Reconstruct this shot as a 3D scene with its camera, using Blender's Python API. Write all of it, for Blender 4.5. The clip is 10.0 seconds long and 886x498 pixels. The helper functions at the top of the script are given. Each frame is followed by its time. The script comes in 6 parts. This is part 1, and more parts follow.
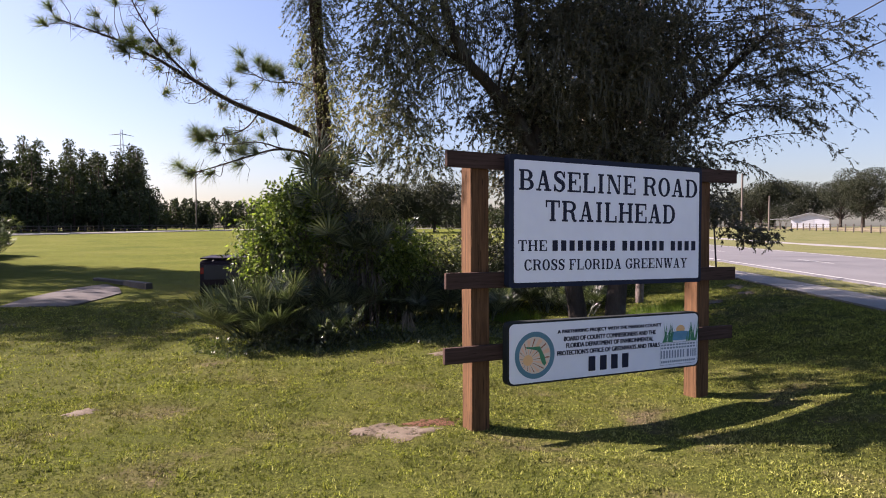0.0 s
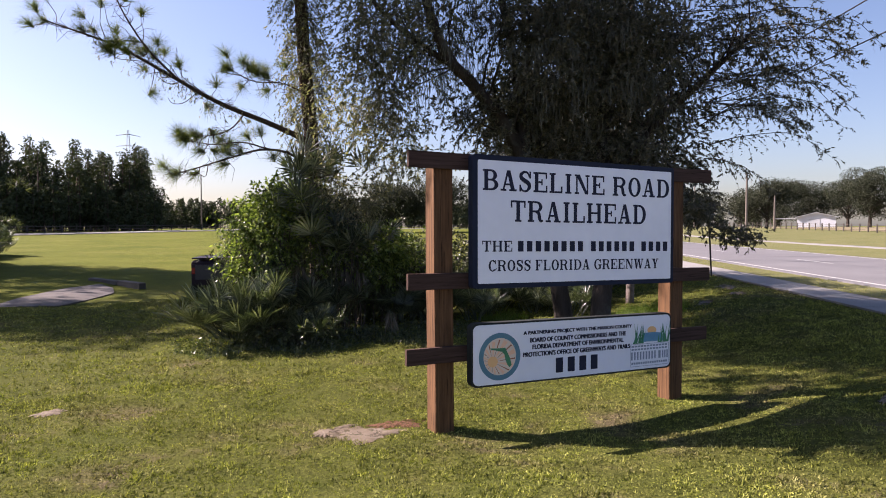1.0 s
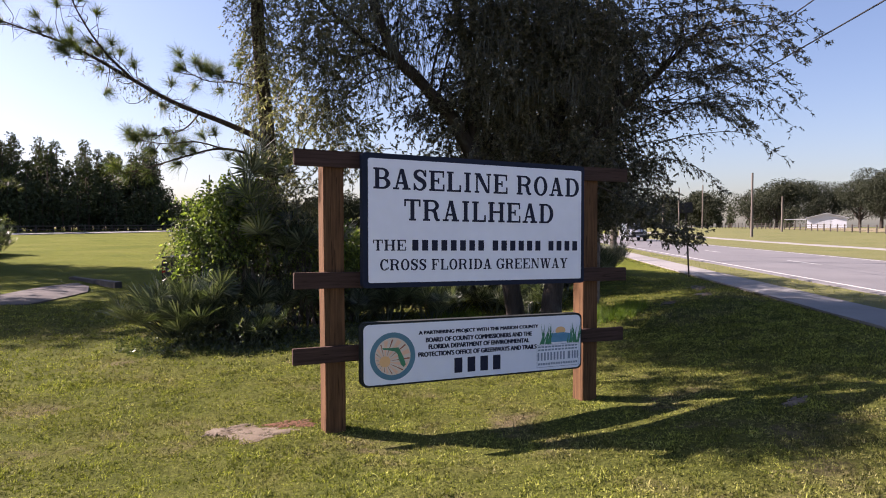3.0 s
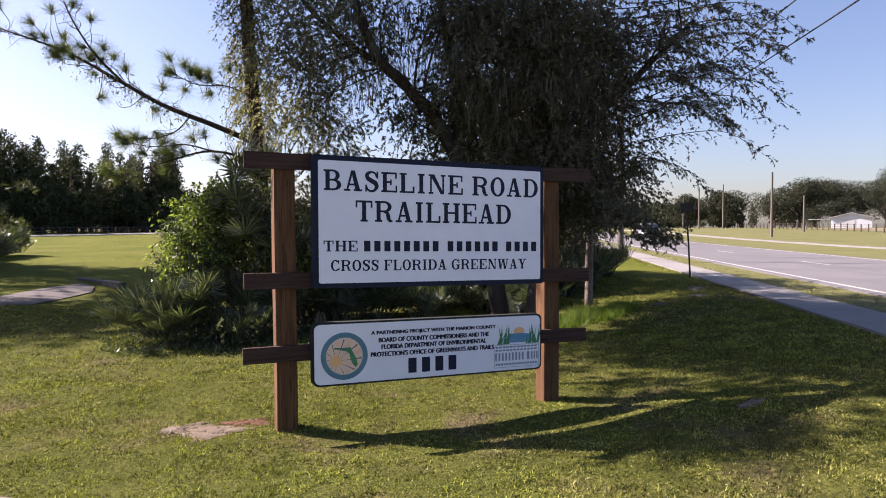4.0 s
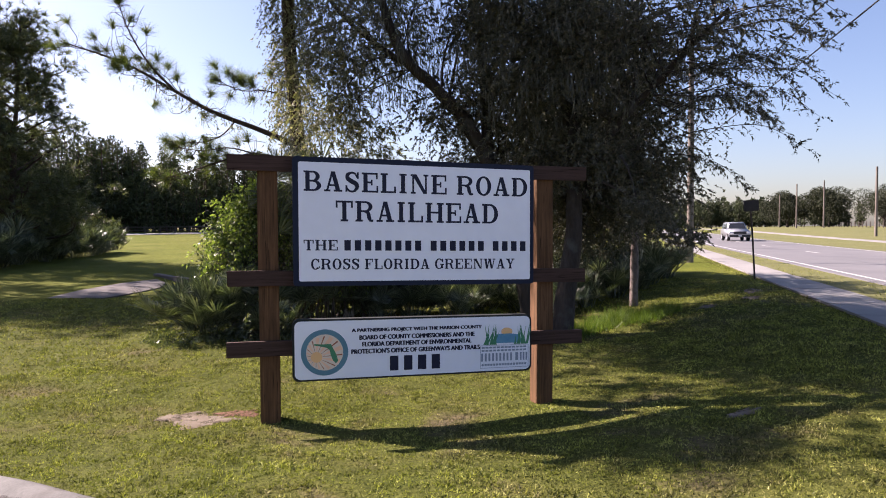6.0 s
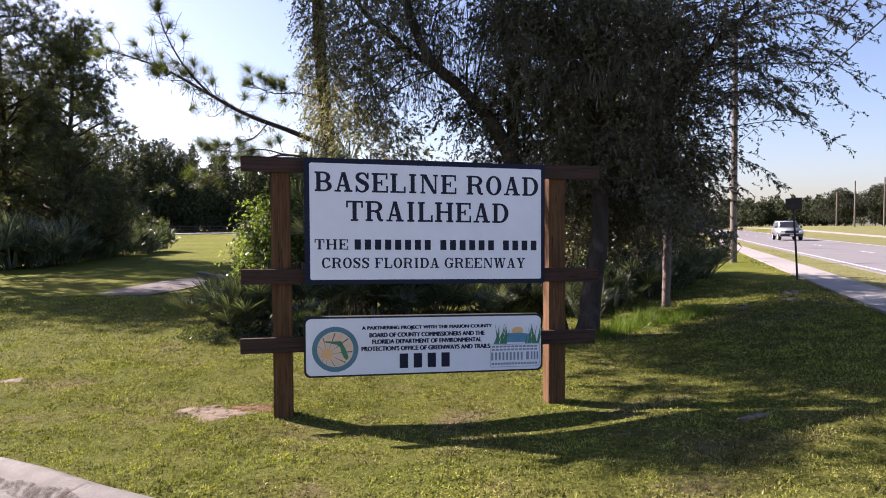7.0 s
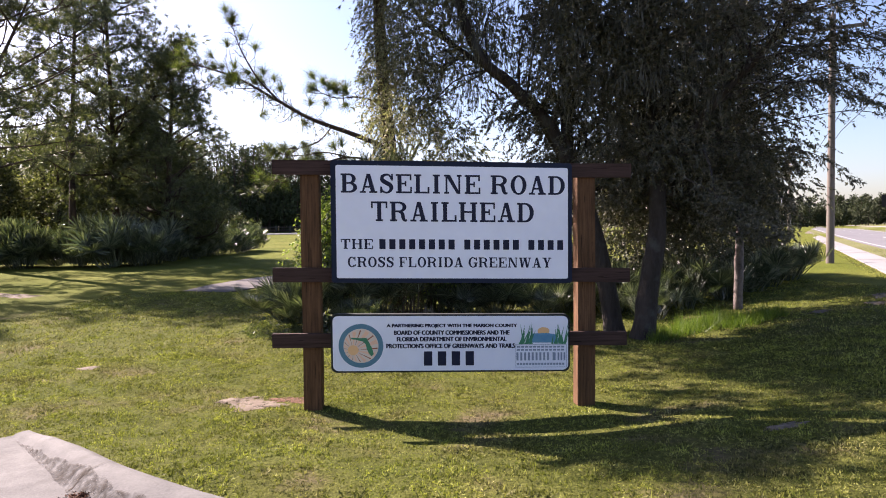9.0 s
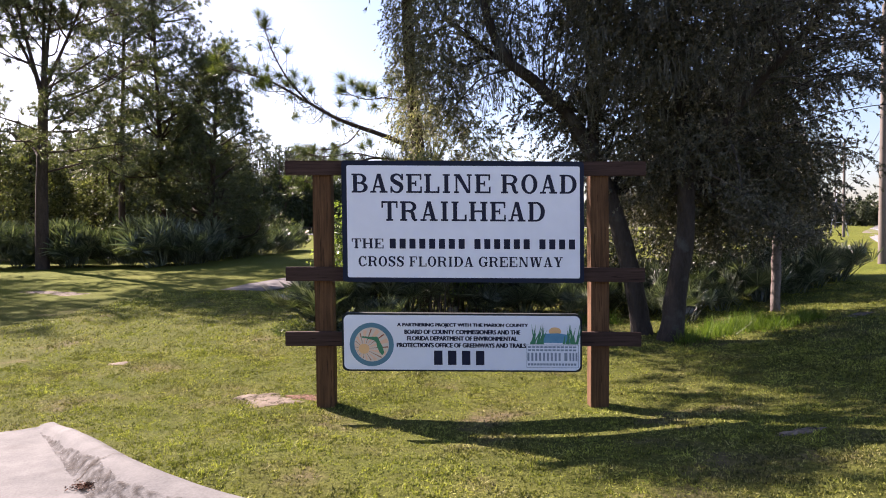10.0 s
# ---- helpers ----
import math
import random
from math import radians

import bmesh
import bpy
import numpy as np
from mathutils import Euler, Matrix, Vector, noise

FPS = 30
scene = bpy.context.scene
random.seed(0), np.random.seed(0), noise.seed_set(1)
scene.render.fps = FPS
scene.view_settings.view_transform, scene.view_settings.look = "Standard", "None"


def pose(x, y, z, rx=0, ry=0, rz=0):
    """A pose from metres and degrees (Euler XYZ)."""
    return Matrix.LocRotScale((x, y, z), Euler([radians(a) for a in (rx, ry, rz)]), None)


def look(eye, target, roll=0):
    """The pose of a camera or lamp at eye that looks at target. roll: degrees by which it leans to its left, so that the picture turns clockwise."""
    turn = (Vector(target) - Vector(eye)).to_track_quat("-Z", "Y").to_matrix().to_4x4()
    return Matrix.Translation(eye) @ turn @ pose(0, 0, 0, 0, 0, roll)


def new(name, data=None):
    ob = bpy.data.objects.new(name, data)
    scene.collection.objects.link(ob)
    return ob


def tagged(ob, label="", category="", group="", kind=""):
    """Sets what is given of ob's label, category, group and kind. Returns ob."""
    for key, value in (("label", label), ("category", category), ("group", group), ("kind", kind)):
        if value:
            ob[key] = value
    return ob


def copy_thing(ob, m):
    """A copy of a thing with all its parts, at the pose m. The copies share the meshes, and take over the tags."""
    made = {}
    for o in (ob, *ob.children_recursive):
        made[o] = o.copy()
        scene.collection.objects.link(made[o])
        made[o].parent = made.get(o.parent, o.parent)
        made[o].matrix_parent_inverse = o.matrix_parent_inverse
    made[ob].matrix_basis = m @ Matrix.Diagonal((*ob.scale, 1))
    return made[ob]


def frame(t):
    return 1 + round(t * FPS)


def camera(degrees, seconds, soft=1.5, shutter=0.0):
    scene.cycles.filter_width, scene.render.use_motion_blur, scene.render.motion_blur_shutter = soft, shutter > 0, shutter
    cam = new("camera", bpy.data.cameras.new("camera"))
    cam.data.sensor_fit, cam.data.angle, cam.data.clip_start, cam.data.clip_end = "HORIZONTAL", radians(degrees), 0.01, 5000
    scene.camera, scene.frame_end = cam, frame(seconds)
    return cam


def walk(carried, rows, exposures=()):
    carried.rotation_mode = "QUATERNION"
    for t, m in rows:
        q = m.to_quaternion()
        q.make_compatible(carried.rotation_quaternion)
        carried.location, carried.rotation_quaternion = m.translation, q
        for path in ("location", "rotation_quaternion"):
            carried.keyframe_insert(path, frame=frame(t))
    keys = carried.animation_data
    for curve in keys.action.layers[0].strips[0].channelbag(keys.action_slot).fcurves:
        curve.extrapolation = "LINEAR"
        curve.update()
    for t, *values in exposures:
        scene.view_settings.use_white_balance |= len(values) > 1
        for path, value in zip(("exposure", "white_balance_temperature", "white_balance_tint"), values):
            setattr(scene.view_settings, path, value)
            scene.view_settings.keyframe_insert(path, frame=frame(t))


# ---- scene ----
# ---- camera and walk ----
cam = camera(68.70, 10.0, 1.0)
ROWS = [
    (0, -2.838, -4.936, 1.801, -26.57, -1.90, -0.12),
    (0.5, -2.677, -4.990, 1.804, -26.34, -1.90, -0.14),
    (1, -2.488, -5.069, 1.807, -26.03, -1.92, -0.15),
    (1.5, -2.273, -5.146, 1.800, -25.76, -1.88, -0.12),
    (2, -2.056, -5.237, 1.791, -25.56, -1.83, -0.12),
    (2.5, -1.798, -5.353, 1.799, -25.26, -1.91, -0.09),
    (3, -1.525, -5.486, 1.792, -25.03, -1.89, -0.05),
    (4.5, -0.731, -5.882, 1.792, -21.65, -1.90, -0.23),
    (5, -0.510, -5.954, 1.801, -19.74, -2.03, -0.20),
    (5.5, -0.278, -6.037, 1.794, -17.77, -1.93, -0.20),
    (7, 0.232, -6.249, 1.795, -11.88, -1.94, -0.26),
    (7.5, 0.388, -6.303, 1.792, -9.82, -1.90, -0.34),
    (8, 0.552, -6.352, 1.794, -7.80, -1.90, -0.42),
    (8.5, 0.704, -6.385, 1.789, -5.91, -1.86, -0.43),
    (9, 0.855, -6.399, 1.792, -3.93, -1.92, -0.47),
    (9.5, 1.011, -6.406, 1.783, -1.79, -1.87, -0.52),
    (10, 1.180, -6.415, 1.783, -0.07, -1.88, -0.58),
]


def carried_pose(x, y, z, yaw, pitch, roll):
    yaw, pitch = radians(yaw), radians(pitch)
    ahead = Vector((-math.sin(yaw) * math.cos(pitch), math.cos(yaw) * math.cos(pitch), math.sin(pitch)))
    return look((x, y, z), Vector((x, y, z)) + 2 * ahead, roll)


walk(cam, [(t, carried_pose(*row)) for t, *row in ROWS], [(0, 1.80, 6560, 31), (5, 1.88, 6560, 31), (10, 2.22, 6560, 31)])

# ---- world, sun, exposure ----
SUN_EL, SUN_AZ = 37.3, -48.5            # elevation; azimuth clockwise from +y
world = bpy.data.worlds.new("sky")
scene.world = world
world.use_nodes = True
sky = world.node_tree.nodes.new("ShaderNodeTexSky")
sky.sky_type, sky.sun_disc = "NISHITA", False
sky.sun_elevation, sky.sun_rotation = radians(SUN_EL), radians(SUN_AZ % 360)
sky.air_density, sky.dust_density, sky.ozone_density = 1.1, 1.3, 3.4
world.node_tree.links.new(sky.outputs[0], world.node_tree.nodes["Background"].inputs[0])
world.node_tree.nodes["Background"].inputs[1].default_value = 0.050
sun_data = bpy.data.lights.new("sun", "SUN")
sun_data.energy, sun_data.angle, sun_data.color = 5.0, radians(0.53), (1.0, 0.92, 0.80)
sun = new("sun", sun_data)
SUN_DIR = Vector((math.sin(radians(SUN_AZ)) * math.cos(radians(SUN_EL)), math.cos(radians(SUN_AZ)) * math.cos(radians(SUN_EL)), math.sin(radians(SUN_EL))))
sun.matrix_world = look(SUN_DIR * 80, (0, 0, 0))


# ---- materials ----
def node_set(name):
    m = bpy.data.materials.new(name)
    m.use_nodes = True
    nt = m.node_tree
    return m, nt, nt.nodes["Principled BSDF"]


def add(nt, kind, **values):
    n = nt.nodes.new(kind)
    for key, value in values.items():
        n.inputs[key].default_value = value
    return n


def ramp(nt, source, stops):
    r = nt.nodes.new("ShaderNodeValToRGB")
    while len(r.color_ramp.elements) < len(stops):
        r.color_ramp.elements.new(0.5)
    for e, (p, c) in zip(r.color_ramp.elements, stops):
        e.position, e.color = p, (*c, 1)
    nt.links.new(source, r.inputs[0])
    return r.outputs[0]


def mix(nt, fac, a, b, how="MIX"):
    m = nt.nodes.new("ShaderNodeMix")
    m.data_type, m.blend_type = "RGBA", how
    for socket, value in ((0, fac), (6, a), (7, b)):
        if isinstance(value, (int, float)):
            m.inputs[socket].default_value = value
        elif isinstance(value, tuple):
            m.inputs[socket].default_value = (*value, 1)
        else:
            nt.links.new(value, m.inputs[socket])
    return m.outputs[2]


def noise_at(nt, scale, detail=4.0, stretch=(1, 1, 1), space="Object", rough=0.55):
    co = nt.nodes.new("ShaderNodeTexCoord")
    mp = nt.nodes.new("ShaderNodeMapping")
    mp.inputs["Scale"].default_value = stretch
    nt.links.new(co.outputs[space], mp.inputs[0])
    n = add(nt, "ShaderNodeTexNoise", Scale=scale, Detail=detail, Roughness=rough)
    nt.links.new(mp.outputs[0], n.inputs["Vector"])
    return n.outputs[0]


def bump(nt, bsdf, height, strength, distance=0.01):
    b = add(nt, "ShaderNodeBump", Strength=strength, Distance=distance)
    nt.links.new(height, b.inputs["Height"])
    nt.links.new(b.outputs[0], bsdf.inputs["Normal"])


def surface(name, dark, light, scale, rough=0.8, stretch=(1, 1, 1), fine=60.0, relief=0.3, metal=0.0, stain=None, depth=0.004):
    """Two scales of colour noise, a stain and fine relief."""
    m, nt, b = node_set(name)
    big = noise_at(nt, scale, 5, stretch)
    small = noise_at(nt, fine, 3, stretch)
    c = ramp(nt, big, [(0.3, dark), (0.7, light)])
    c = mix(nt, 0.35, c, ramp(nt, small, [(0.3, dark), (0.7, light)]))
    if stain:
        c = mix(nt, ramp(nt, noise_at(nt, scale * 0.37, 6), [(0.56, (0, 0, 0)), (0.7, (1, 1, 1))]), c, stain)
    nt.links.new(c, b.inputs["Base Color"])
    b.inputs["Roughness"].default_value, b.inputs["Metallic"].default_value = rough, metal
    b.inputs["Specular IOR Level"].default_value = 0.5 if rough < 0.6 else 0.25
    bump(nt, b, small, relief, depth)
    return m


def broken_up(m, scale, lo, hi, most=0.9):
    """Lets what lies below show through in blotches."""
    nt = m.node_tree
    b = nt.nodes["Principled BSDF"]
    gap = ramp(nt, noise_at(nt, scale, 7, rough=0.7), [(lo, (0, 0, 0)), (hi, (most, most, most))])
    nt.links.new(gap, b.inputs["Alpha"])


def foliage(name, stops, through_light=0.35, rough=0.45, patch=1.2):
    """Leaves: colour by leaf and by patch, some light shines through."""
    m, nt, b = node_set(name)
    g = nt.nodes.new("ShaderNodeNewGeometry")
    c = ramp(nt, g.outputs["Random Per Island"], stops)
    c = mix(nt, 0.6, c, ramp(nt, noise_at(nt, patch, 3, space="Object"), [(0.35, (0.35, 0.38, 0.33)), (0.65, (1, 1, 0.95))]), "MULTIPLY")
    nt.links.new(c, b.inputs["Base Color"])
    b.inputs["Roughness"].default_value = rough
    b.inputs["Specular IOR Level"].default_value = 0.55 if rough < 0.4 else 0.3
    t = nt.nodes.new("ShaderNodeBsdfTranslucent")
    nt.links.new(mix(nt, 1.0, c, (1.3, 1.45, 0.55), "MULTIPLY"), t.inputs[0])
    s = nt.nodes.new("ShaderNodeMixShader")
    s.inputs[0].default_value = through_light
    nt.links.new(b.outputs[0], s.inputs[1])
    nt.links.new(t.outputs[0], s.inputs[2])
    nt.links.new(s.outputs[0], nt.nodes["Material Output"].inputs[0])
    return m


def timber(name, axis, dark, light):
    """Stained sawn timber, grain along one axis."""
    stretch = [14.0, 14.0, 14.0]
    stretch[axis] = 0.55
    m, nt, b = node_set(name)
    grain = noise_at(nt, 3.2, 8, tuple(stretch), rough=0.7)
    cloud = noise_at(nt, 2.1, 4)
    c = ramp(nt, grain, [(0.28, dark), (0.5, tuple((p + q) / 2 for p, q in zip(dark, light))), (0.74, light)])
    c = mix(nt, 0.45, c, ramp(nt, cloud, [(0.3, (0.55, 0.5, 0.48)), (0.7, (1, 1, 1))]), "MULTIPLY")
    cracks = ramp(nt, noise_at(nt, 6.0, 2, tuple(stretch)), [(0.325, (0.12, 0.1, 0.09)), (0.35, (1, 1, 1))])
    c = mix(nt, 0.8, c, cracks, "MULTIPLY")
    nt.links.new(c, b.inputs["Base Color"])
    b.inputs["Roughness"].default_value = 0.85
    b.inputs["Specular IOR Level"].default_value = 0.2
    bump(nt, b, grain, 0.25, 0.002)
    return m


M_POST = timber("stained_post", 2, (0.030, 0.016, 0.008), (0.190, 0.098, 0.046))
M_RAIL = timber("stained_rail", 0, (0.024, 0.014, 0.011), (0.086, 0.050, 0.040))
M_WHITE = surface("white_sign_paint", (0.69, 0.715, 0.785), (0.77, 0.795, 0.86), 1.7, 0.42, fine=9, relief=0.05)
M_NAVY = surface("dark_navy_paint", (0.008, 0.013, 0.030), (0.014, 0.020, 0.042), 3, 0.8, relief=0.1)
M_BLACK = surface("black_edge", (0.010, 0.014, 0.014), (0.02, 0.024, 0.024), 3, 0.8, relief=0.1)
M_INK = surface("black_lettering", (0.011, 0.013, 0.030), (0.019, 0.023, 0.045), 8, 0.8, relief=0.05)
M_TEAL = surface("teal_ring", (0.05, 0.16, 0.22), (0.08, 0.21, 0.28), 6, 0.5, relief=0.05)
M_RAY = surface("pale_orange_ray", (0.72, 0.42, 0.27), (0.80, 0.52, 0.36), 6, 0.5, relief=0.05)
M_CREAM = surface("cream_field", (0.62, 0.50, 0.40), (0.70, 0.58, 0.47), 6, 0.5, relief=0.05)
M_RUST = surface("rust_ray", (0.26, 0.07, 0.03), (0.34, 0.11, 0.05), 6, 0.5, relief=0.05)
M_SUNPAINT = surface("apricot_disc", (0.72, 0.40, 0.17), (0.80, 0.48, 0.22), 6, 0.5, relief=0.05)
M_GREENPAINT = surface("green_shape", (0.015, 0.14, 0.07), (0.03, 0.22, 0.11), 6, 0.5, relief=0.05)
M_WATERPAINT = surface("blue_shape", (0.05, 0.20, 0.34), (0.10, 0.30, 0.42), 9, 0.5, relief=0.05)
M_GREYINK = surface("grey_blue_bars", (0.16, 0.21, 0.28), (0.22, 0.27, 0.34), 6, 0.5, relief=0.05)
M_CONC = surface("pale_concrete", (0.063, 0.063, 0.060), (0.130, 0.128, 0.120), 5.0, 0.9, fine=55, relief=0.6, stain=(0.060, 0.056, 0.050), depth=0.006)
M_GUTTER = surface("dirty_gutter", (0.014, 0.010, 0.007), (0.046, 0.036, 0.026), 6.0, 0.95, fine=28, relief=0.8, depth=0.008)
broken_up(M_GUTTER, 17.0, 0.43, 0.66, 0.9)
M_VERGE = surface("dry_verge_grass", (0.082, 0.088, 0.026), (0.132, 0.130, 0.048), 0.7, 1.0, fine=22, relief=1.0, stain=(0.070, 0.084, 0.022), depth=0.03)
M_WALKCONC = surface("pavement_concrete", (0.170, 0.165, 0.160), (0.230, 0.225, 0.215), 0.8, 0.85, fine=60, relief=0.3, stain=(0.130, 0.125, 0.120))
M_ASPHALT = surface("asphalt", (0.105, 0.104, 0.108), (0.145, 0.143, 0.147), 0.5, 0.8, fine=90, relief=0.4, stain=(0.088, 0.087, 0.090))
M_LINE = surface("road_paint", (0.330, 0.330, 0.318), (0.450, 0.450, 0.432), 4, 0.7, relief=0.2)
M_SAND = surface("bare_sand", (0.082, 0.065, 0.046), (0.173, 0.155, 0.127), 9, 0.95, fine=70, relief=0.9, stain=(0.054, 0.051, 0.026), depth=0.012)
M_BARE = surface("worn_soil", (0.095, 0.072, 0.050), (0.205, 0.170, 0.130), 9, 0.95, fine=70, relief=0.9, stain=(0.085, 0.062, 0.036), depth=0.012)
broken_up(M_BARE, 7.0, 0.36, 0.47)
M_DIRT = surface("gutter_dirt", (0.035, 0.028, 0.020), (0.085, 0.070, 0.052), 12, 0.95, fine=60, relief=0.6)
M_STRAW = surface("pine_straw", (0.063, 0.026, 0.014), (0.128, 0.063, 0.034), 14, 0.9, fine=80, relief=0.8)
broken_up(M_STRAW, 12.0, 0.40, 0.52)
M_OAKBARK = surface("oak_bark", (0.022, 0.018, 0.014), (0.065, 0.052, 0.043), 6, 0.95, (1, 1, 0.25), 34, 1.0, stain=(0.080, 0.080, 0.070), depth=0.03)
M_PINEBARK = surface("pine_bark", (0.025, 0.018, 0.015), (0.084, 0.059, 0.045), 7, 0.95, (1, 1, 0.35), 26, 1.0, depth=0.03)
M_PALEBARK = surface("lichened_bark", (0.060, 0.046, 0.040), (0.215, 0.180, 0.165), 16, 0.95, (1, 1, 0.6), 60, 0.9, stain=(0.053, 0.047, 0.037), depth=0.02)
M_PALESTONE = surface("pale_stone", (0.10, 0.097, 0.09), (0.36, 0.355, 0.34), 9, 0.9, fine=40, relief=0.8, stain=(0.09, 0.085, 0.075), depth=0.02)
M_TWIG = surface("twigs", (0.05, 0.04, 0.032), (0.10, 0.08, 0.065), 9, 0.9)
M_POLE = surface("weathered_pole", (0.090, 0.075, 0.063), (0.168, 0.147, 0.129), 2, 0.9, (6, 6, 0.3), 30, 0.5)
M_STEEL = surface("dark_steel", (0.03, 0.028, 0.027), (0.07, 0.062, 0.056), 8, 0.6, relief=0.3, metal=0.6)
M_GALV = surface("galvanised_steel", (0.33, 0.35, 0.38), (0.44, 0.46, 0.50), 3, 0.5, relief=0.1, metal=0.5)
M_WIRE = surface("cable", (0.012, 0.012, 0.014), (0.02, 0.02, 0.022), 5, 0.6)
M_FENCE = surface("grey_fence_board", (0.042, 0.036, 0.030), (0.090, 0.078, 0.066), 3, 0.9)
M_OAKLEAF = foliage("oak_leaves", [(0, (0.040, 0.044, 0.032)), (0.6, (0.098, 0.096, 0.068)), (1, (0.205, 0.178, 0.132))], 0.20, 0.45, 1.0)
M_WISPLEAF = foliage("hanging_leaves", [(0, (0.080, 0.085, 0.060)), (0.6, (0.180, 0.175, 0.128)), (1, (0.310, 0.275, 0.210))], 0.38, 0.50, 1.1)
M_VINE = foliage("vine_leaves", [(0, (0.050, 0.078, 0.024)), (0.5, (0.136, 0.188, 0.050)), (1, (0.290, 0.350, 0.110))], 0.42, 0.45, 1.6)
M_SHRUB = foliage("shrub_leaves", [(0, (0.032, 0.044, 0.020)), (0.6, (0.078, 0.098, 0.042)), (1, (0.170, 0.185, 0.090))], 0.30, 0.33, 1.4)
M_FROND = foliage("palmetto_fronds", [(0, (0.024, 0.034, 0.022)), (0.6, (0.070, 0.094, 0.056)), (1, (0.210, 0.228, 0.165))], 0.17, 0.34, 2.0)
M_DEADFROND = foliage("dead_fronds", [(0, (0.080, 0.065, 0.050)), (1, (0.180, 0.155, 0.125))], 0.15, 0.8, 2.0)
M_NEEDLE = foliage("pine_needles", [(0, (0.041, 0.064, 0.020)), (0.6, (0.106, 0.140, 0.039)), (1, (0.212, 0.225, 0.072))], 0.3, 0.4, 0.6)
M_DARKNEEDLE = foliage("dark_pine_needles", [(0, (0.042, 0.054, 0.030)), (0.6, (0.100, 0.116, 0.064)), (1, (0.205, 0.208, 0.122))], 0.30, 0.45, 0.5)
M_FARLEAF = foliage("far_woods", [(0, (0.029, 0.040, 0.018)), (0.6, (0.048, 0.061, 0.027)), (1, (0.073, 0.088, 0.037))], 0.10, 0.8, 0.12)
M_EDGELEAF = foliage("wood_edge_leaves", [(0, (0.060, 0.072, 0.034)), (0.6, (0.150, 0.160, 0.078)), (1, (0.270, 0.268, 0.145))], 0.30, 0.6, 0.3)
M_FIELDOAK = foliage("field_oak_leaves", [(0, (0.022, 0.028, 0.015)), (0.6, (0.032, 0.039, 0.020)), (1, (0.046, 0.052, 0.027))], 0.06, 0.9, 0.22)
# darker copy of the shrub leaves, with the oak's shade put into the colour
M_SHADESHRUB = foliage("shade_darkened_shrub_leaves", [(0, (0.014, 0.020, 0.010)), (0.6, (0.032, 0.042, 0.018)), (1, (0.062, 0.072, 0.032))], 0.10, 0.4, 1.4)
M_MOSS = foliage("grey_moss", [(0, (0.070, 0.070, 0.060)), (1, (0.150, 0.150, 0.130))], 0.2, 0.9, 1.0)
M_TALLGRASS = foliage("tall_grass", [(0, (0.064, 0.107, 0.018)), (0.7, (0.125, 0.196, 0.031)), (1, (0.196, 0.242, 0.054))], 0.45, 0.5, 1.5)


def turf():
    """Mown field grass; thatch and soil show on the worn lawn near the sign."""
    m, nt, b = node_set("turf")
    far = ramp(nt, noise_at(nt, 0.16, 6), [(0.32, (0.078, 0.098, 0.016)), (0.5, (0.100, 0.118, 0.020)), (0.68, (0.122, 0.130, 0.030))])
    near = ramp(nt, noise_at(nt, 0.9, 6, rough=0.65), [(0.36, (0.064, 0.078, 0.018)), (0.56, (0.082, 0.090, 0.024)), (0.68, (0.120, 0.100, 0.062))])
    co = nt.nodes.new("ShaderNodeTexCoord")
    d = nt.nodes.new("ShaderNodeVectorMath")
    d.operation = "LENGTH"
    nt.links.new(co.outputs["Object"], d.inputs[0])
    away = nt.nodes.new("ShaderNodeMapRange")
    away.inputs["From Min"].default_value, away.inputs["From Max"].default_value = 8.0, 17.0
    nt.links.new(d.outputs["Value"], away.inputs[0])
    c = mix(nt, away.outputs[0], near, far)
    c = mix(nt, 0.5, c, ramp(nt, noise_at(nt, 2.2, 6), [(0.3, (0.62, 0.62, 0.58)), (0.7, (1.15, 1.12, 1.05))]), "MULTIPLY")
    c = mix(nt, 0.65, c, ramp(nt, noise_at(nt, 26, 5), [(0.34, (0.30, 0.31, 0.27)), (0.64, (1.35, 1.3, 1.2))]), "MULTIPLY")
    nt.links.new(c, b.inputs["Base Color"])
    b.inputs["Roughness"].default_value = 1.0
    b.inputs["Specular IOR Level"].default_value = 0.05
    bump(nt, b, noise_at(nt, 55, 6), 0.9, 0.03)
    return m


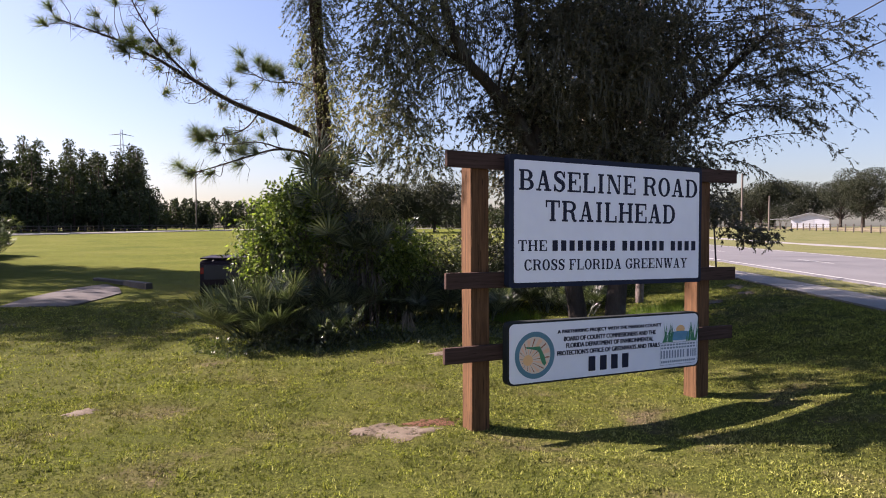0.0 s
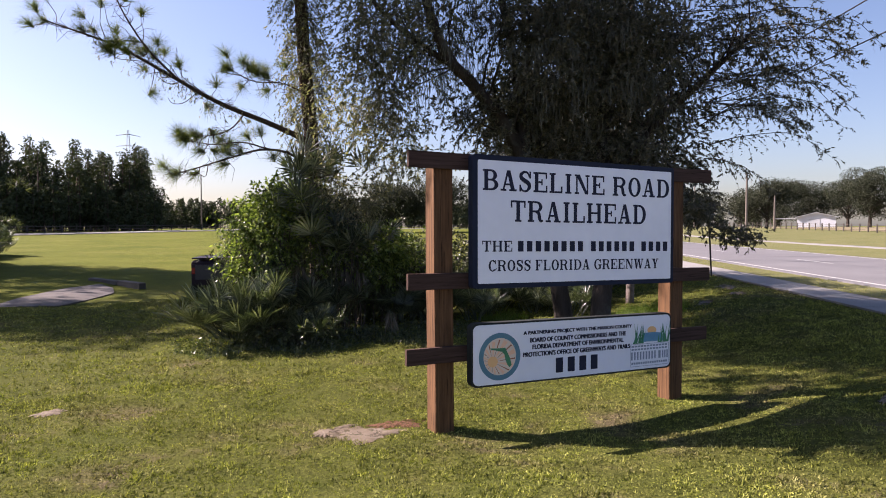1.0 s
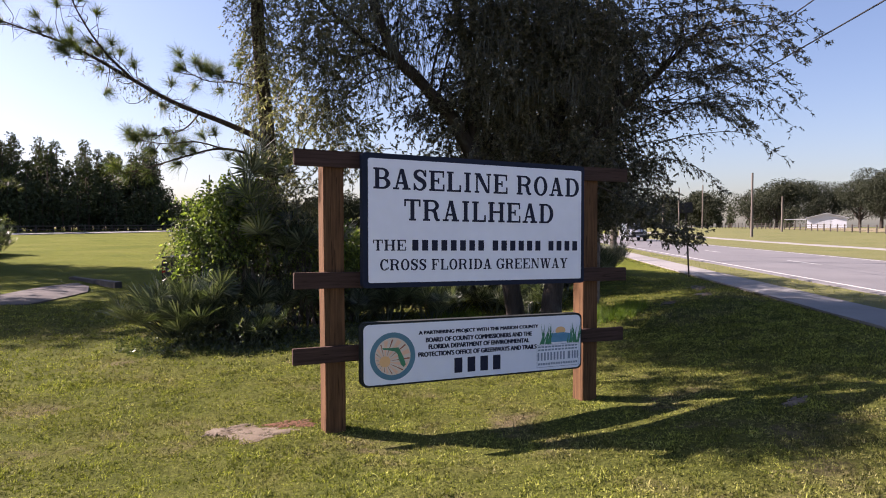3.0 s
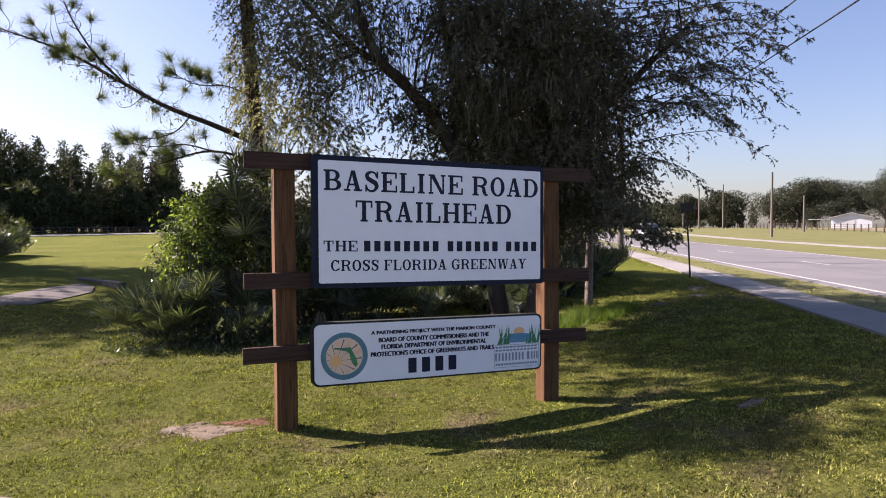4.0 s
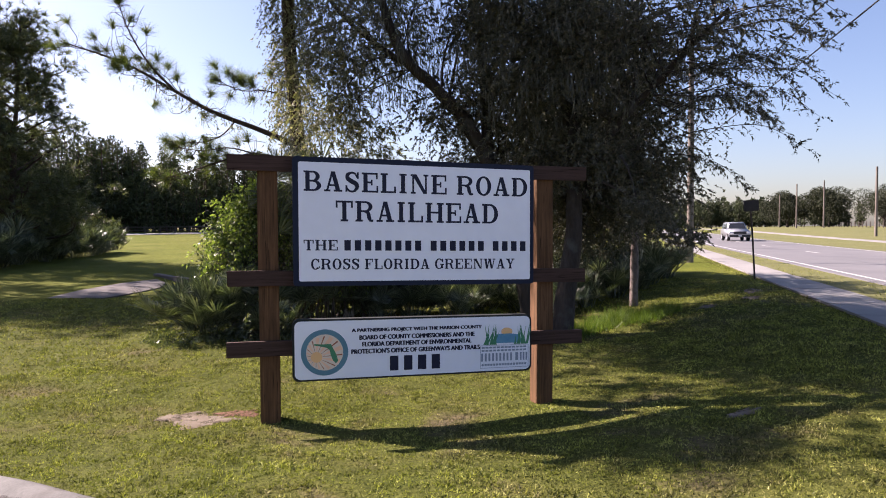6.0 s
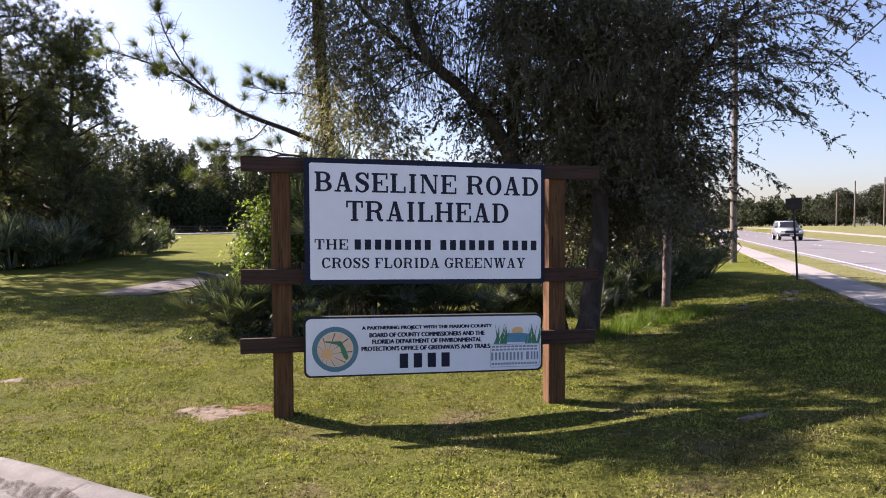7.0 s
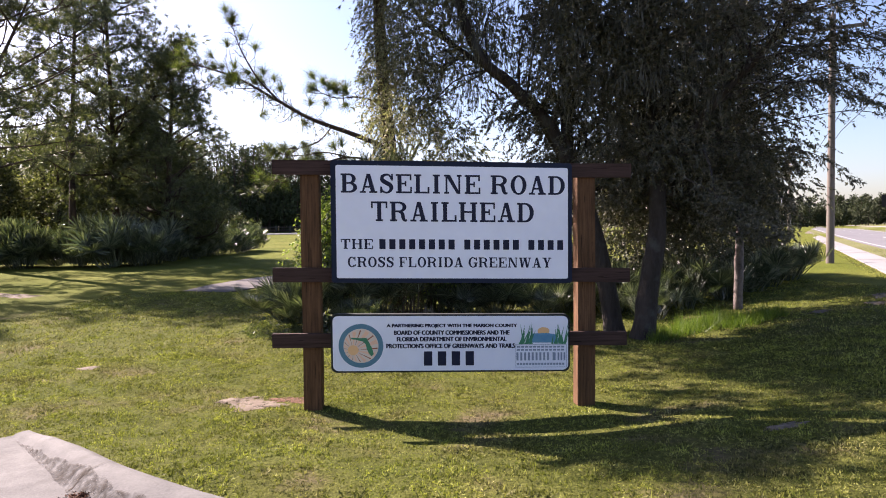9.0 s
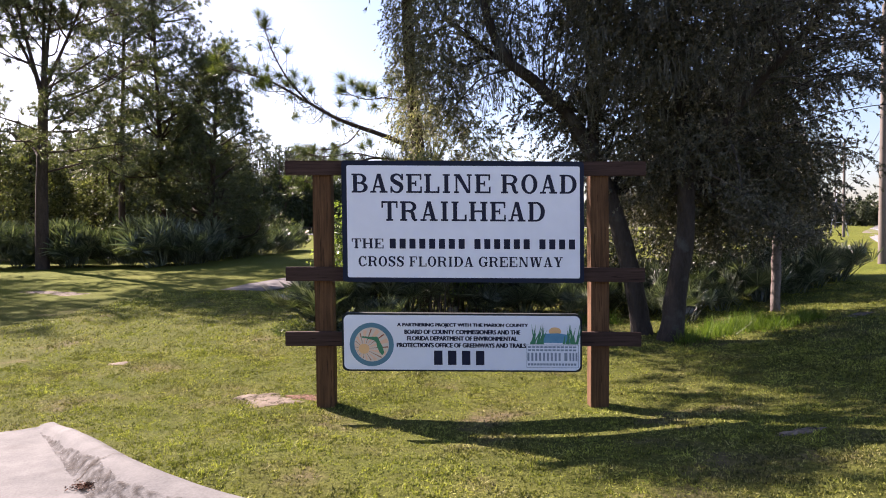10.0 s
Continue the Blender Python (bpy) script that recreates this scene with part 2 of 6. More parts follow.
def grass_material():
    """Blades: green, fading to straw and brown in patches."""
    m, nt, b = node_set("grass_blades")
    g = nt.nodes.new("ShaderNodeNewGeometry")
    green = ramp(nt, g.outputs["Random Per Island"], [(0, (0.050, 0.066, 0.018)), (0.35, (0.168, 0.196, 0.042)), (0.8, (0.262, 0.290, 0.066)), (1, (0.33, 0.345, 0.10))])
    straw = ramp(nt, g.outputs["Random Per Island"], [(0, (0.058, 0.050, 0.032)), (0.4, (0.140, 0.122, 0.078)), (0.8, (0.25, 0.213, 0.125)), (1, (0.36, 0.31, 0.22))])
    where = ramp(nt, noise_at(nt, 0.85, 8, rough=0.72), [(0.49, (0.03, 0.03, 0.03)), (0.66, (0.85, 0.85, 0.85))])
    c = mix(nt, where, green, straw)
    c = mix(nt, 0.85, c, ramp(nt, noise_at(nt, 2.6, 7), [(0.34, (0.42, 0.42, 0.40)), (0.6, (1.18, 1.15, 1.1))]), "MULTIPLY")
    c = mix(nt, 0.8, c, ramp(nt, noise_at(nt, 20, 5), [(0.38, (0.28, 0.29, 0.25)), (0.56, (1.30, 1.26, 1.17))]), "MULTIPLY")
    nt.links.new(c, b.inputs["Base Color"])
    b.inputs["Roughness"].default_value = 0.7
    b.inputs["Specular IOR Level"].default_value = 0.2
    t = nt.nodes.new("ShaderNodeBsdfTranslucent")
    nt.links.new(mix(nt, 1.0, c, (1.15, 1.25, 0.7), "MULTIPLY"), t.inputs[0])
    s = nt.nodes.new("ShaderNodeMixShader")
    s.inputs[0].default_value = 0.26
    nt.links.new(b.outputs[0], s.inputs[1])
    nt.links.new(t.outputs[0], s.inputs[2])
    nt.links.new(s.outputs[0], nt.nodes["Material Output"].inputs[0])
    return m


M_TURF = turf()
M_GRASS = grass_material()


# ---- building helpers ----
class Geo:
    """Collects arrays of points and faces for one mesh."""

    def __init__(self):
        self.points, self.faces, self.count = [], [], 0

    def put(self, points, faces):
        points = np.asarray(points, float).reshape(-1, 3)
        self.points.append(points)
        self.faces.append(np.asarray(faces, np.int64) + self.count)
        self.count += len(points)

    def mesh(self, name, material, smooth=False):
        me = bpy.data.meshes.new(name)
        points = np.concatenate(self.points)
        loops = np.concatenate([f.ravel() for f in self.faces])
        totals = np.concatenate([np.full(len(f), f.shape[1]) for f in self.faces])
        me.vertices.add(len(points))
        me.vertices.foreach_set("co", points.astype(np.float32).ravel())
        me.loops.add(len(loops))
        me.loops.foreach_set("vertex_index", loops.astype(np.int32))
        me.polygons.add(len(totals))
        me.polygons.foreach_set("loop_start", np.r_[0, np.cumsum(totals)[:-1]].astype(np.int32))
        me.polygons.foreach_set("loop_total", totals.astype(np.int32))
        me.polygons.foreach_set("use_smooth", np.full(len(totals), smooth))
        me.update(calc_edges=True)
        me.materials.append(material)
        return me


def part_mesh(name, me, parent, label=""):
    ob = new(name, me)
    ob.parent = parent
    return tagged(ob, label)


def geo_part(name, geo, material, parent, label="", smooth=False):
    return part_mesh(name, geo.mesh(name, material, smooth), parent, label)


def part(name, bm, material, parent, label="", smooth=False):
    me = bpy.data.meshes.new(name)
    bm.to_mesh(me)
    bm.free()
    me.materials.append(material)
    for p in me.polygons:
        p.use_smooth = smooth
    return part_mesh(name, me, parent, label)


def thing(name, label, category, at=(0, 0, 0), group="", kind="", turn=0.0):
    ob = new(name)
    ob.empty_display_size = 0.1
    ob.matrix_world = pose(*at, 0, 0, turn)
    return tagged(ob, label, category, group, kind)


def box(x0, x1, y0, y1, z0, z1, bevel=0.0, segments=2):
    bm = bmesh.new()
    bmesh.ops.create_cube(bm, size=1.0)
    for v in bm.verts:
        v.co = Vector(((x0 + x1) / 2 + v.co.x * (x1 - x0), (y0 + y1) / 2 + v.co.y * (y1 - y0), (z0 + z1) / 2 + v.co.z * (z1 - z0)))
    if bevel:
        bmesh.ops.bevel(bm, geom=bm.edges[:], offset=bevel, segments=segments, affect="EDGES")
    return bm


def plate(outline, y0, y1):
    """A flat plate in the x-z plane from an outline, between two depths (y0 the front)."""
    bm = bmesh.new()
    face = bm.faces.new([bm.verts.new((x, y0, z)) for x, z in outline])
    if y1 != y0:
        out = bmesh.ops.extrude_face_region(bm, geom=[face])
        for v in out["geom"]:
            if isinstance(v, bmesh.types.BMVert):
                v.co.y = y1
    bmesh.ops.recalc_face_normals(bm, faces=bm.faces[:])
    return bm


def round_rect(x0, x1, z0, z1, r, steps=6):
    out = []
    for cx, cz, a0 in ((x1 - r, z1 - r, 0), (x0 + r, z1 - r, 90), (x0 + r, z0 + r, 180), (x1 - r, z0 + r, 270)):
        for k in range(steps + 1):
            a = radians(a0 + 90 * k / steps)
            out.append((cx + r * math.cos(a), cz + r * math.sin(a)))
    return out


def tube(path, radii, sides=7):
    """Points and quads of a round tapered tube along a path."""
    path, radii = np.asarray(path, float), np.asarray(radii, float)
    along = np.gradient(path, axis=0)
    along /= np.linalg.norm(along, axis=1, keepdims=True) + 1e-9
    ref = np.where(np.abs(along[:, 2:3]) > 0.9, [[1.0, 0, 0]], [[0, 0, 1.0]])
    u = np.cross(along, ref)
    u /= np.linalg.norm(u, axis=1, keepdims=True) + 1e-9
    v = np.cross(along, u)
    a = np.linspace(0, 2 * np.pi, sides, endpoint=False)
    ring = u[:, None] * np.cos(a)[None, :, None] + v[:, None] * np.sin(a)[None, :, None]
    pts = path[:, None] + ring * radii[:, None, None]
    n = len(path)
    i, j = np.meshgrid(np.arange(n - 1), np.arange(sides), indexing="ij")
    k = (j + 1) % sides
    faces = np.stack([i * sides + j, i * sides + k, (i + 1) * sides + k, (i + 1) * sides + j], -1).reshape(-1, 4)
    return pts.reshape(-1, 3), faces


def spline(points, n):
    """A smooth path through a few points."""
    points = np.asarray(points, float)
    p = np.vstack([2 * points[0] - points[1], points, 2 * points[-1] - points[-2]])
    t = np.linspace(0, len(points) - 1, n)
    k = np.minimum(t.astype(int), len(points) - 2)
    f = (t - k)[:, None]
    a, b, c, d = p[k], p[k + 1], p[k + 2], p[k + 3]
    return 0.5 * (2 * b + (c - a) * f + (2 * a - 5 * b + 4 * c - d) * f**2 + (3 * b - a - 3 * c + d) * f**3)


def unit(v):
    return v / (np.linalg.norm(v, axis=-1, keepdims=True) + 1e-9)


def leaf_quads(base, along, length, width, rng, bend=0.0, blade=False):
    """Pointed leaves: from base along a direction, turned at random about it."""
    n = len(base)
    along = unit(along)
    side = unit(np.cross(along, unit(rng.normal(size=(n, 3)))))
    length, width = np.broadcast_to(length, n)[:, None], np.broadcast_to(width, n)[:, None]
    mid = base + along * length * 0.45
    tip = base + along * length
    if bend:
        tip = tip - np.array([0, 0, 1.0]) * length * bend
    if blade:
        pts = np.stack([base + side * width / 2, tip, base - side * width / 2], 1).reshape(-1, 3)
        return pts, np.arange(3 * n).reshape(-1, 3)
    pts = np.stack([base, mid + side * width / 2, tip, mid - side * width / 2], 1).reshape(-1, 3)
    return pts, np.arange(4 * n).reshape(-1, 4)


def smoothstep(a, b, v):
    t = np.clip((np.asarray(v, float) - a) / (b - a), 0, 1)
    return t * t * (3 - 2 * t)


# ---- lie of the land ----
RN, RU = np.array([0.863, -0.505]), np.array([0.505, 0.863])     # across and along the road


def land(x, y):
    """Height of the ground."""
    x, y = np.asarray(x, float), np.asarray(y, float)
    s = x * RN[0] + y * RN[1]
    z = 0.36 * smoothstep(2.0, 6.6, s) * smoothstep(-12, -2, y + 6) - 0.05 * np.exp(-((x - 2.8) ** 2 + y**2) / 2.0)
    z = z + 0.22 * smoothstep(8, 22, y) * (1 - smoothstep(2.0, 6.6, s))
    z = z + 0.13 * smoothstep(-0.3, -2.2, y) * (1 - smoothstep(2.0, 6.6, s))
    z = z + 1.2 * smoothstep(45, 150, np.hypot(x, y)) * (1 - 0.7 * smoothstep(6, 9, s) * (1 - smoothstep(20, 40, s)))
    calm = 1 - smoothstep(5.8, 6.6, s) * (1 - smoothstep(18, 24, s))
    z = z + calm * (0.018 * np.sin(1.7 * x + 0.6 * y) * np.sin(1.3 * y - 0.5 * x) + 0.010 * np.sin(4.1 * x + 1.0) * np.sin(3.7 * y))
    return z


def at_land(x, y, dz=0.0):
    return (x, y, float(land(x, y)) + dz)


# ---- ground, road, pavements ----
def graded(lo, hi, fine, far):
    """Grid lines: even between lo and hi, then ever wider out to far."""
    core = np.arange(lo, hi + fine / 2, fine)
    out, step = [], fine
    d = 0.0
    while d < far:
        step *= 1.13
        d += step
        out.append(d)
    out = np.array(out)
    return np.r_[(lo - out)[::-1], core, hi + out]


def build_ground():
    xs, ys = graded(-8, 12, 0.2, 2500), graded(-7, 14, 0.2, 2500)
    gx, gy = np.meshgrid(xs, ys)
    geo = Geo()
    nx = len(xs)
    i, j = np.meshgrid(np.arange(len(ys) - 1), np.arange(nx - 1), indexing="ij")
    faces = np.stack([i * nx + j, i * nx + j + 1, (i + 1) * nx + j + 1, (i + 1) * nx + j], -1).reshape(-1, 4)
    geo.put(np.stack([gx, gy, land(gx, gy)], -1), faces)
    ob = new("ground", geo.mesh("ground", M_TURF, True))
    return tagged(ob, "mown lawn with worn, dry and sandy spots", "ground", kind="structure")


ground = build_ground()


def slant(u):
    return 0.024 * (u - 12.0)


def strip(name, s0, s1, u0, u1, lift, material, label, category, across=3, step=2.0, kind="structure", thick=0.0):
    us, ss = np.arange(u0, u1 + step / 2, step), np.linspace(s0, s1, across)
    gu, gs = np.meshgrid(us, ss, indexing="ij")
    gs = gs + slant(gu)
    x, y = gs * RN[0] + gu * RU[0], gs * RN[1] + gu * RU[1]
    z = land(x, y) + lift
    if thick:
        x, y, z = (np.concatenate([a[:, :1], a, a[:, -1:]], 1) for a in (x, y, z))
        z[:, 0] -= thick
        z[:, -1] -= thick
    n = x.shape[1]
    i, j = np.meshgrid(np.arange(len(us) - 1), np.arange(n - 1), indexing="ij")
    faces = np.stack([i * n + j, i * n + j + 1, (i + 1) * n + j + 1, (i + 1) * n + j], -1).reshape(-1, 4)
    geo = Geo()
    geo.put(np.stack([x, y, z], -1), faces[:, ::-1])
    return tagged(new(name, geo.mesh(name, material)), label, category, kind=kind)


road = strip("road", 9.35, 17.0, -60, 700, 0.045, M_ASPHALT, "grey two-lane asphalt road with white lines", "road", 5, thick=0.1)
strip("road_marking", 9.62, 9.74, -60, 500, 0.052, M_LINE, "solid white edge line on the asphalt", "road marking", 2)
strip("road_marking", 16.55, 16.67, -60, 500, 0.052, M_LINE, "solid white edge line on the asphalt", "road marking", 2)
for k in range(-3, 24):
    strip("road_marking", 12.95, 13.07, 7.5 + 12.2 * k, 10.5 + 12.2 * k, 0.052, M_LINE, "broken white centre line on the asphalt", "road marking", 2, 1.5)
strip("far_path", 24.0, 25.6, -60, 300, 0.05, M_WALKCONC, "pale concrete path beyond the road", "path", 2, thick=0.1)

strip("verge", 8.04, 9.33, -40, 300, 0.02, M_VERGE, "dry grass verge between pavement and road", "grass verge", 4)
strip("verge", 17.02, 23.98, -40, 300, 0.03, M_VERGE, "dry grass verge beyond the road", "grass verge", 5)
strip("verge", 25.62, 50.8, -40, 300, 0.03, M_VERGE, "dry grass between the far path and the field fence", "grass verge", 7)

# the near pavement: slabs with joints between them
walk_base = strip("pavement", 6.92, 8.02, -20, 260, 0.012, M_SAND, "narrow pale concrete pavement beside the road", "pavement", 2, thick=0.1)


def pavement_slabs():
    rng = np.random.default_rng(5)
    for k in range(0, 60):
        u0 = -6 + 1.52 * k
        pts = []
        for s, u in ((6.93, u0), (8.01, u0), (8.01, u0 + 1.505), (6.93, u0 + 1.505)):
            x, y = (s + slant(u)) * RN[0] + u * RU[0], (s + slant(u)) * RN[1] + u * RU[1]
            pts.append((x, y, float(land(x, y)) + 0.045 + rng.uniform(-0.004, 0.004)))
        bm = bmesh.new()
        top = [bm.verts.new(p) for p in pts]
        low = [bm.verts.new((p[0], p[1], p[2] - 0.09)) for p in pts]
        bm.faces.new(top)
        for a in range(4):
            bm.faces.new((top[a], low[a], low[(a + 1) % 4], top[(a + 1) % 4]))
        part("slab", bm, M_WALKCONC, walk_base)


pavement_slabs()


# ---- concrete drive apron with a rolled kerb ----
def build_drive():
    edge = spline([(-2.36, -0.56), (-2.03, -0.89), (-1.72, -1.22), (-1.25, -1.70), (-0.88, -2.07), (-0.52, -2.34), (0.1, -2.70), (1.1, -3.2), (2.6, -3.8), (4.6, -4.4)], 52)
    tang = np.gradient(edge, axis=0)
    tang /= np.linalg.norm(tang, axis=1, keepdims=True)
    inward = np.stack([tang[:, 1], -tang[:, 0]], 1)
    profile = [(0.0, -0.10), (0.0, 0.05), (0.03, 0.085), (0.12, 0.105), (0.24, 0.095), (0.32, 0.065), (0.40, 0.012), (0.44, 0.0), (0.49, 0.004)]
    # the kerb widens from its tip: distance along it, share of the full width
    narrow = (0.0, 0.25, 0.7, 1.1, 1.4, 1.8, 2.5), (0.36, 0.38, 0.47, 0.57, 0.70, 0.83, 1.0)
    kerb_geo, slab_geo = Geo(), Geo()

    def sheet(geo, rows):
        n, m = rows.shape[:2]
        i, j = np.meshgrid(np.arange(n - 1), np.arange(m - 1), indexing="ij")
        geo.put(rows, np.stack([i * m + j, (i + 1) * m + j, (i + 1) * m + j + 1, i * m + j + 1], -1).reshape(-1, 4))

    def row(offset, dz):
        slim = np.interp(np.linspace(0, 4, len(edge)), *narrow)
        p = edge + inward * (offset * (slim if offset < 0.6 else np.ones(len(edge))))[:, None]
        base = land(p[:, 0], p[:, 1])
        # the kerb runs out flat towards its tip
        fade = 0.25 + 0.75 * smoothstep(0, 0.75, np.linspace(0, 4, len(edge)))
        return np.stack([p[:, 0], p[:, 1], base + 0.012 + dz * fade], 1)

    sheet(kerb_geo, np.stack([row(o, d) for o, d in profile], 1))
    sheet(slab_geo, np.stack([row(o, d) for o, d in [(0.49, 0.004), (0.6, 0.010), (0.85, 0.022), (1.2, 0.03)] + [(1.2 + 0.4 * k, 0.04) for k in range(1, 33)]], 1))
    drive = thing("driveway", "pale concrete drive apron with a rolled kerb", "driveway", kind="structure")
    geo_part("kerb", kerb_geo, M_CONC, drive, "stained rolled concrete kerb", True)
    geo_part("slab", slab_geo, M_CONC, drive, "", True)
    # the flat end of the apron: a fan about the tip
    end = Geo()
    a0, a1 = math.atan2(inward[0, 1], inward[0, 0]), math.radians(180 + 40)
    turns = np.linspace(a1 - 2 * math.pi, a0, 40)
    reach = np.r_[0.0, np.arange(0.3, 8.1, 0.35)]
    px, py = edge[0, 0] + np.cos(turns)[:, None] * reach, edge[0, 1] + np.sin(turns)[:, None] * reach
    sheet(end, np.stack([px, py, land(px, py) + 0.012 + 0.02 * smoothstep(0, 1.5, reach)], -1))
    geo_part("slab", end, M_CONC, drive)
    film = Geo()
    fine_edge = np.stack([np.interp(np.linspace(0, 1, 240), np.linspace(0, 1, len(edge)), a) for a in (*edge.T, *inward.T)], 1)
    run = np.linspace(0, 4, 240)
    wander = 0.022 * np.sin(7.0 * run) + 0.012 * np.sin(19.0 * run + 1) + 0.006 * np.sin(47.0 * run + 2)
    upper_o = 0.40 - 0.14 * smoothstep(0.5, 1.7, run) + wander
    levels = []
    for f in np.linspace(0, 1, 7):
        o = upper_o + (0.47 + 0.6 * wander - upper_o) * f
        dz = np.interp(o, [p[0] for p in profile[1:]], [p[1] for p in profile[1:]])
        p = fine_edge[:, :2] + fine_edge[:, 2:] * (o * np.interp(run, *narrow))[:, None]
        levels.append(np.c_[p, land(p[:, 0], p[:, 1]) + 0.020 + dz * (0.25 + 0.75 * smoothstep(0, 0.75, run))])
    sheet(film, np.stack(levels, 1)[14:230])
    geo_part("gutter_dirt", film, M_GUTTER, drive, "dark blotchy dirt along the gutter", True)
    # debris washed into the gutter, and a joint across the kerb
    rng = np.random.default_rng(8)
    dirt = Geo()
    n = 420
    p = np.c_[-1.10 + 0.06 * rng.normal(size=n), -2.32 + 0.03 * rng.normal(size=n)]
    z = land(p[:, 0], p[:, 1]) + 0.03 + 0.012 * rng.random(len(p))
    dirt.put(*leaf_quads(np.c_[p, z], rng.normal(size=(len(p), 3)) * [1, 1, 0.25], rng.uniform(0.012, 0.035, len(p)), 0.010, rng))
    geo_part("gutter_debris", dirt, M_STRAW, drive, "dead leaves and dirt washed into the gutter")
    joint = Geo()
    k = int(np.argmin(np.hypot(edge[:, 0] + 1.08, edge[:, 1] + 1.88)))
    side = np.r_[tang[k], 0.0]
    rows = []
    for (o, d), w, off in zip(profile[2:8], (0.002, 0.003, 0.004, 0.005, 0.007, 0.010), (0.0, 0.004, 0.012, 0.018, 0.03, 0.035)):
        c = row(o, d + 0.006)[k] + side * off
        rows.append(np.stack([c - side * w, c + side * w]))
    sheet(joint, np.stack(rows))
    geo_part("joint", joint, M_DIRT, drive, "dark cracked joint across the kerb")
    return edge, drive


DRIVE_EDGE, driveway = build_drive()


# ---- bare spots in the lawn ----
def blob(name, cx, cy, rx, ry, turn, seed, material, label, lift=0.012):
    rng = np.random.default_rng(seed)
    n = 72
    a = np.linspace(0, 2 * np.pi, n, endpoint=False)
    r = 1 + sum(rng.uniform(0.08, 0.3) / (k**0.6) * np.sin(k * a + rng.uniform(0, 6)) for k in range(2, 16))
    rings = []
    for f in (0.0, 0.35, 0.7, 1.0):
        x, y = rx * f * r * np.cos(a), ry * f * r * np.sin(a)
        c, s = math.cos(radians(turn)), math.sin(radians(turn))
        px, py = cx + c * x - s * y, cy + s * x + c * y
        rings.append(np.stack([px, py, land(px, py) + lift * (1 - f**4) + 0.003], 1))
    pts = np.stack(rings, 0)
    i, j = np.meshgrid(np.arange(3), np.arange(n), indexing="ij")
    k = (j + 1) % n
    geo = Geo()
    geo.put(pts, np.stack([i * n + j, (i + 1) * n + j, (i + 1) * n + k, i * n + k], -1).reshape(-1, 4))
    return tagged(new(name, geo.mesh(name, material, True)), label, "bare ground", kind="structure")


SPOTS = [  # x, y, half sizes, turn: sandy spots
    (-0.66, 0.33, 0.25, 0.21, -25), (-0.92, 0.50, 0.15, 0.10, 30), (-0.46, 0.24, 0.17, 0.07, 10), (-0.72, 0.60, 0.10, 0.05, 0), (-3.2, 2.3, 0.14, 0.12, 20), (3.9, -1.5, 0.20, 0.08, 20),
    (10.6, 6.0, 0.5, 0.22, 40), (9.6, 4.9, 0.22, 0.16, 0), (8.3, 4.6, 0.35, 0.14, 40),
    (-9.8, 11.9, 1.1, 0.35, -15), (1.6, 3.3, 0.6, 0.2, 10),
]
for k, (sx, sy, ra, rb, turn_by) in enumerate(SPOTS):
    blob("sand_patch", sx, sy, ra, rb, turn_by, 40 + k, M_BARE, "bare sandy soil worn through the lawn")
blob("pine_straw", -0.28, 0.42, 0.22, 0.12, -20, 9, M_STRAW, "rust-brown pine straw on the lawn")


# ---- the trailhead sign ----
def glyph_mesh(text):
    curve = bpy.data.curves.new("tmp", "FONT")
    curve.body, curve.size, curve.offset = text, 1.0, 0.0
    ob = bpy.data.objects.new("tmp", curve)
    scene.collection.objects.link(ob)
    deps = bpy.context.evaluated_depsgraph_get()
    deps.update()
    me = bpy.data.meshes.new_from_object(ob.evaluated_get(deps))
    bpy.data.objects.remove(ob)
    bpy.data.curves.remove(curve)
    return me


# bold slab-serif capitals, drawn in a cell one unit high: widths, then strokes
WIDE = {"I": 0.49, "A": 0.93, "B": 0.87, "C": 0.84, "D": 0.92, "E": 0.85, "F": 0.81, "G": 0.92, "H": 1.0, "L": 0.81, "N": 1.02, "O": 0.87, "R": 0.96, "S": 0.74, "T": 0.87, "W": 1.28, "Y": 0.94}
STEM, THIN, OVER = 0.215, 0.095, 0.085


def bar_shape(x0, x1, z0, z1):
    return [[(x0, z0), (x1, z0), (x1, z1), (x0, z1)]]


def stem_shape(x, feet=True, heads=True, thick=STEM):
    out = bar_shape(x - thick / 2, x + thick / 2, 0.02, 0.98)
    if feet:
        out += bar_shape(x - thick / 2 - OVER, x + thick / 2 + OVER, 0.0, THIN)
    if heads:
        out += bar_shape(x - thick / 2 - OVER, x + thick / 2 + OVER, 1 - THIN, 1.0)
    return out


def ring_shape(cx, cz, rx, rz, a0, a1, thick=STEM, n=22):
    """Part of an oval ring, thick at its sides and thin at top and bottom."""
    out, pts = [], []
    for k in range(n + 1):
        a = radians(a0 + (a1 - a0) * k / n)
        c, s = math.cos(a), math.sin(a)
        pts.append(((cx + rx * c, cz + rz * s), (cx + (rx - thick) * c, cz + (rz - THIN) * s)))
    for (p, q), (p2, q2) in zip(pts, pts[1:]):
        out.append([p, p2, q2, q])
    return out


def pen_shape(points, halves, n=28):
    """A bent stroke through a few points with its half width at each."""
    p = spline([(*q, h) for q, h in zip(points, halves)], n)
    d = unit(np.gradient(p[:, :2], axis=0))
    side = np.stack([-d[:, 1], d[:, 0]], 1) * p[:, 2:]
    a, b = p[:, :2] + side, p[:, :2] - side
    return [[tuple(a[k]), tuple(a[k + 1]), tuple(b[k + 1]), tuple(b[k])] for k in range(n - 1)]


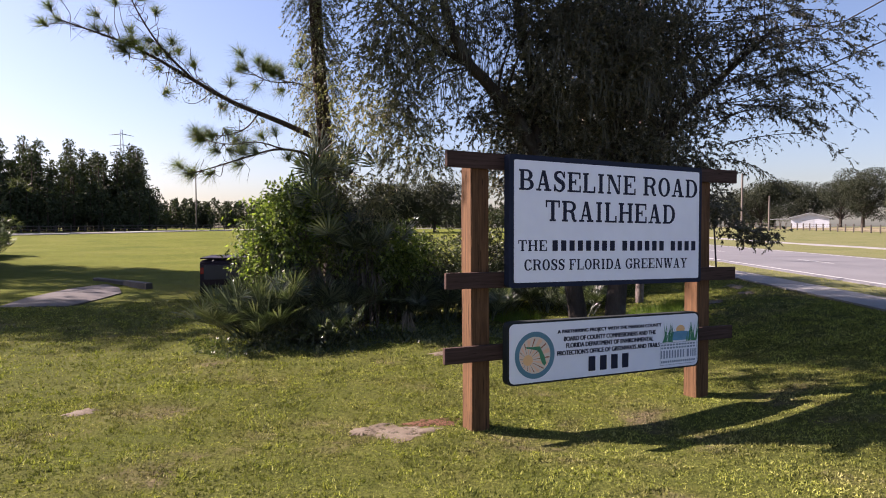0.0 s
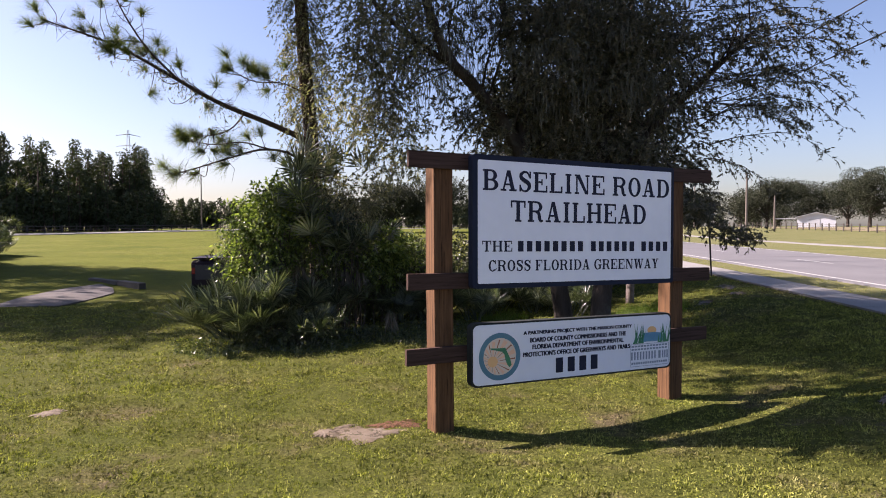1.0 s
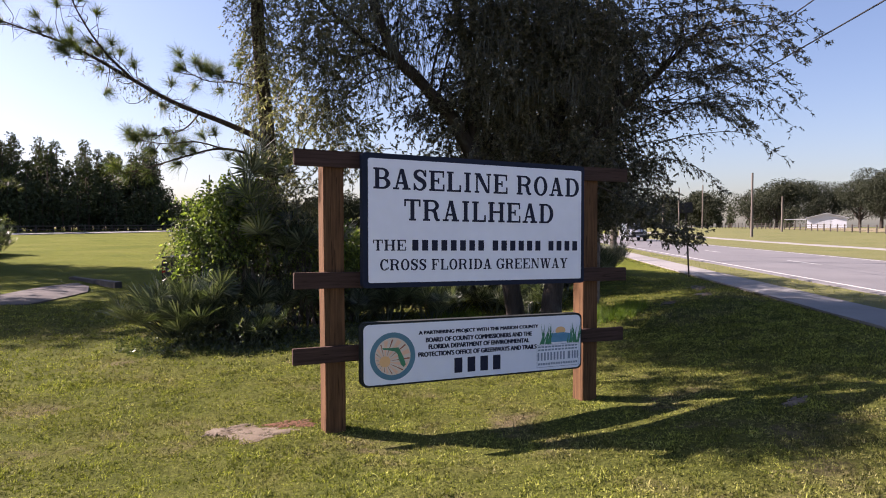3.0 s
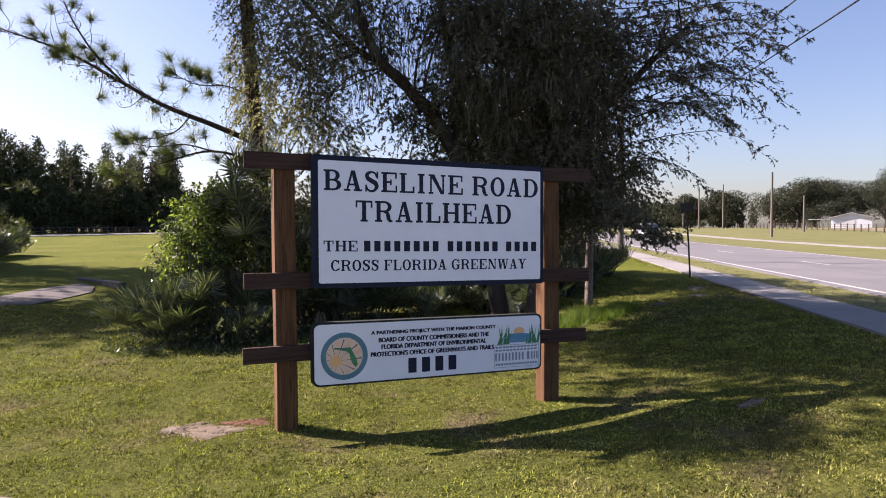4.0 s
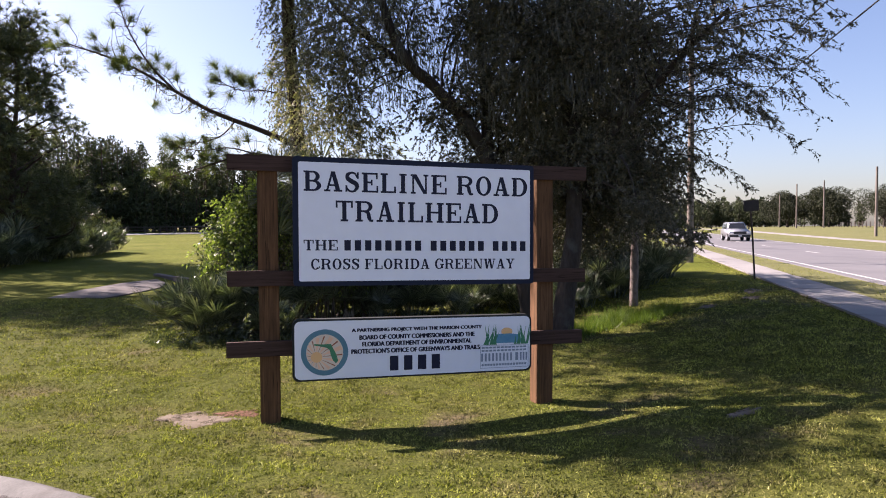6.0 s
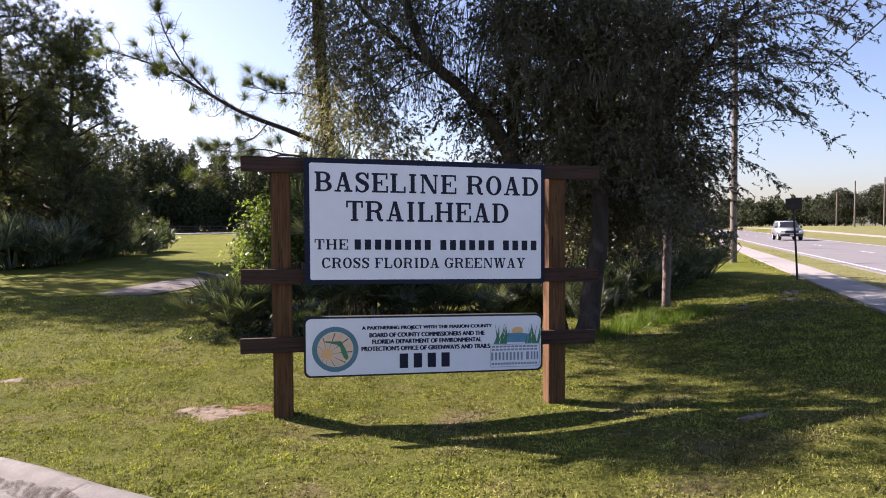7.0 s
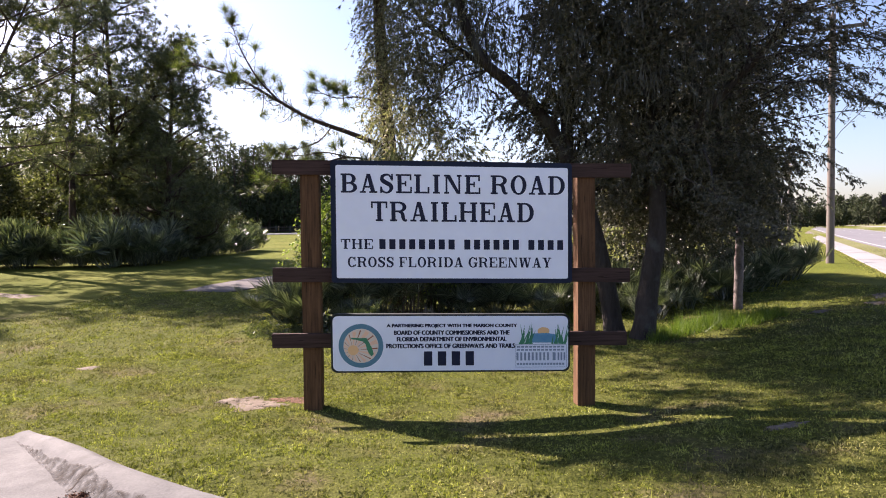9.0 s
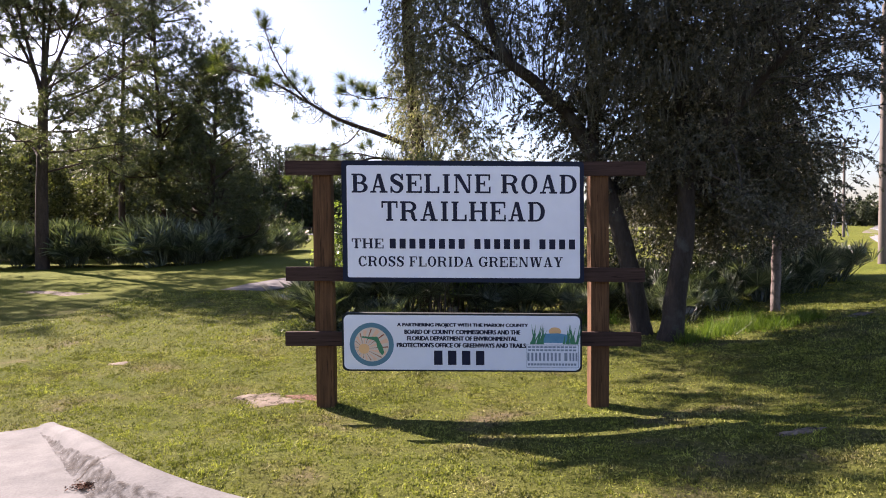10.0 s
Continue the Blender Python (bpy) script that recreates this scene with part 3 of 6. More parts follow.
def letter_shape(c, w):
    left = OVER + STEM / 2
    right = w - left
    if c == "I":
        return stem_shape(w / 2)
    if c == "H":
        return stem_shape(left) + stem_shape(right) + bar_shape(left, right, 0.46, 0.46 + THIN)
    if c == "L":
        return stem_shape(left) + bar_shape(left, w, 0.0, THIN) + bar_shape(w - 0.10, w, 0.0, 0.34)
    if c in "EF":
        out = stem_shape(left) + bar_shape(left, w - 0.02, 1 - THIN, 1.0) + bar_shape(w - 0.11, w - 0.02, 0.68, 1.0)
        out += bar_shape(left, w * 0.62, 0.46, 0.46 + THIN) + bar_shape(w * 0.62 - 0.05, w * 0.62 + 0.03, 0.36, 0.65)
        return out + (bar_shape(left, w, 0.0, THIN) + bar_shape(w - 0.09, w, 0.0, 0.34) if c == "E" else [])
    if c == "T":
        return stem_shape(w / 2, True, False) + bar_shape(0.0, w, 1 - THIN, 1.0) + bar_shape(0.0, 0.09, 0.66, 1.0) + bar_shape(w - 0.09, w, 0.66, 1.0)
    if c == "D":
        return stem_shape(left) + bar_shape(left, w * 0.5, 0, THIN) + bar_shape(left, w * 0.5, 1 - THIN, 1) + ring_shape(w * 0.48, 0.5, w * 0.52, 0.5, -90, 90, STEM * 1.05)
    if c in "BR":
        out = stem_shape(left) + bar_shape(left, w * 0.55, 1 - THIN, 1) + bar_shape(left, w * 0.55, 0.46, 0.46 + THIN)
        out += ring_shape(w * 0.52, 0.73, w * 0.40, 0.27, -90, 90, STEM * 0.95)
        if c == "B":
            return out + bar_shape(left, w * 0.55, 0, THIN) + ring_shape(w * 0.54, 0.275, w * 0.46, 0.275, -90, 90, STEM)
        return out + pen_shape([(w * 0.50, 0.50), (w * 0.68, 0.42), (w * 0.74, 0.20), (w * 0.82, 0.06), (w * 0.96, 0.06)], [0.05, 0.09, 0.10, 0.07, 0.045])
    if c == "O":
        return ring_shape(w / 2, 0.5, w / 2, 0.52, 0, 360, STEM, 44)
    if c in "CG":
        out = ring_shape(w / 2, 0.5, w / 2, 0.52, 42, 318, STEM, 36) + bar_shape(w - 0.16, w - 0.06, 0.64, 1.0)
        if c == "C":
            return out + pen_shape([(w * 0.80, 0.10), (w * 0.92, 0.18), (w * 0.98, 0.30)], [0.05, 0.05, 0.035], 8)
        return out + bar_shape(w - 0.28, w - 0.28 + STEM, 0.06, 0.42) + bar_shape(w - 0.40, w + 0.02, 0.40, 0.40 + THIN)
    if c == "S":
        out = pen_shape([(w * 0.86, 0.72), (w * 0.72, 0.92), (w * 0.46, 0.965), (w * 0.20, 0.86), (w * 0.20, 0.68), (w * 0.46, 0.545), (w * 0.76, 0.42), (w * 0.84, 0.24), (w * 0.66, 0.06), (w * 0.42, 0.03), (w * 0.20, 0.12), (w * 0.10, 0.30)],
                        [0.04, 0.05, 0.055, 0.09, 0.105, 0.115, 0.115, 0.10, 0.06, 0.05, 0.05, 0.04], 44)
        return out + bar_shape(w * 0.84, w * 0.84 + 0.09, 0.66, 1.0) + bar_shape(w * 0.04, w * 0.04 + 0.09, 0.0, 0.34)
    if c == "A":
        out = [[(0.11, 0.03), (0.21, 0.03), (w * 0.5 + 0.03, 1.0), (w * 0.5 - 0.09, 1.0)], [(w - 0.33, 0.03), (w - 0.09, 0.03), (w * 0.5 + 0.10, 1.0), (w * 0.5 - 0.10, 1.0)]]
        return out + bar_shape(w * 0.28, w * 0.70, 0.27, 0.27 + THIN) + bar_shape(0.0, 0.33, 0, THIN) + bar_shape(w - 0.43, w, 0, THIN)
    if c == "N":
        out = stem_shape(0.17, True, True, 0.10) + stem_shape(w - 0.16, False, True, 0.10)
        return out + [[(0.10, 1.0), (0.36, 1.0), (w - 0.11, 0.0), (w - 0.30, 0.0)]]
    if c == "Y":
        out = stem_shape(w / 2, True, False)[1:] + bar_shape(w / 2 - STEM / 2, w / 2 + STEM / 2, 0.02, 0.45)
        out += [[(0.10, 0.98), (0.36, 0.98), (w / 2 + STEM / 2, 0.40), (w / 2 - STEM / 2, 0.40)], [(w - 0.21, 0.98), (w - 0.11, 0.98), (w / 2 + STEM / 2, 0.40), (w / 2 - 0.02, 0.40)]]
        return out + bar_shape(0.0, 0.44, 1 - THIN, 1) + bar_shape(w - 0.34, w, 1 - THIN, 1)
    # W
    out = []
    for x, low, thick in ((0.08, 0.36, 0.22), (0.58, 0.36, 0.10), (0.54, 0.88, 0.22), (w - 0.17, 0.92, 0.10)):
        out.append([(x, 1.0), (x + thick, 1.0), (low + thick / 2, 0.0), (low - thick / 2, 0.0)])
    return out + bar_shape(0.0, 0.38, 1 - THIN, 1) + bar_shape(0.46, 0.84, 1 - THIN, 1) + bar_shape(w - 0.30, w, 1 - THIN, 1)


def slab_line(text, x0, x1, z0, z1, y, parent):
    """A line of bold slab-serif capitals, spread between x0 and x1, one part each."""
    high = z1 - z0
    widths = [WIDE[c] if c != " " else 0.30 for c in text]
    gap = 0.13
    unit_w = (x1 - x0) / (sum(widths) + gap * (len(text) - 1))
    x = x0
    for c, w in zip(text, widths):
        if c != " ":
            bm = bmesh.new()
            for k, shape in enumerate(letter_shape(c, w)):
                bm.faces.new([bm.verts.new((x + px * unit_w, y - 0.0012 - 0.00003 * k, z0 + pz * high)) for px, pz in shape])
            for f in bm.faces:
                f.normal_update()
                if f.normal.y > 0:
                    f.normal_flip()
            part("letter", bm, M_INK, parent)
        x += (w + gap) * unit_w


def plain_line(text, x0, x1, z0, z1, y, parent, name="lettering", material=None):
    me = glyph_mesh(text)
    co = np.empty(3 * len(me.vertices))
    me.vertices.foreach_get("co", co)
    co = co.reshape(-1, 3)
    lo, hi = co.min(0), co.max(0)
    bm = bmesh.new()
    for k, (shift, rise) in enumerate(((-0.011, 0.0), (0.011, 0.0), (0.0, 0.0016), (0.0, -0.0016))):
        out = np.empty_like(co)
        out[:, 0] = x0 + (co[:, 0] - lo[0]) / (hi[0] - lo[0]) * (x1 - x0) + shift * 0.35
        out[:, 1] = y - 0.0012 - 0.0004 * k
        out[:, 2] = z0 + (co[:, 1] - lo[1]) / (hi[1] - lo[1]) * (z1 - z0) + rise
        verts = [bm.verts.new(p) for p in out]
        for p in me.polygons:
            bm.faces.new([verts[i] for i in p.vertices])
    bpy.data.meshes.remove(me)
    return part(name, bm, material or M_INK, parent, "small black capitals")


def bars(spans, z0, z1, y, parent, material, label="plain dark bar in place of writing"):
    for x0, x1 in spans:
        bm = bmesh.new()
        bm.faces.new([bm.verts.new((x, y - 0.0015, z)) for x, z in ((x0, z0), (x1, z0), (x1, z1), (x0, z1))])
        part("bar", bm, material, parent, label)


def letter_bars(counts, x0, x1, word_gap=1.0, letter_gap=0.62):
    """Spans of letter-wide bars in words of the given lengths."""
    total = sum(c + letter_gap * (c - 1) for c in counts) + word_gap * 1.6 * (len(counts) - 1)
    w = (x1 - x0) / total
    out, x = [], x0
    for c in counts:
        for k in range(c):
            out.append((x, x + w))
            x += w * (1 + letter_gap)
        x += w * (word_gap * 1.6 - letter_gap)
    return out


def crooked(bm, seed, amount):
    rng = random.Random(seed)
    for v in bm.verts:
        v.co += Vector((rng.uniform(-1, 1), rng.uniform(-1, 1), rng.uniform(-1, 1))) * amount
    return bm


def sawn(x0, x1, y0, y1, z0, z1, axis, cuts, seed, bevel=0.006, wave=0.004):
    """A sawn timber with softened edges and a slight bow."""
    bm = box(x0, x1, y0, y1, z0, z1)
    edges = [e for e in bm.edges if abs((e.verts[0].co - e.verts[1].co)[axis]) > 0.5 * (x1 - x0, y1 - y0, z1 - z0)[axis]]
    bmesh.ops.subdivide_edges(bm, edges=edges, cuts=cuts)
    bmesh.ops.bevel(bm, geom=[e for e in bm.edges if e.calc_face_angle(0) > 0.5], offset=bevel, segments=2, affect="EDGES")
    rng = random.Random(seed)
    p1, p2 = rng.uniform(0, 6), rng.uniform(0, 6)
    for v in bm.verts:
        t = v.co[axis]
        bow = Vector((math.sin(2.1 * t + p1), math.sin(1.7 * t + p2), math.sin(2.6 * t + p1 + p2))) * wave
        bow[axis] = 0
        v.co += bow
    return bm


def build_sign():
    sign = thing("trailhead_sign", "brown timber sign with two white lettered boards on two posts", "sign")
    post_label = "reddish-brown stained square timber post"
    part("post", sawn(-0.092, 0.088, 0.0, 0.18, -0.35, 2.40, 2, 8, 1), M_POST, sign, post_label)
    part("post", sawn(2.652, 2.832, 0.0, 0.18, -0.40, 2.36, 2, 8, 2), M_POST, sign, post_label)
    for z_left, z_right, x0, x1, seed in ((2.318, 2.272, -0.352, 3.185, 3), (1.270, 1.228, -0.362, 3.175, 4), (0.628, 0.590, -0.378, 3.140, 5)):
        bm = sawn(x0, x1, -0.047, -0.003, z_left, z_left + 0.140, 0, 10, seed, 0.004, 0.003)
        for v in bm.verts:
            v.co.z += (z_right - z_left) * (v.co.x - x0) / (x1 - x0)
        part("rail", bm, M_RAIL, sign, "weathered brown plank rail")
    # upper board
    upper = part("upper_board", plate(round_rect(0.213, 2.557, 1.250, 2.425, 0.03), -0.128, -0.048), M_NAVY, sign, "dark navy framed sign board")
    part("panel", plate(round_rect(0.262, 2.516, 1.294, 2.378, 0.018), -0.1325, -0.1285), M_WHITE, upper, "white painted panel")
    y = -0.1325
    slab_line("BASELINE ROAD", 0.310, 2.486, 2.115, 2.298, y, upper)
    slab_line("TRAILHEAD", 0.596, 2.178, 1.844, 2.034, y, upper)
    slab_line("THE", 0.304, 0.612, 1.576, 1.672, y, upper)
    bars(letter_bars((8, 6, 4), 0.672, 2.468), 1.576, 1.672, y, upper, M_INK)
    slab_line("CROSS FLORIDA GREENWAY", 0.368, 2.350, 1.402, 1.500, y, upper)
    # lower board
    lower = part("lower_board", plate(round_rect(0.196, 2.534, 0.370, 0.972, 0.06), -0.128, -0.048), M_BLACK, sign, "black-edged lower sign board")
    part("panel", plate(round_rect(0.214, 2.516, 0.388, 0.954, 0.055), -0.1325, -0.1285), M_WHITE, lower, "white painted panel")
    plain_line("A PARTNERING PROJECT WITH THE MARION COUNTY", 0.735, 2.005, 0.828, 0.872, y, lower)
    plain_line("BOARD OF COUNTY COMMISSIONERS AND THE", 0.806, 1.930, 0.760, 0.804, y, lower)
    plain_line("FLORIDA DEPARTMENT OF ENVIRONMENTAL", 0.832, 1.900, 0.693, 0.737, y, lower)
    plain_line("PROTECTION'S OFFICE OF GREENWAYS AND TRAILS", 0.730, 1.985, 0.622, 0.668, y, lower)
    bars([(1.090 + 0.136 * k, 1.172 + 0.136 * k) for k in range(4)], 0.440, 0.588, y, lower, M_INK)
    build_seal(lower, 0.484, 0.648, y)
    build_emblem(lower, y)
    # both boards hang slightly lower towards the road
    for ob in (upper, *upper.children):
        for v in ob.data.vertices:
            v.co.z -= 0.0155 * (v.co.x - 1.39)
    for ob in (lower, *lower.children):
        for v in ob.data.vertices:
            v.co.z = 0.661 + 0.943 * (v.co.z - 0.671) - 0.0165 * (v.co.x - 1.365)
    return sign


def disc(cx, cz, r, y, n=48, r_in=0.0, squash=1.0):
    bm = bmesh.new()
    outer = [bm.verts.new((cx + r * math.cos(2 * math.pi * k / n), y, cz + r * squash * math.sin(2 * math.pi * k / n))) for k in range(n)]
    if r_in:
        inner = [bm.verts.new((cx + r_in * math.cos(2 * math.pi * k / n), y, cz + r_in * squash * math.sin(2 * math.pi * k / n))) for k in range(n)]
        for k in range(n):
            bm.faces.new((outer[k], outer[(k + 1) % n], inner[(k + 1) % n], inner[k]))
    else:
        bm.faces.new(outer)
    return bm


def build_seal(parent, cx, cz, y):
    part("ring", disc(cx, cz, 0.215, y - 0.0016, 56, 0.168, 1.05), M_TEAL, parent, "teal ring of the round emblem")
    sx, sz = cx - 0.075, cz - 0.045
    part("disc", disc(cx, cz, 0.168, y - 0.0010, 48, 0.0, 1.05), M_CREAM, parent, "cream field of the round emblem")
    for k in range(22):
        a = 2 * math.pi * (k + 0.3) / 22
        # each ray runs to the inside of the ring
        d = Vector((math.cos(a), math.sin(a)))
        o = Vector((sx - cx, (sz - cz) / 1.05))
        far = -o.dot(d) + math.sqrt(max(o.dot(d) ** 2 - o.length_squared + 0.164**2, 0))
        wide = 0.095 if k % 2 else 0.030
        n = Vector((-d.y, d.x))
        tri = [(0.02 * d), (far * d * 0.985 + n * far * wide), (far * d * 0.985 - n * far * wide)]
        bm = bmesh.new()
        bm.faces.new([bm.verts.new((sx + p.x, y - (0.0012 if k % 2 else 0.0016), sz + p.y)) for p in tri])
        part("ray", bm, M_RAY if k % 2 else M_RUST, parent, "pale orange ray" if k % 2 else "rust-brown ray")
    part("disc", disc(sx, sz, 0.052, y - 0.0022, 24), M_SUNPAINT, parent, "apricot sun disc")
    shape = [(-0.10, 0.085), (-0.02, 0.080), (0.055, 0.082), (0.075, 0.04), (0.105, -0.02), (0.122, -0.085), (0.10, -0.11), (0.075, -0.08), (0.055, -0.03), (0.045, 0.02), (0.02, 0.045), (-0.015, 0.052), (-0.045, 0.062), (-0.09, 0.068)]
    bm = bmesh.new()
    bm.faces.new([bm.verts.new((cx + a, y - 0.0026, cz + b)) for a, b in shape])
    part("green_shape", bm, M_GREENPAINT, parent, "green painted shape")


def build_emblem(parent, y):
    rng = random.Random(3)
    water = bmesh.new()
    water.faces.new([water.verts.new((x, y - 0.0014, z)) for x, z in ((2.10, 0.675), (2.42, 0.675), (2.40, 0.76), (2.30, 0.775), (2.16, 0.77))])
    part("water_shape", water, M_WATERPAINT, parent, "blue painted water")
    part("disc", disc(2.27, 0.795, 0.06, y - 0.0012, 20, squash=0.7), M_SUNPAINT, parent, "apricot half sun")
    reeds = bmesh.new()
    for side, cx in ((-1, 2.10), (1, 2.42)):
        for k in range(13):
            x = cx + rng.uniform(-0.07, 0.07)
            lean, tall, w = rng.uniform(-0.05, 0.06) - side * 0.01, rng.uniform(0.10, 0.235), 0.011
            reeds.faces.new([reeds.verts.new((px, y - 0.0018 - 0.0001 * k, pz)) for px, pz in ((x - w, 0.66), (x + w, 0.66), (x + lean + 0.3 * w, 0.66 + tall))])
    tagged(part("reed_shape", reeds, M_GREENPAINT, parent, "green painted reeds"), kind="stuff")
    bars([(2.005 + 0.04 * k, 2.037 + 0.04 * k) for k in range(12)], 0.622, 0.640, y, parent, M_GREYINK, label="grey-blue bar")
    bars([(2.005 + 0.04 * k, 2.035 + 0.04 * k) for k in range(12)], 0.590, 0.608, y, parent, M_GREYINK, label="grey-blue bar")
    bars([(2.000 + 0.038 * k, 2.020 + 0.038 * k) for k in range(9)] + [(2.36, 2.39)] + [(2.41 + 0.03 * k, 2.427 + 0.03 * k) for k in range(3)], 0.488, 0.572, y, parent, M_GREYINK, label="grey-blue bar")
    bars([(2.005 + 0.03 * k, 2.027 + 0.03 * k) for k in range(16)], 0.440, 0.462, y, parent, M_GREYINK, label="grey-blue bar")
    frame_bm = bmesh.new()
    for x0, x1, z0, z1 in ((1.992, 2.500, 0.416, 0.420), (1.992, 1.996, 0.416, 0.655), (2.496, 2.500, 0.416, 0.655), (1.992, 2.500, 0.651, 0.655)):
        frame_bm.faces.new([frame_bm.verts.new((x, y - 0.001, z)) for x, z in ((x0, z0), (x1, z0), (x1, z1), (x0, z1))])
    part("outline", frame_bm, M_GREYINK, parent, "thin grey-blue outline")


sign = build_sign()


# ---- plants ----
def in_ellipsoid(n, c, r, rng, shell=0.0):
    """Random points in an ellipsoid; shell 0 fills it, towards 1 only its skin."""
    d = unit(rng.normal(size=(n, 3)))
    f = (shell**3 + (1 - shell**3) * rng.random(n)) ** (1 / 3)
    return np.asarray(c) + d * f[:, None] * np.asarray(r)


def spray(geo, twigs, starts, ways, length, leaves, leaf_len, leaf_w, droop, rng, thick=0.0022, blade=True):
    """Thin twigs that leave a start in some way and droop, with leaves all along them."""
    n, k = len(starts), 4
    length = np.broadcast_to(length, n)[:, None]
    t = np.linspace(0, 1, k)
    ways = unit(ways)
    path = starts[:, None] + ways[:, None] * (length * t)[..., None] + np.array([0, 0, -1.0]) * (droop * length * t**2)[..., None]
    path += rng.normal(size=path.shape) * 0.012 * t[None, :, None]
    # ribbons for the twigs
    side = unit(np.cross(ways, unit(rng.normal(size=(n, 3)))))[:, None] * (thick * (1.15 - t))[None, :, None]
    pts = np.stack([path - side, path + side], 2).reshape(n, -1, 3)
    q = np.array([[2 * i, 2 * i + 1, 2 * i + 3, 2 * i + 2] for i in range(k - 1)])
    twigs.put(pts.reshape(-1, 3), (q[None] + (np.arange(n) * 2 * k)[:, None, None]).reshape(-1, 4))
    # leaves
    f = rng.random((n, leaves)) * 0.92 + 0.08
    seg = np.minimum((f * (k - 1)).astype(int), k - 2)
    w = (f * (k - 1) - seg)[..., None]
    rows = np.arange(n)[:, None]
    base = path[rows, seg] * (1 - w) + path[rows, seg + 1] * w
    tang = unit(path[rows, seg + 1] - path[rows, seg])
    out = tang * 0.6 + rng.normal(size=base.shape) * 0.55
    m = n * leaves
    geo.put(*leaf_quads(base.reshape(m, 3), out.reshape(m, 3), leaf_len * rng.uniform(0.6, 1.25, m), leaf_w * rng.uniform(0.7, 1.3, m), rng, 0.1, blade))


def clumps(n, c, r, rng, shell, per=22, size=0.2):
    """Points gathered in small clumps within an ellipsoid, and each one's way out of its clump."""
    m = max(3, n // per)
    heart = in_ellipsoid(m, c, r, rng, shell)
    k = rng.integers(0, m, n)
    big = rng.uniform(0.6, 1.5, m) * size
    off = rng.normal(size=(n, 3)) * big[k][:, None] * [1.15, 1.15, 0.6]
    return heart[k] + off, unit(off) + unit(heart[k] - np.asarray(c)) * 0.5, heart


def limbs_to(geo, trunks, targets, rng, r0=0.03):
    """Limbs from the nearest point on the trunks, rising then arching to each target."""
    for p in targets:
        d = np.linalg.norm(trunks[:, :3] - p - [0, 0, -0.8], axis=1)
        k = int(np.argmin(d))
        a = trunks[k, :3]
        r = min(trunks[k, 3] * 0.55, r0 * (0.6 + 0.35 * np.linalg.norm(p - a)))
        mid1 = a + (p - a) * 0.35 + rng.normal(size=3) * 0.10 + [0, 0, 0.15]
        mid2 = a + (p - a) * 0.7 + rng.normal(size=3) * 0.12 + [0, 0, 0.15]
        geo.put(*tube(spline([a, mid1, mid2, p], 9), np.linspace(r, 0.005, 9), 5))


def trunk_rows(path, r0, r1, n=26):
    p = spline(path, n)
    return np.c_[p, np.linspace(r0, r1, n)]


def flare(rows, height=0.5, by=1.5):
    rows = rows.copy()
    rows[:, 3] *= 1 + (by - 1) * np.clip(1 - (rows[:, 2] - rows[0, 2]) / height, 0, 1) ** 2
    return rows


def gnarl(pts, rng, amount):
    return pts + rng.normal(size=pts.shape) * amount


LOW_TIP = (5.52, 1.42, 1.66)


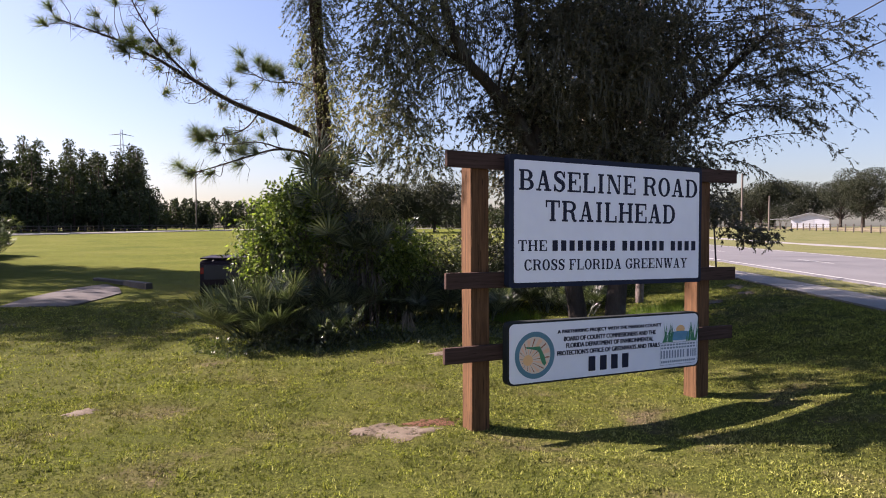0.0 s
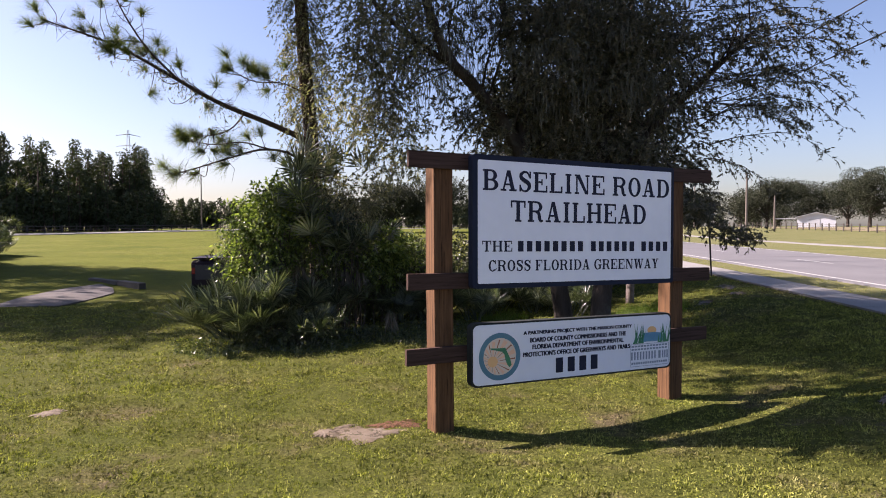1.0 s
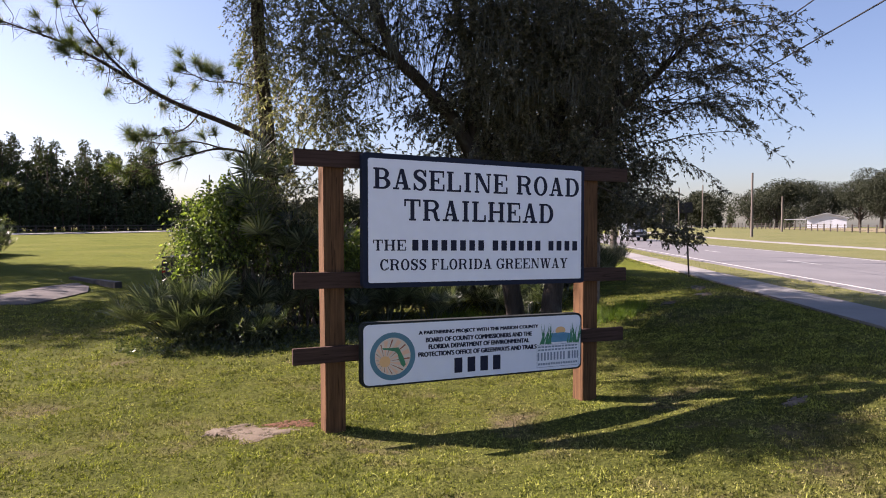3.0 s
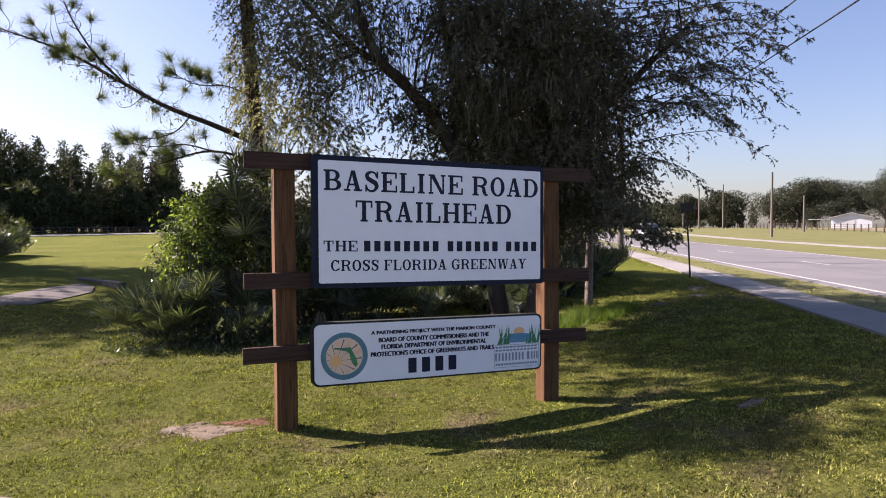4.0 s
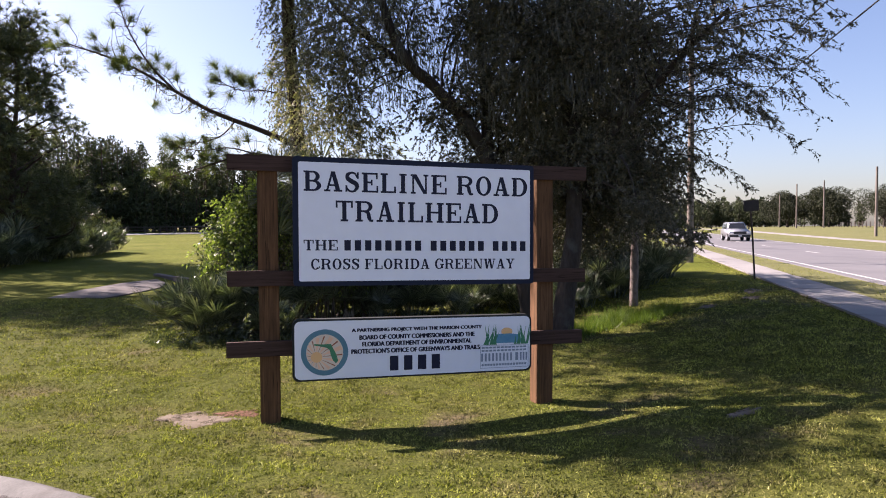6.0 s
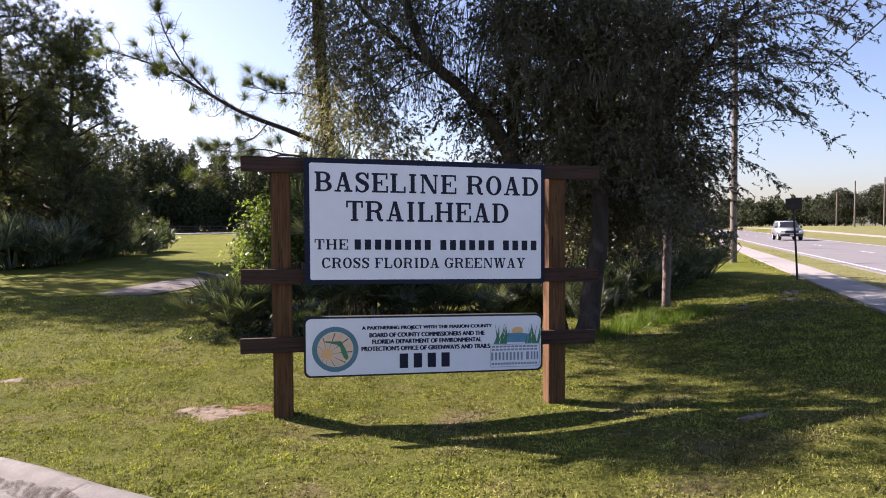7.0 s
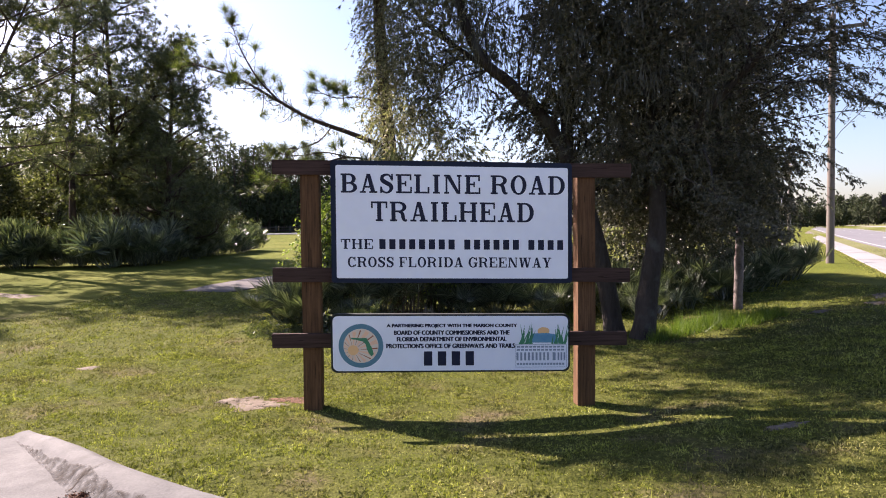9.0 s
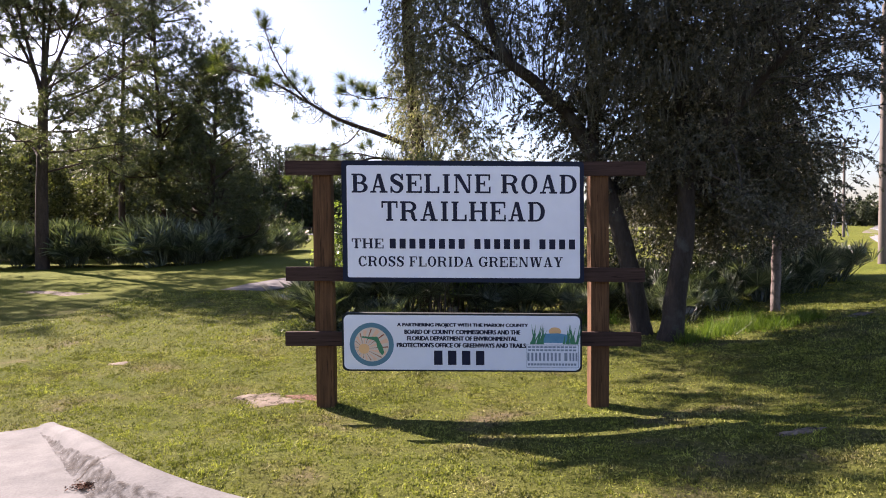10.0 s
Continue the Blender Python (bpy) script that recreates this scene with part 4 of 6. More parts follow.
def build_oak():
    rng = np.random.default_rng(11)
    oak = thing("oak_tree", "large dark oak with two trunks and drooping small-leaved branches", "tree", at_land(4.6, 4.0))
    base = np.array(oak.location)
    rows = [flare(trunk_rows([(4.50, 4.25, -0.2), (4.32, 4.28, 0.9), (3.95, 4.35, 2.3), (3.40, 4.48, 3.5), (2.80, 4.56, 4.18), (2.28, 4.52, 4.62), (1.95, 4.55, 5.4), (1.70, 4.7, 6.8)], 0.17, 0.05, 40)),
            flare(trunk_rows([(4.72, 3.68, -0.2), (4.86, 3.70, 0.9), (5.02, 3.78, 1.9), (5.0, 3.95, 3.6), (4.9, 4.2, 5.6), (5.1, 4.3, 7.8)], 0.19, 0.06, 34)),
            trunk_rows([(5.0, 3.85, 2.4), (5.5, 3.3, 3.4), (6.1, 2.6, 4.3), (6.6, 2.0, 5.0)], 0.09, 0.02, 14),
            trunk_rows([(5.0, 3.95, 3.4), (5.8, 4.4, 4.6), (6.9, 5.0, 5.6), (8.0, 5.2, 6.2)], 0.10, 0.02, 14),
            trunk_rows([(3.7, 4.40, 2.9), (3.75, 4.7, 4.4), (3.6, 5.0, 6.0), (3.5, 5.0, 7.6)], 0.11, 0.04, 16),
            trunk_rows([(2.55, 4.54, 4.40), (1.9, 4.9, 4.9), (1.2, 5.2, 5.6), (0.9, 5.3, 6.4)], 0.06, 0.015, 14)]
    wood, twigs, leaf, wisp = Geo(), Geo(), Geo(), Geo()
    for r in rows:
        pts, faces = tube(r[:, :3], r[:, 3], 12)
        wood.put(gnarl(pts, rng, 0.006), faces)
    trunks = np.concatenate(rows)
    trunks = trunks[trunks[:, 2] > 2.2]
    # the mass of the crown: centre, half sizes, twigs, droop
    # mass at x -3.05 and those above 7.5 m: unseen, added to cast shade
    masses = [((4.6, 4.3, 5.9), (2.0, 1.9, 2.1), 2300, 0.3), ((3.3, 4.9, 6.8), (1.6, 1.6, 1.4), 600, 0.3),
              ((5.1, 3.3, 4.0), (1.1, 1.0, 1.5), 1700, 0.3), ((5.9, 2.4, 5.2), (1.0, 0.9, 1.2), 420, 0.2), ((6.5, 4.8, 4.9), (1.4, 1.4, 2.1), 1700, 0.3),
              ((4.6, 4.6, 3.3), (1.3, 1.1, 1.1), 1900, 0.4), ((6.3, 4.4, 2.9), (1.1, 1.1, 1.1), 1500, 0.4), ((7.3, 5.6, 4.2), (0.8, 0.8, 1.2), 800, 0.3),
              ((6.3, 5.9, 2.4), (1.4, 0.8, 1.0), 1900, 0.4), ((7.8, 6.5, 2.9), (1.0, 0.8, 1.3), 1300, 0.4), ((5.6, 6.4, 2.8), (1.1, 0.7, 1.3), 1300, 0.4),
              ((7.0, 6.6, 5.5), (1.2, 1.0, 1.5), 1000, 0.3), ((5.4, 5.8, 7.9), (2.6, 1.8, 0.9), 1300, 0.3), ((1.6, 6.4, 8.3), (2.2, 1.5, 0.8), 1500, 0.3), ((3.4, 5.0, 3.6), (0.9, 0.7, 0.8), 420, 0.4),
              ((4.0, 3.4, 4.9), (1.1, 0.8, 0.8), 1400, 0.3), ((3.8, 4.4, 4.9), (1.0, 0.8, 0.9), 600, 0.3), ((-3.05, 3.4, 6.35), (0.75, 0.42, 0.28), 900, 0.2), ((-0.8, 5.8, 7.7), (0.9, 0.7, 0.4), 350, 0.3)]
    for c, r, n, droop in masses:
        p, out, heart = clumps(n, c, r, rng, 0.3, 36, 0.23)
        limbs_to(wood, trunks, heart[: max(6, len(heart) // 3)], rng, 0.022)
        spray(leaf, twigs, p, out * 0.6 + rng.normal(size=p.shape) * 0.6 + [0, 0, -0.15], rng.uniform(0.10, 0.34, n), 17, 0.054, 0.029, droop, rng, 0.002)
    # long wispy branches on the road side, leafy along their length, drooping at the ends
    n = 40
    start = in_ellipsoid(n, (5.9, 2.7, 4.4), (0.7, 0.7, 1.7), rng)
    way = np.stack([rng.uniform(0.3, 1.0, n), rng.uniform(-1.0, -0.1, n), rng.uniform(-0.10, 0.22, n)], 1)
    for a, w in zip(start, unit(way)):
        far = rng.uniform(1.0, 2.1)
        bend = rng.normal(size=3) * 0.10
        path = spline([a, a + w * far * 0.4 + bend, a + w * far * 0.75 + bend * 0.5 + [0, 0, -0.05], a + w * far + [0, 0, -0.24 * far]], 14)
        wood.put(*tube(path, np.linspace(0.010, 0.002, 14), 4))
        m = 34
        k = rng.integers(2, 14, m)
        q = path[k]
        spray(leaf, twigs, q, w * 0.7 + rng.normal(size=q.shape) * [0.55, 0.55, 0.4] + [0, 0, -0.1], rng.uniform(0.10, 0.42, m) * (1.2 - k / 20), 15, 0.050, 0.019, 0.45, rng, 0.0018)
    # a low leafy branch towards the pavement
    for a, b2, n in (((5.1, 3.0, 2.5), LOW_TIP, 230), ((5.3, 2.8, 2.9), (LOW_TIP[0] - 0.5, LOW_TIP[1] + 0.3, LOW_TIP[2] + 0.35), 120)):
        a, b2 = np.array(a), np.array(b2)
        path = spline([a, a + (b2 - a) * 0.4 + [0, 0, 0.05], a + (b2 - a) * 0.75 + [0, 0, -0.08], b2], 12)
        wood.put(*tube(path, np.linspace(0.02, 0.004, 12), 5))
        q = path[rng.integers(5, 12, n)] + rng.normal(size=(n, 3)) * [0.14, 0.14, 0.09]
        spray(leaf, twigs, q, unit(b2 - a) * 0.5 + rng.normal(size=q.shape) * [0.6, 0.6, 0.35], rng.uniform(0.08, 0.22, n), 14, 0.050, 0.024, 0.1, rng)
    # pale hanging curtains on the side of the pine
    # the first one sits unseen high up, added to shade the lawn
    for c, r, n in (((1.1, 5.0, 7.2), (1.9, 1.4, 1.3), 1500), ((1.4, 4.9, 5.2), (0.95, 0.9, 2.0), 1150), ((1.1, 5.0, 3.9), (0.62, 0.6, 1.2), 400), ((2.4, 5.0, 5.9), (0.9, 0.8, 1.2), 480), ((1.9, 5.6, 3.2), (0.55, 0.5, 0.7), 240)):
        p, out, heart = clumps(n, c, r, rng, 0.2, 26, 0.17)
        spray(wisp, twigs, p, out * 0.8 + rng.normal(size=p.shape) * 0.45 + [0, 0, -0.2], rng.uniform(0.15, 0.5, n), 14, 0.072, 0.027, 0.4, rng, 0.0018)
        if c[2] > 3.5:
            limbs_to(wood, trunks, in_ellipsoid(8, c, np.array(r) * 0.8, rng), rng, 0.015)
    moss = Geo()
    p = np.concatenate([in_ellipsoid(160, (2.2, 4.8, 5.2), (1.4, 0.8, 1.4), rng), in_ellipsoid(420, (4.7, 3.7, 4.8), (1.9, 1.6, 1.6), rng)])
    for q in p:
        m = 9
        b = q + rng.normal(size=(m, 3)) * 0.05
        moss.put(*leaf_quads(b, np.array([0, 0, -1.0]) + rng.normal(size=(m, 3)) * 0.15, rng.uniform(0.15, 0.5, m), 0.012, rng))
    for g in (wood, twigs, leaf, wisp, moss):
        g.points = [a - base for a in g.points]
    geo_part("trunk", wood, M_OAKBARK, oak, "two dark leaning trunks and limbs", True)
    tagged(geo_part("twig_tangle", twigs, M_TWIG, oak), kind="stuff")
    geo_part("crown", leaf, M_OAKLEAF, oak, "dark green small oak leaves")
    geo_part("hanging_foliage", wisp, M_WISPLEAF, oak, "pale olive drooping leaf curtains")
    geo_part("moss", moss, M_MOSS, oak, "grey hanging moss")
    return oak


def build_back_oak():
    """A second dense oak behind the first; it keeps the thicket in shade."""
    rng = np.random.default_rng(17)
    oak = thing("oak_tree", "dense dark oak standing behind the twin-trunked oak", "tree", at_land(8.2, 10.0))
    base = np.array(oak.location)
    rows = [flare(trunk_rows([(8.2, 10.0, -0.2), (8.1, 10.0, 1.6), (7.9, 9.9, 3.4), (7.6, 9.7, 5.6)], 0.15, 0.05, 20)),
            trunk_rows([(8.1, 10.0, 1.8), (9.2, 10.5, 3.2), (10.2, 11.1, 4.0)], 0.09, 0.03, 14)]
    wood, twigs, leaf = Geo(), Geo(), Geo()
    for r in rows:
        pts, faces = tube(r[:, :3], r[:, 3], 9)
        wood.put(gnarl(pts, rng, 0.005), faces)
    trunks = np.concatenate(rows)
    for c, r, n in (((7.4, 9.6, 3.7), (1.2, 1.0, 2.4), 1700), ((9.2, 10.5, 3.3), (1.2, 1.0, 2.0), 1500), ((10.9, 11.6, 2.6), (0.9, 0.9, 1.3), 700)):
        p, out, heart = clumps(n, c, r, rng, 0.3, 24, 0.26)
        limbs_to(wood, trunks, heart[: max(5, len(heart) // 4)], rng)
        spray(leaf, twigs, p, out * 0.4 + rng.normal(size=p.shape) * 0.55 + [0, 0, -0.3], rng.uniform(0.2, 0.45, n), 15, 0.095, 0.045, 0.4, rng, 0.003)
    for g in (wood, twigs, leaf):
        g.points = [a - base for a in g.points]
    geo_part("trunk", wood, M_OAKBARK, oak, "", True)
    tagged(geo_part("twig_tangle", twigs, M_TWIG, oak), kind="stuff")
    geo_part("crown", leaf, M_OAKLEAF, oak, "dark green oak leaves")


def needle_tufts(geo, tips, ways, rng, count=26, length=0.20, width=0.004):
    """Brushes of long needles round twig ends."""
    n = len(tips)
    b = np.repeat(tips, count, 0)
    w = np.repeat(unit(ways), count, 0) * 0.75 + unit(rng.normal(size=(n * count, 3))) * 0.75
    b = b - np.repeat(unit(ways), count, 0) * (rng.random(n * count) * 0.12)[:, None]
    geo.put(*leaf_quads(b, w, length * rng.uniform(0.7, 1.15, n * count), width, rng, 0.12, True))


def build_vined_pine():
    rng = np.random.default_rng(21)
    pine = thing("pine_tree", "pine with a vine-clad trunk and a long bare side branch", "tree", at_land(0.75, 7.1))
    base = np.array(pine.location)
    wood, needles, vine = Geo(), Geo(), Geo()
    trunk = trunk_rows([(0.80, 7.10, -0.2), (0.78, 7.10, 1.5), (0.70, 7.12, 3.4), (0.56, 7.08, 5.0), (0.50, 7.1, 7.0), (0.55, 7.1, 10.0)], 0.165, 0.10, 30)
    wood.put(*tube(trunk[:, :3], trunk[:, 3], 12))
    main = spline([(0.62, 7.10, 3.45), (-0.1, 7.2, 3.75), (-0.95, 7.35, 4.08), (-1.75, 7.6, 4.55), (-2.6, 7.95, 5.05), (-3.75, 8.45, 5.50)], 30)
    wood.put(*tube(main, np.linspace(0.058, 0.012, 30), 8))
    second = spline([(-1.6, 7.5, 4.45), (-2.1, 7.7, 5.0), (-2.5, 7.9, 5.7), (-2.7, 8.0, 6.3)], 14)
    wood.put(*tube(second, np.linspace(0.025, 0.008, 14), 6))
    low = spline([(0.58, 7.08, 2.95), (0.25, 7.0, 3.18), (-0.25, 6.95, 3.22), (-0.8, 6.9, 3.05), (-1.35, 6.9, 2.85), (-1.75, 6.9, 2.72)], 20)
    wood.put(*tube(low, np.linspace(0.03, 0.008, 20), 6))
    low2 = spline([(-0.1, 6.96, 3.22), (-0.6, 6.85, 3.32), (-1.1, 6.8, 3.25), (-1.6, 6.75, 3.30)], 12)
    wood.put(*tube(low2, np.linspace(0.016, 0.006, 12), 5))
    low3 = spline([(-0.5, 7.3, 3.9), (-0.75, 7.2, 3.6), (-1.1, 7.15, 3.45), (-1.5, 7.1, 3.42)], 12)
    wood.put(*tube(low3, np.linspace(0.016, 0.006, 12), 5))
    mid = spline([(0.5, 7.05, 4.35), (0.1, 6.95, 4.45), (-0.4, 6.9, 4.42), (-0.85, 6.9, 4.62)], 12)
    wood.put(*tube(mid, np.linspace(0.016, 0.006, 12), 5))
    tips, ways = [], []
    for path, lo, n, size in ((main, 0.42, 34, 0.6), (second, 0.15, 18, 0.5), (low, 0.3, 12, 0.42), (low2, 0.3, 9, 0.38), (low3, 0.4, 7, 0.34), (mid, 0.35, 13, 0.34)):
        for k in range(n):
            f = lo + (1 - lo) * k / (n - 1)
            i = min(int(f * (len(path) - 1)), len(path) - 2)
            a, t = path[i], unit(path[i + 1] - path[i])
            w = unit(t * 0.8 + rng.normal(size=3) * 0.6)
            long = size * rng.uniform(0.4, 1.1)
            e = a + w * long + [0, 0, 0.22 * long]
            twig = spline([a, a + w * long * 0.45 + rng.normal(size=3) * 0.05 + [0, 0, -0.04], a + w * long * 0.8 + rng.normal(size=3) * 0.03, e], 9)
            wood.put(*tube(twig, np.linspace(0.008, 0.004, 9), 4))
            if rng.random() < 0.62:
                tips.append(e)
                ways.append(twig[-1] - twig[-2] + rng.normal(size=3) * 0.01)
        for k in range(2 * n):
            a = path[rng.integers(len(path) // 4, len(path))]
            q = a + rng.normal(size=3) * 0.10
            e = q + rng.normal(size=3) * 0.13 + [0, 0, -0.03]
            wood.put(*tube(np.array([a, q, e]), [0.005, 0.004, 0.002], 4))
        tips.append(path[-1])
        ways.append(path[-1] - path[-2])
    # unseen high crown, skewed to one side, added to shade the lawn
    crown_tips, crown_ways = [], []
    for k in range(84):
        a, long = (radians(165) + rng.uniform(-1.25, 1.25) if k % 10 < 9 else 2.4 * k), rng.uniform(1.6, 4.8)
        w = unit(np.array([math.cos(a), math.sin(a), rng.uniform(0.0, 0.35)]))
        start = trunk[20 + k * 9 // 84, :3]
        start = start + [0, 0, max(0, 7.0 - start[2])]
        bough = spline([start, start + w * long * 0.5 + rng.normal(size=3) * 0.15 + [0, 0, 0.25], start + w * long + [0, 0, 0.3]], 9)
        bough[:, 2] = np.maximum(bough[:, 2], 7.0 + 0.33 * np.clip(bough[:, 1] - 7.0, 0, 9))
        wood.put(*tube(bough, np.linspace(0.04, 0.01, 9), 5))
        for q in range(8):
            e = bough[rng.integers(3, 9)] + rng.normal(size=3) * 0.4
            e[2] = max(e[2], 7.55 + 0.33 * max(0.0, e[1] - 7.0))
            for s in range(8):
                o = rng.normal(size=3) * 0.2
                crown_tips.append(e + o)
                crown_ways.append(unit(o + w * 0.2 + [0, 0, 0.2]))
    needle_tufts(needles, np.array(crown_tips), np.array(crown_ways), rng, 17, 0.28, 0.045)
    needle_tufts(needles, np.array(tips), np.array(ways), rng, 190, 0.30, 0.0055)
    # vines up the trunk
    grey = Geo()
    tw = Geo()
    for leaves, n, out_by in ((grey, 1350, 0.24), (vine, 240, 0.30)):
        f = rng.random(n) ** 0.8
        i = (8 + f * 20).astype(int)
        a = rng.uniform(0, 2 * np.pi, n)
        rad = 0.13 + out_by * rng.random(n) ** 1.7
        p = trunk[i, :3] + np.stack([np.cos(a) * rad, np.sin(a) * rad, rng.uniform(-0.2, 0.2, n)], 1)
        spray(leaves, tw, p, np.stack([np.cos(a), np.sin(a), -0.6 + 0 * a], 1), rng.uniform(0.12, 0.42, n), 10, 0.055, 0.028, 0.8, rng)
    q = main[rng.integers(8, 26, 130)] + rng.normal(size=(130, 3)) * [0.05, 0.05, 0.07]
    spray(grey, tw, q, rng.normal(size=q.shape) * 0.5 + [0, 0, -0.6], rng.uniform(0.06, 0.3, 130), 6, 0.055, 0.022, 0.5, rng)
    for g in (wood, needles, vine, grey, tw):
        g.points = [q - base for q in g.points]
    geo_part("trunk", wood, M_PINEBARK, pine, "dark bark, bare crooked branches", True)
    geo_part("needles", needles, M_NEEDLE, pine, "brushes of long green needles")
    geo_part("vine", vine, M_WISPLEAF, pine, "olive vine leaves on the trunk")
    geo_part("hanging_vine", grey, M_WISPLEAF, pine, "grey-green vine leaves hanging on the trunk")
    tagged(geo_part("twig_tangle", tw, M_TWIG, pine), kind="stuff")
    return pine


build_oak()
build_back_oak()
build_vined_pine()


def pale_stone():
    t = thing("stone", "pale weathered stone in the grass at the oak's foot", "stone", at_land(6.1, 6.6))
    rng = np.random.default_rng(6)
    b = bmesh.new()
    bmesh.ops.create_icosphere(b, subdivisions=3, radius=1.0)
    for v in b.verts:
        q = v.co.copy()
        k = 1 + 0.28 * noise.noise(q * 1.6) + 0.12 * noise.noise(q * 4.0)
        v.co = Vector((q.x * 0.19 * k, q.y * 0.14 * k, 0.06 + max(-0.10, q.z * 0.10 * k)))
    part("body", b, M_PALESTONE, t)


pale_stone()


def build_thin_tree():
    rng = np.random.default_rng(31)
    t = thing("young_tree", "thin straight tree with pale lichened bark", "tree", at_land(7.62, 6.1))
    rows = trunk_rows([(0, 0, -0.1), (0.03, 0, 1.5), (0.06, 0.05, 3.4), (0.10, 0.1, 6.0), (0.12, 0.1, 9.0)], 0.092, 0.04, 36)
    pts, faces = tube(rows[:, :3], rows[:, 3], 10)
    g = Geo()
    g.put(gnarl(pts, rng, 0.006), faces)
    geo_part("trunk", g, M_PALEBARK, t, "", True)


build_thin_tree()


# ---- palmettos ----
def frond(geo, root, way, size, rng, stalk_geo, n=21):
    """A fan frond on a stalk: narrow folded leaflets in a fan."""
    way = unit(np.asarray(way, float))
    stalk = size * rng.uniform(0.9, 1.7)
    hub = root + way * stalk + np.array([0, 0, -0.10 * stalk])
    stalk_geo.put(*tube(spline([root, root + way * stalk * 0.55 + [0, 0, 0.02], hub], 5), np.linspace(0.009, 0.005, 5), 4))
    axis = unit(way * 0.9 + np.array([0, 0, -0.06]) + rng.normal(size=3) * 0.15)
    side = unit(np.cross(axis, [0, 0, 1.0]) + rng.normal(size=3) * 0.12)
    up = np.cross(side, axis)
    a = np.linspace(-1.9, 1.9, n) + rng.normal(size=n) * 0.03
    reach = size * (0.95 - 0.22 * (np.abs(a) / 1.9) ** 2) * rng.uniform(0.88, 1.08, n)
    d = np.cos(a)[:, None] * axis + np.sin(a)[:, None] * side + 0.42 * np.abs(np.sin(a))[:, None] * up
    d = unit(d)
    across = unit(np.cross(d, up)) * (0.0105 * size / 0.42 * 25 / n)
    tip_drop = np.array([0, 0, -1.0]) * (reach * rng.uniform(0.0, 0.12, n))[:, None]
    p0, p1, p2 = hub + d * 0.01, hub + d * (reach * 0.55)[:, None], hub + d * reach[:, None] + tip_drop
    keel = up * 0.012 * size
    pts = np.stack([p0, p1 - across + keel, p1, p1 + across + keel, p2], 1).reshape(-1, 3)
    idx = np.arange(n)[:, None] * 5
    geo.put(pts, np.concatenate([idx + [0, 1, 2], idx + [0, 2, 3], idx + [1, 4, 2], idx + [2, 4, 3]]))


def palmetto_meshes(seed, fronds, size, rise=0.5, leaflets=21):
    rng = np.random.default_rng(seed)
    green, stalks = Geo(), Geo()
    for k in range(fronds):
        a = 2.4 * k + rng.uniform(-0.4, 0.4)
        tilt = rng.uniform(0.35, 1.45)
        root = np.array([math.cos(a) * 0.22, math.sin(a) * 0.22, 0.02]) * rng.uniform(0.1, 1.3)
        way = np.array([math.cos(a) * math.cos(tilt), math.sin(a) * math.cos(tilt), math.sin(tilt) + rise])
        frond(green, root, way, size * rng.uniform(0.75, 1.15), rng, stalks, leaflets)
    return green.mesh("fronds", M_FROND), stalks.mesh("stalks", M_FROND)


def make_palmetto(seed, fronds, size, label, leaflets=21, rise=0.5):
    t = thing("palmetto", label, "palmetto", group="saw palmettos")
    g, s = palmetto_meshes(seed, fronds, size, rise, leaflets)
    tagged(part_mesh("foliage", g, t), kind="stuff")
    tagged(part_mesh("stalk_tangle", s, t), kind="stuff")
    return t


P_LABEL = "saw palmetto with spiky grey-green fan fronds"
kinds = [make_palmetto(60 + k, n, s, P_LABEL) for k, (n, s) in enumerate(((40, 0.36), (26, 0.31), (58, 0.38)))]
kinds += [make_palmetto(71 + k, 38, 0.44, P_LABEL, 15) for k in range(2)]
kinds.append(make_palmetto(75, 13, 0.62, "tall palm with broad drooping fan fronds in the thicket", 17))
kinds.append(make_palmetto(79, 84, 0.44, "broad saw palmetto with arching green fan fronds", 23, 0.12))
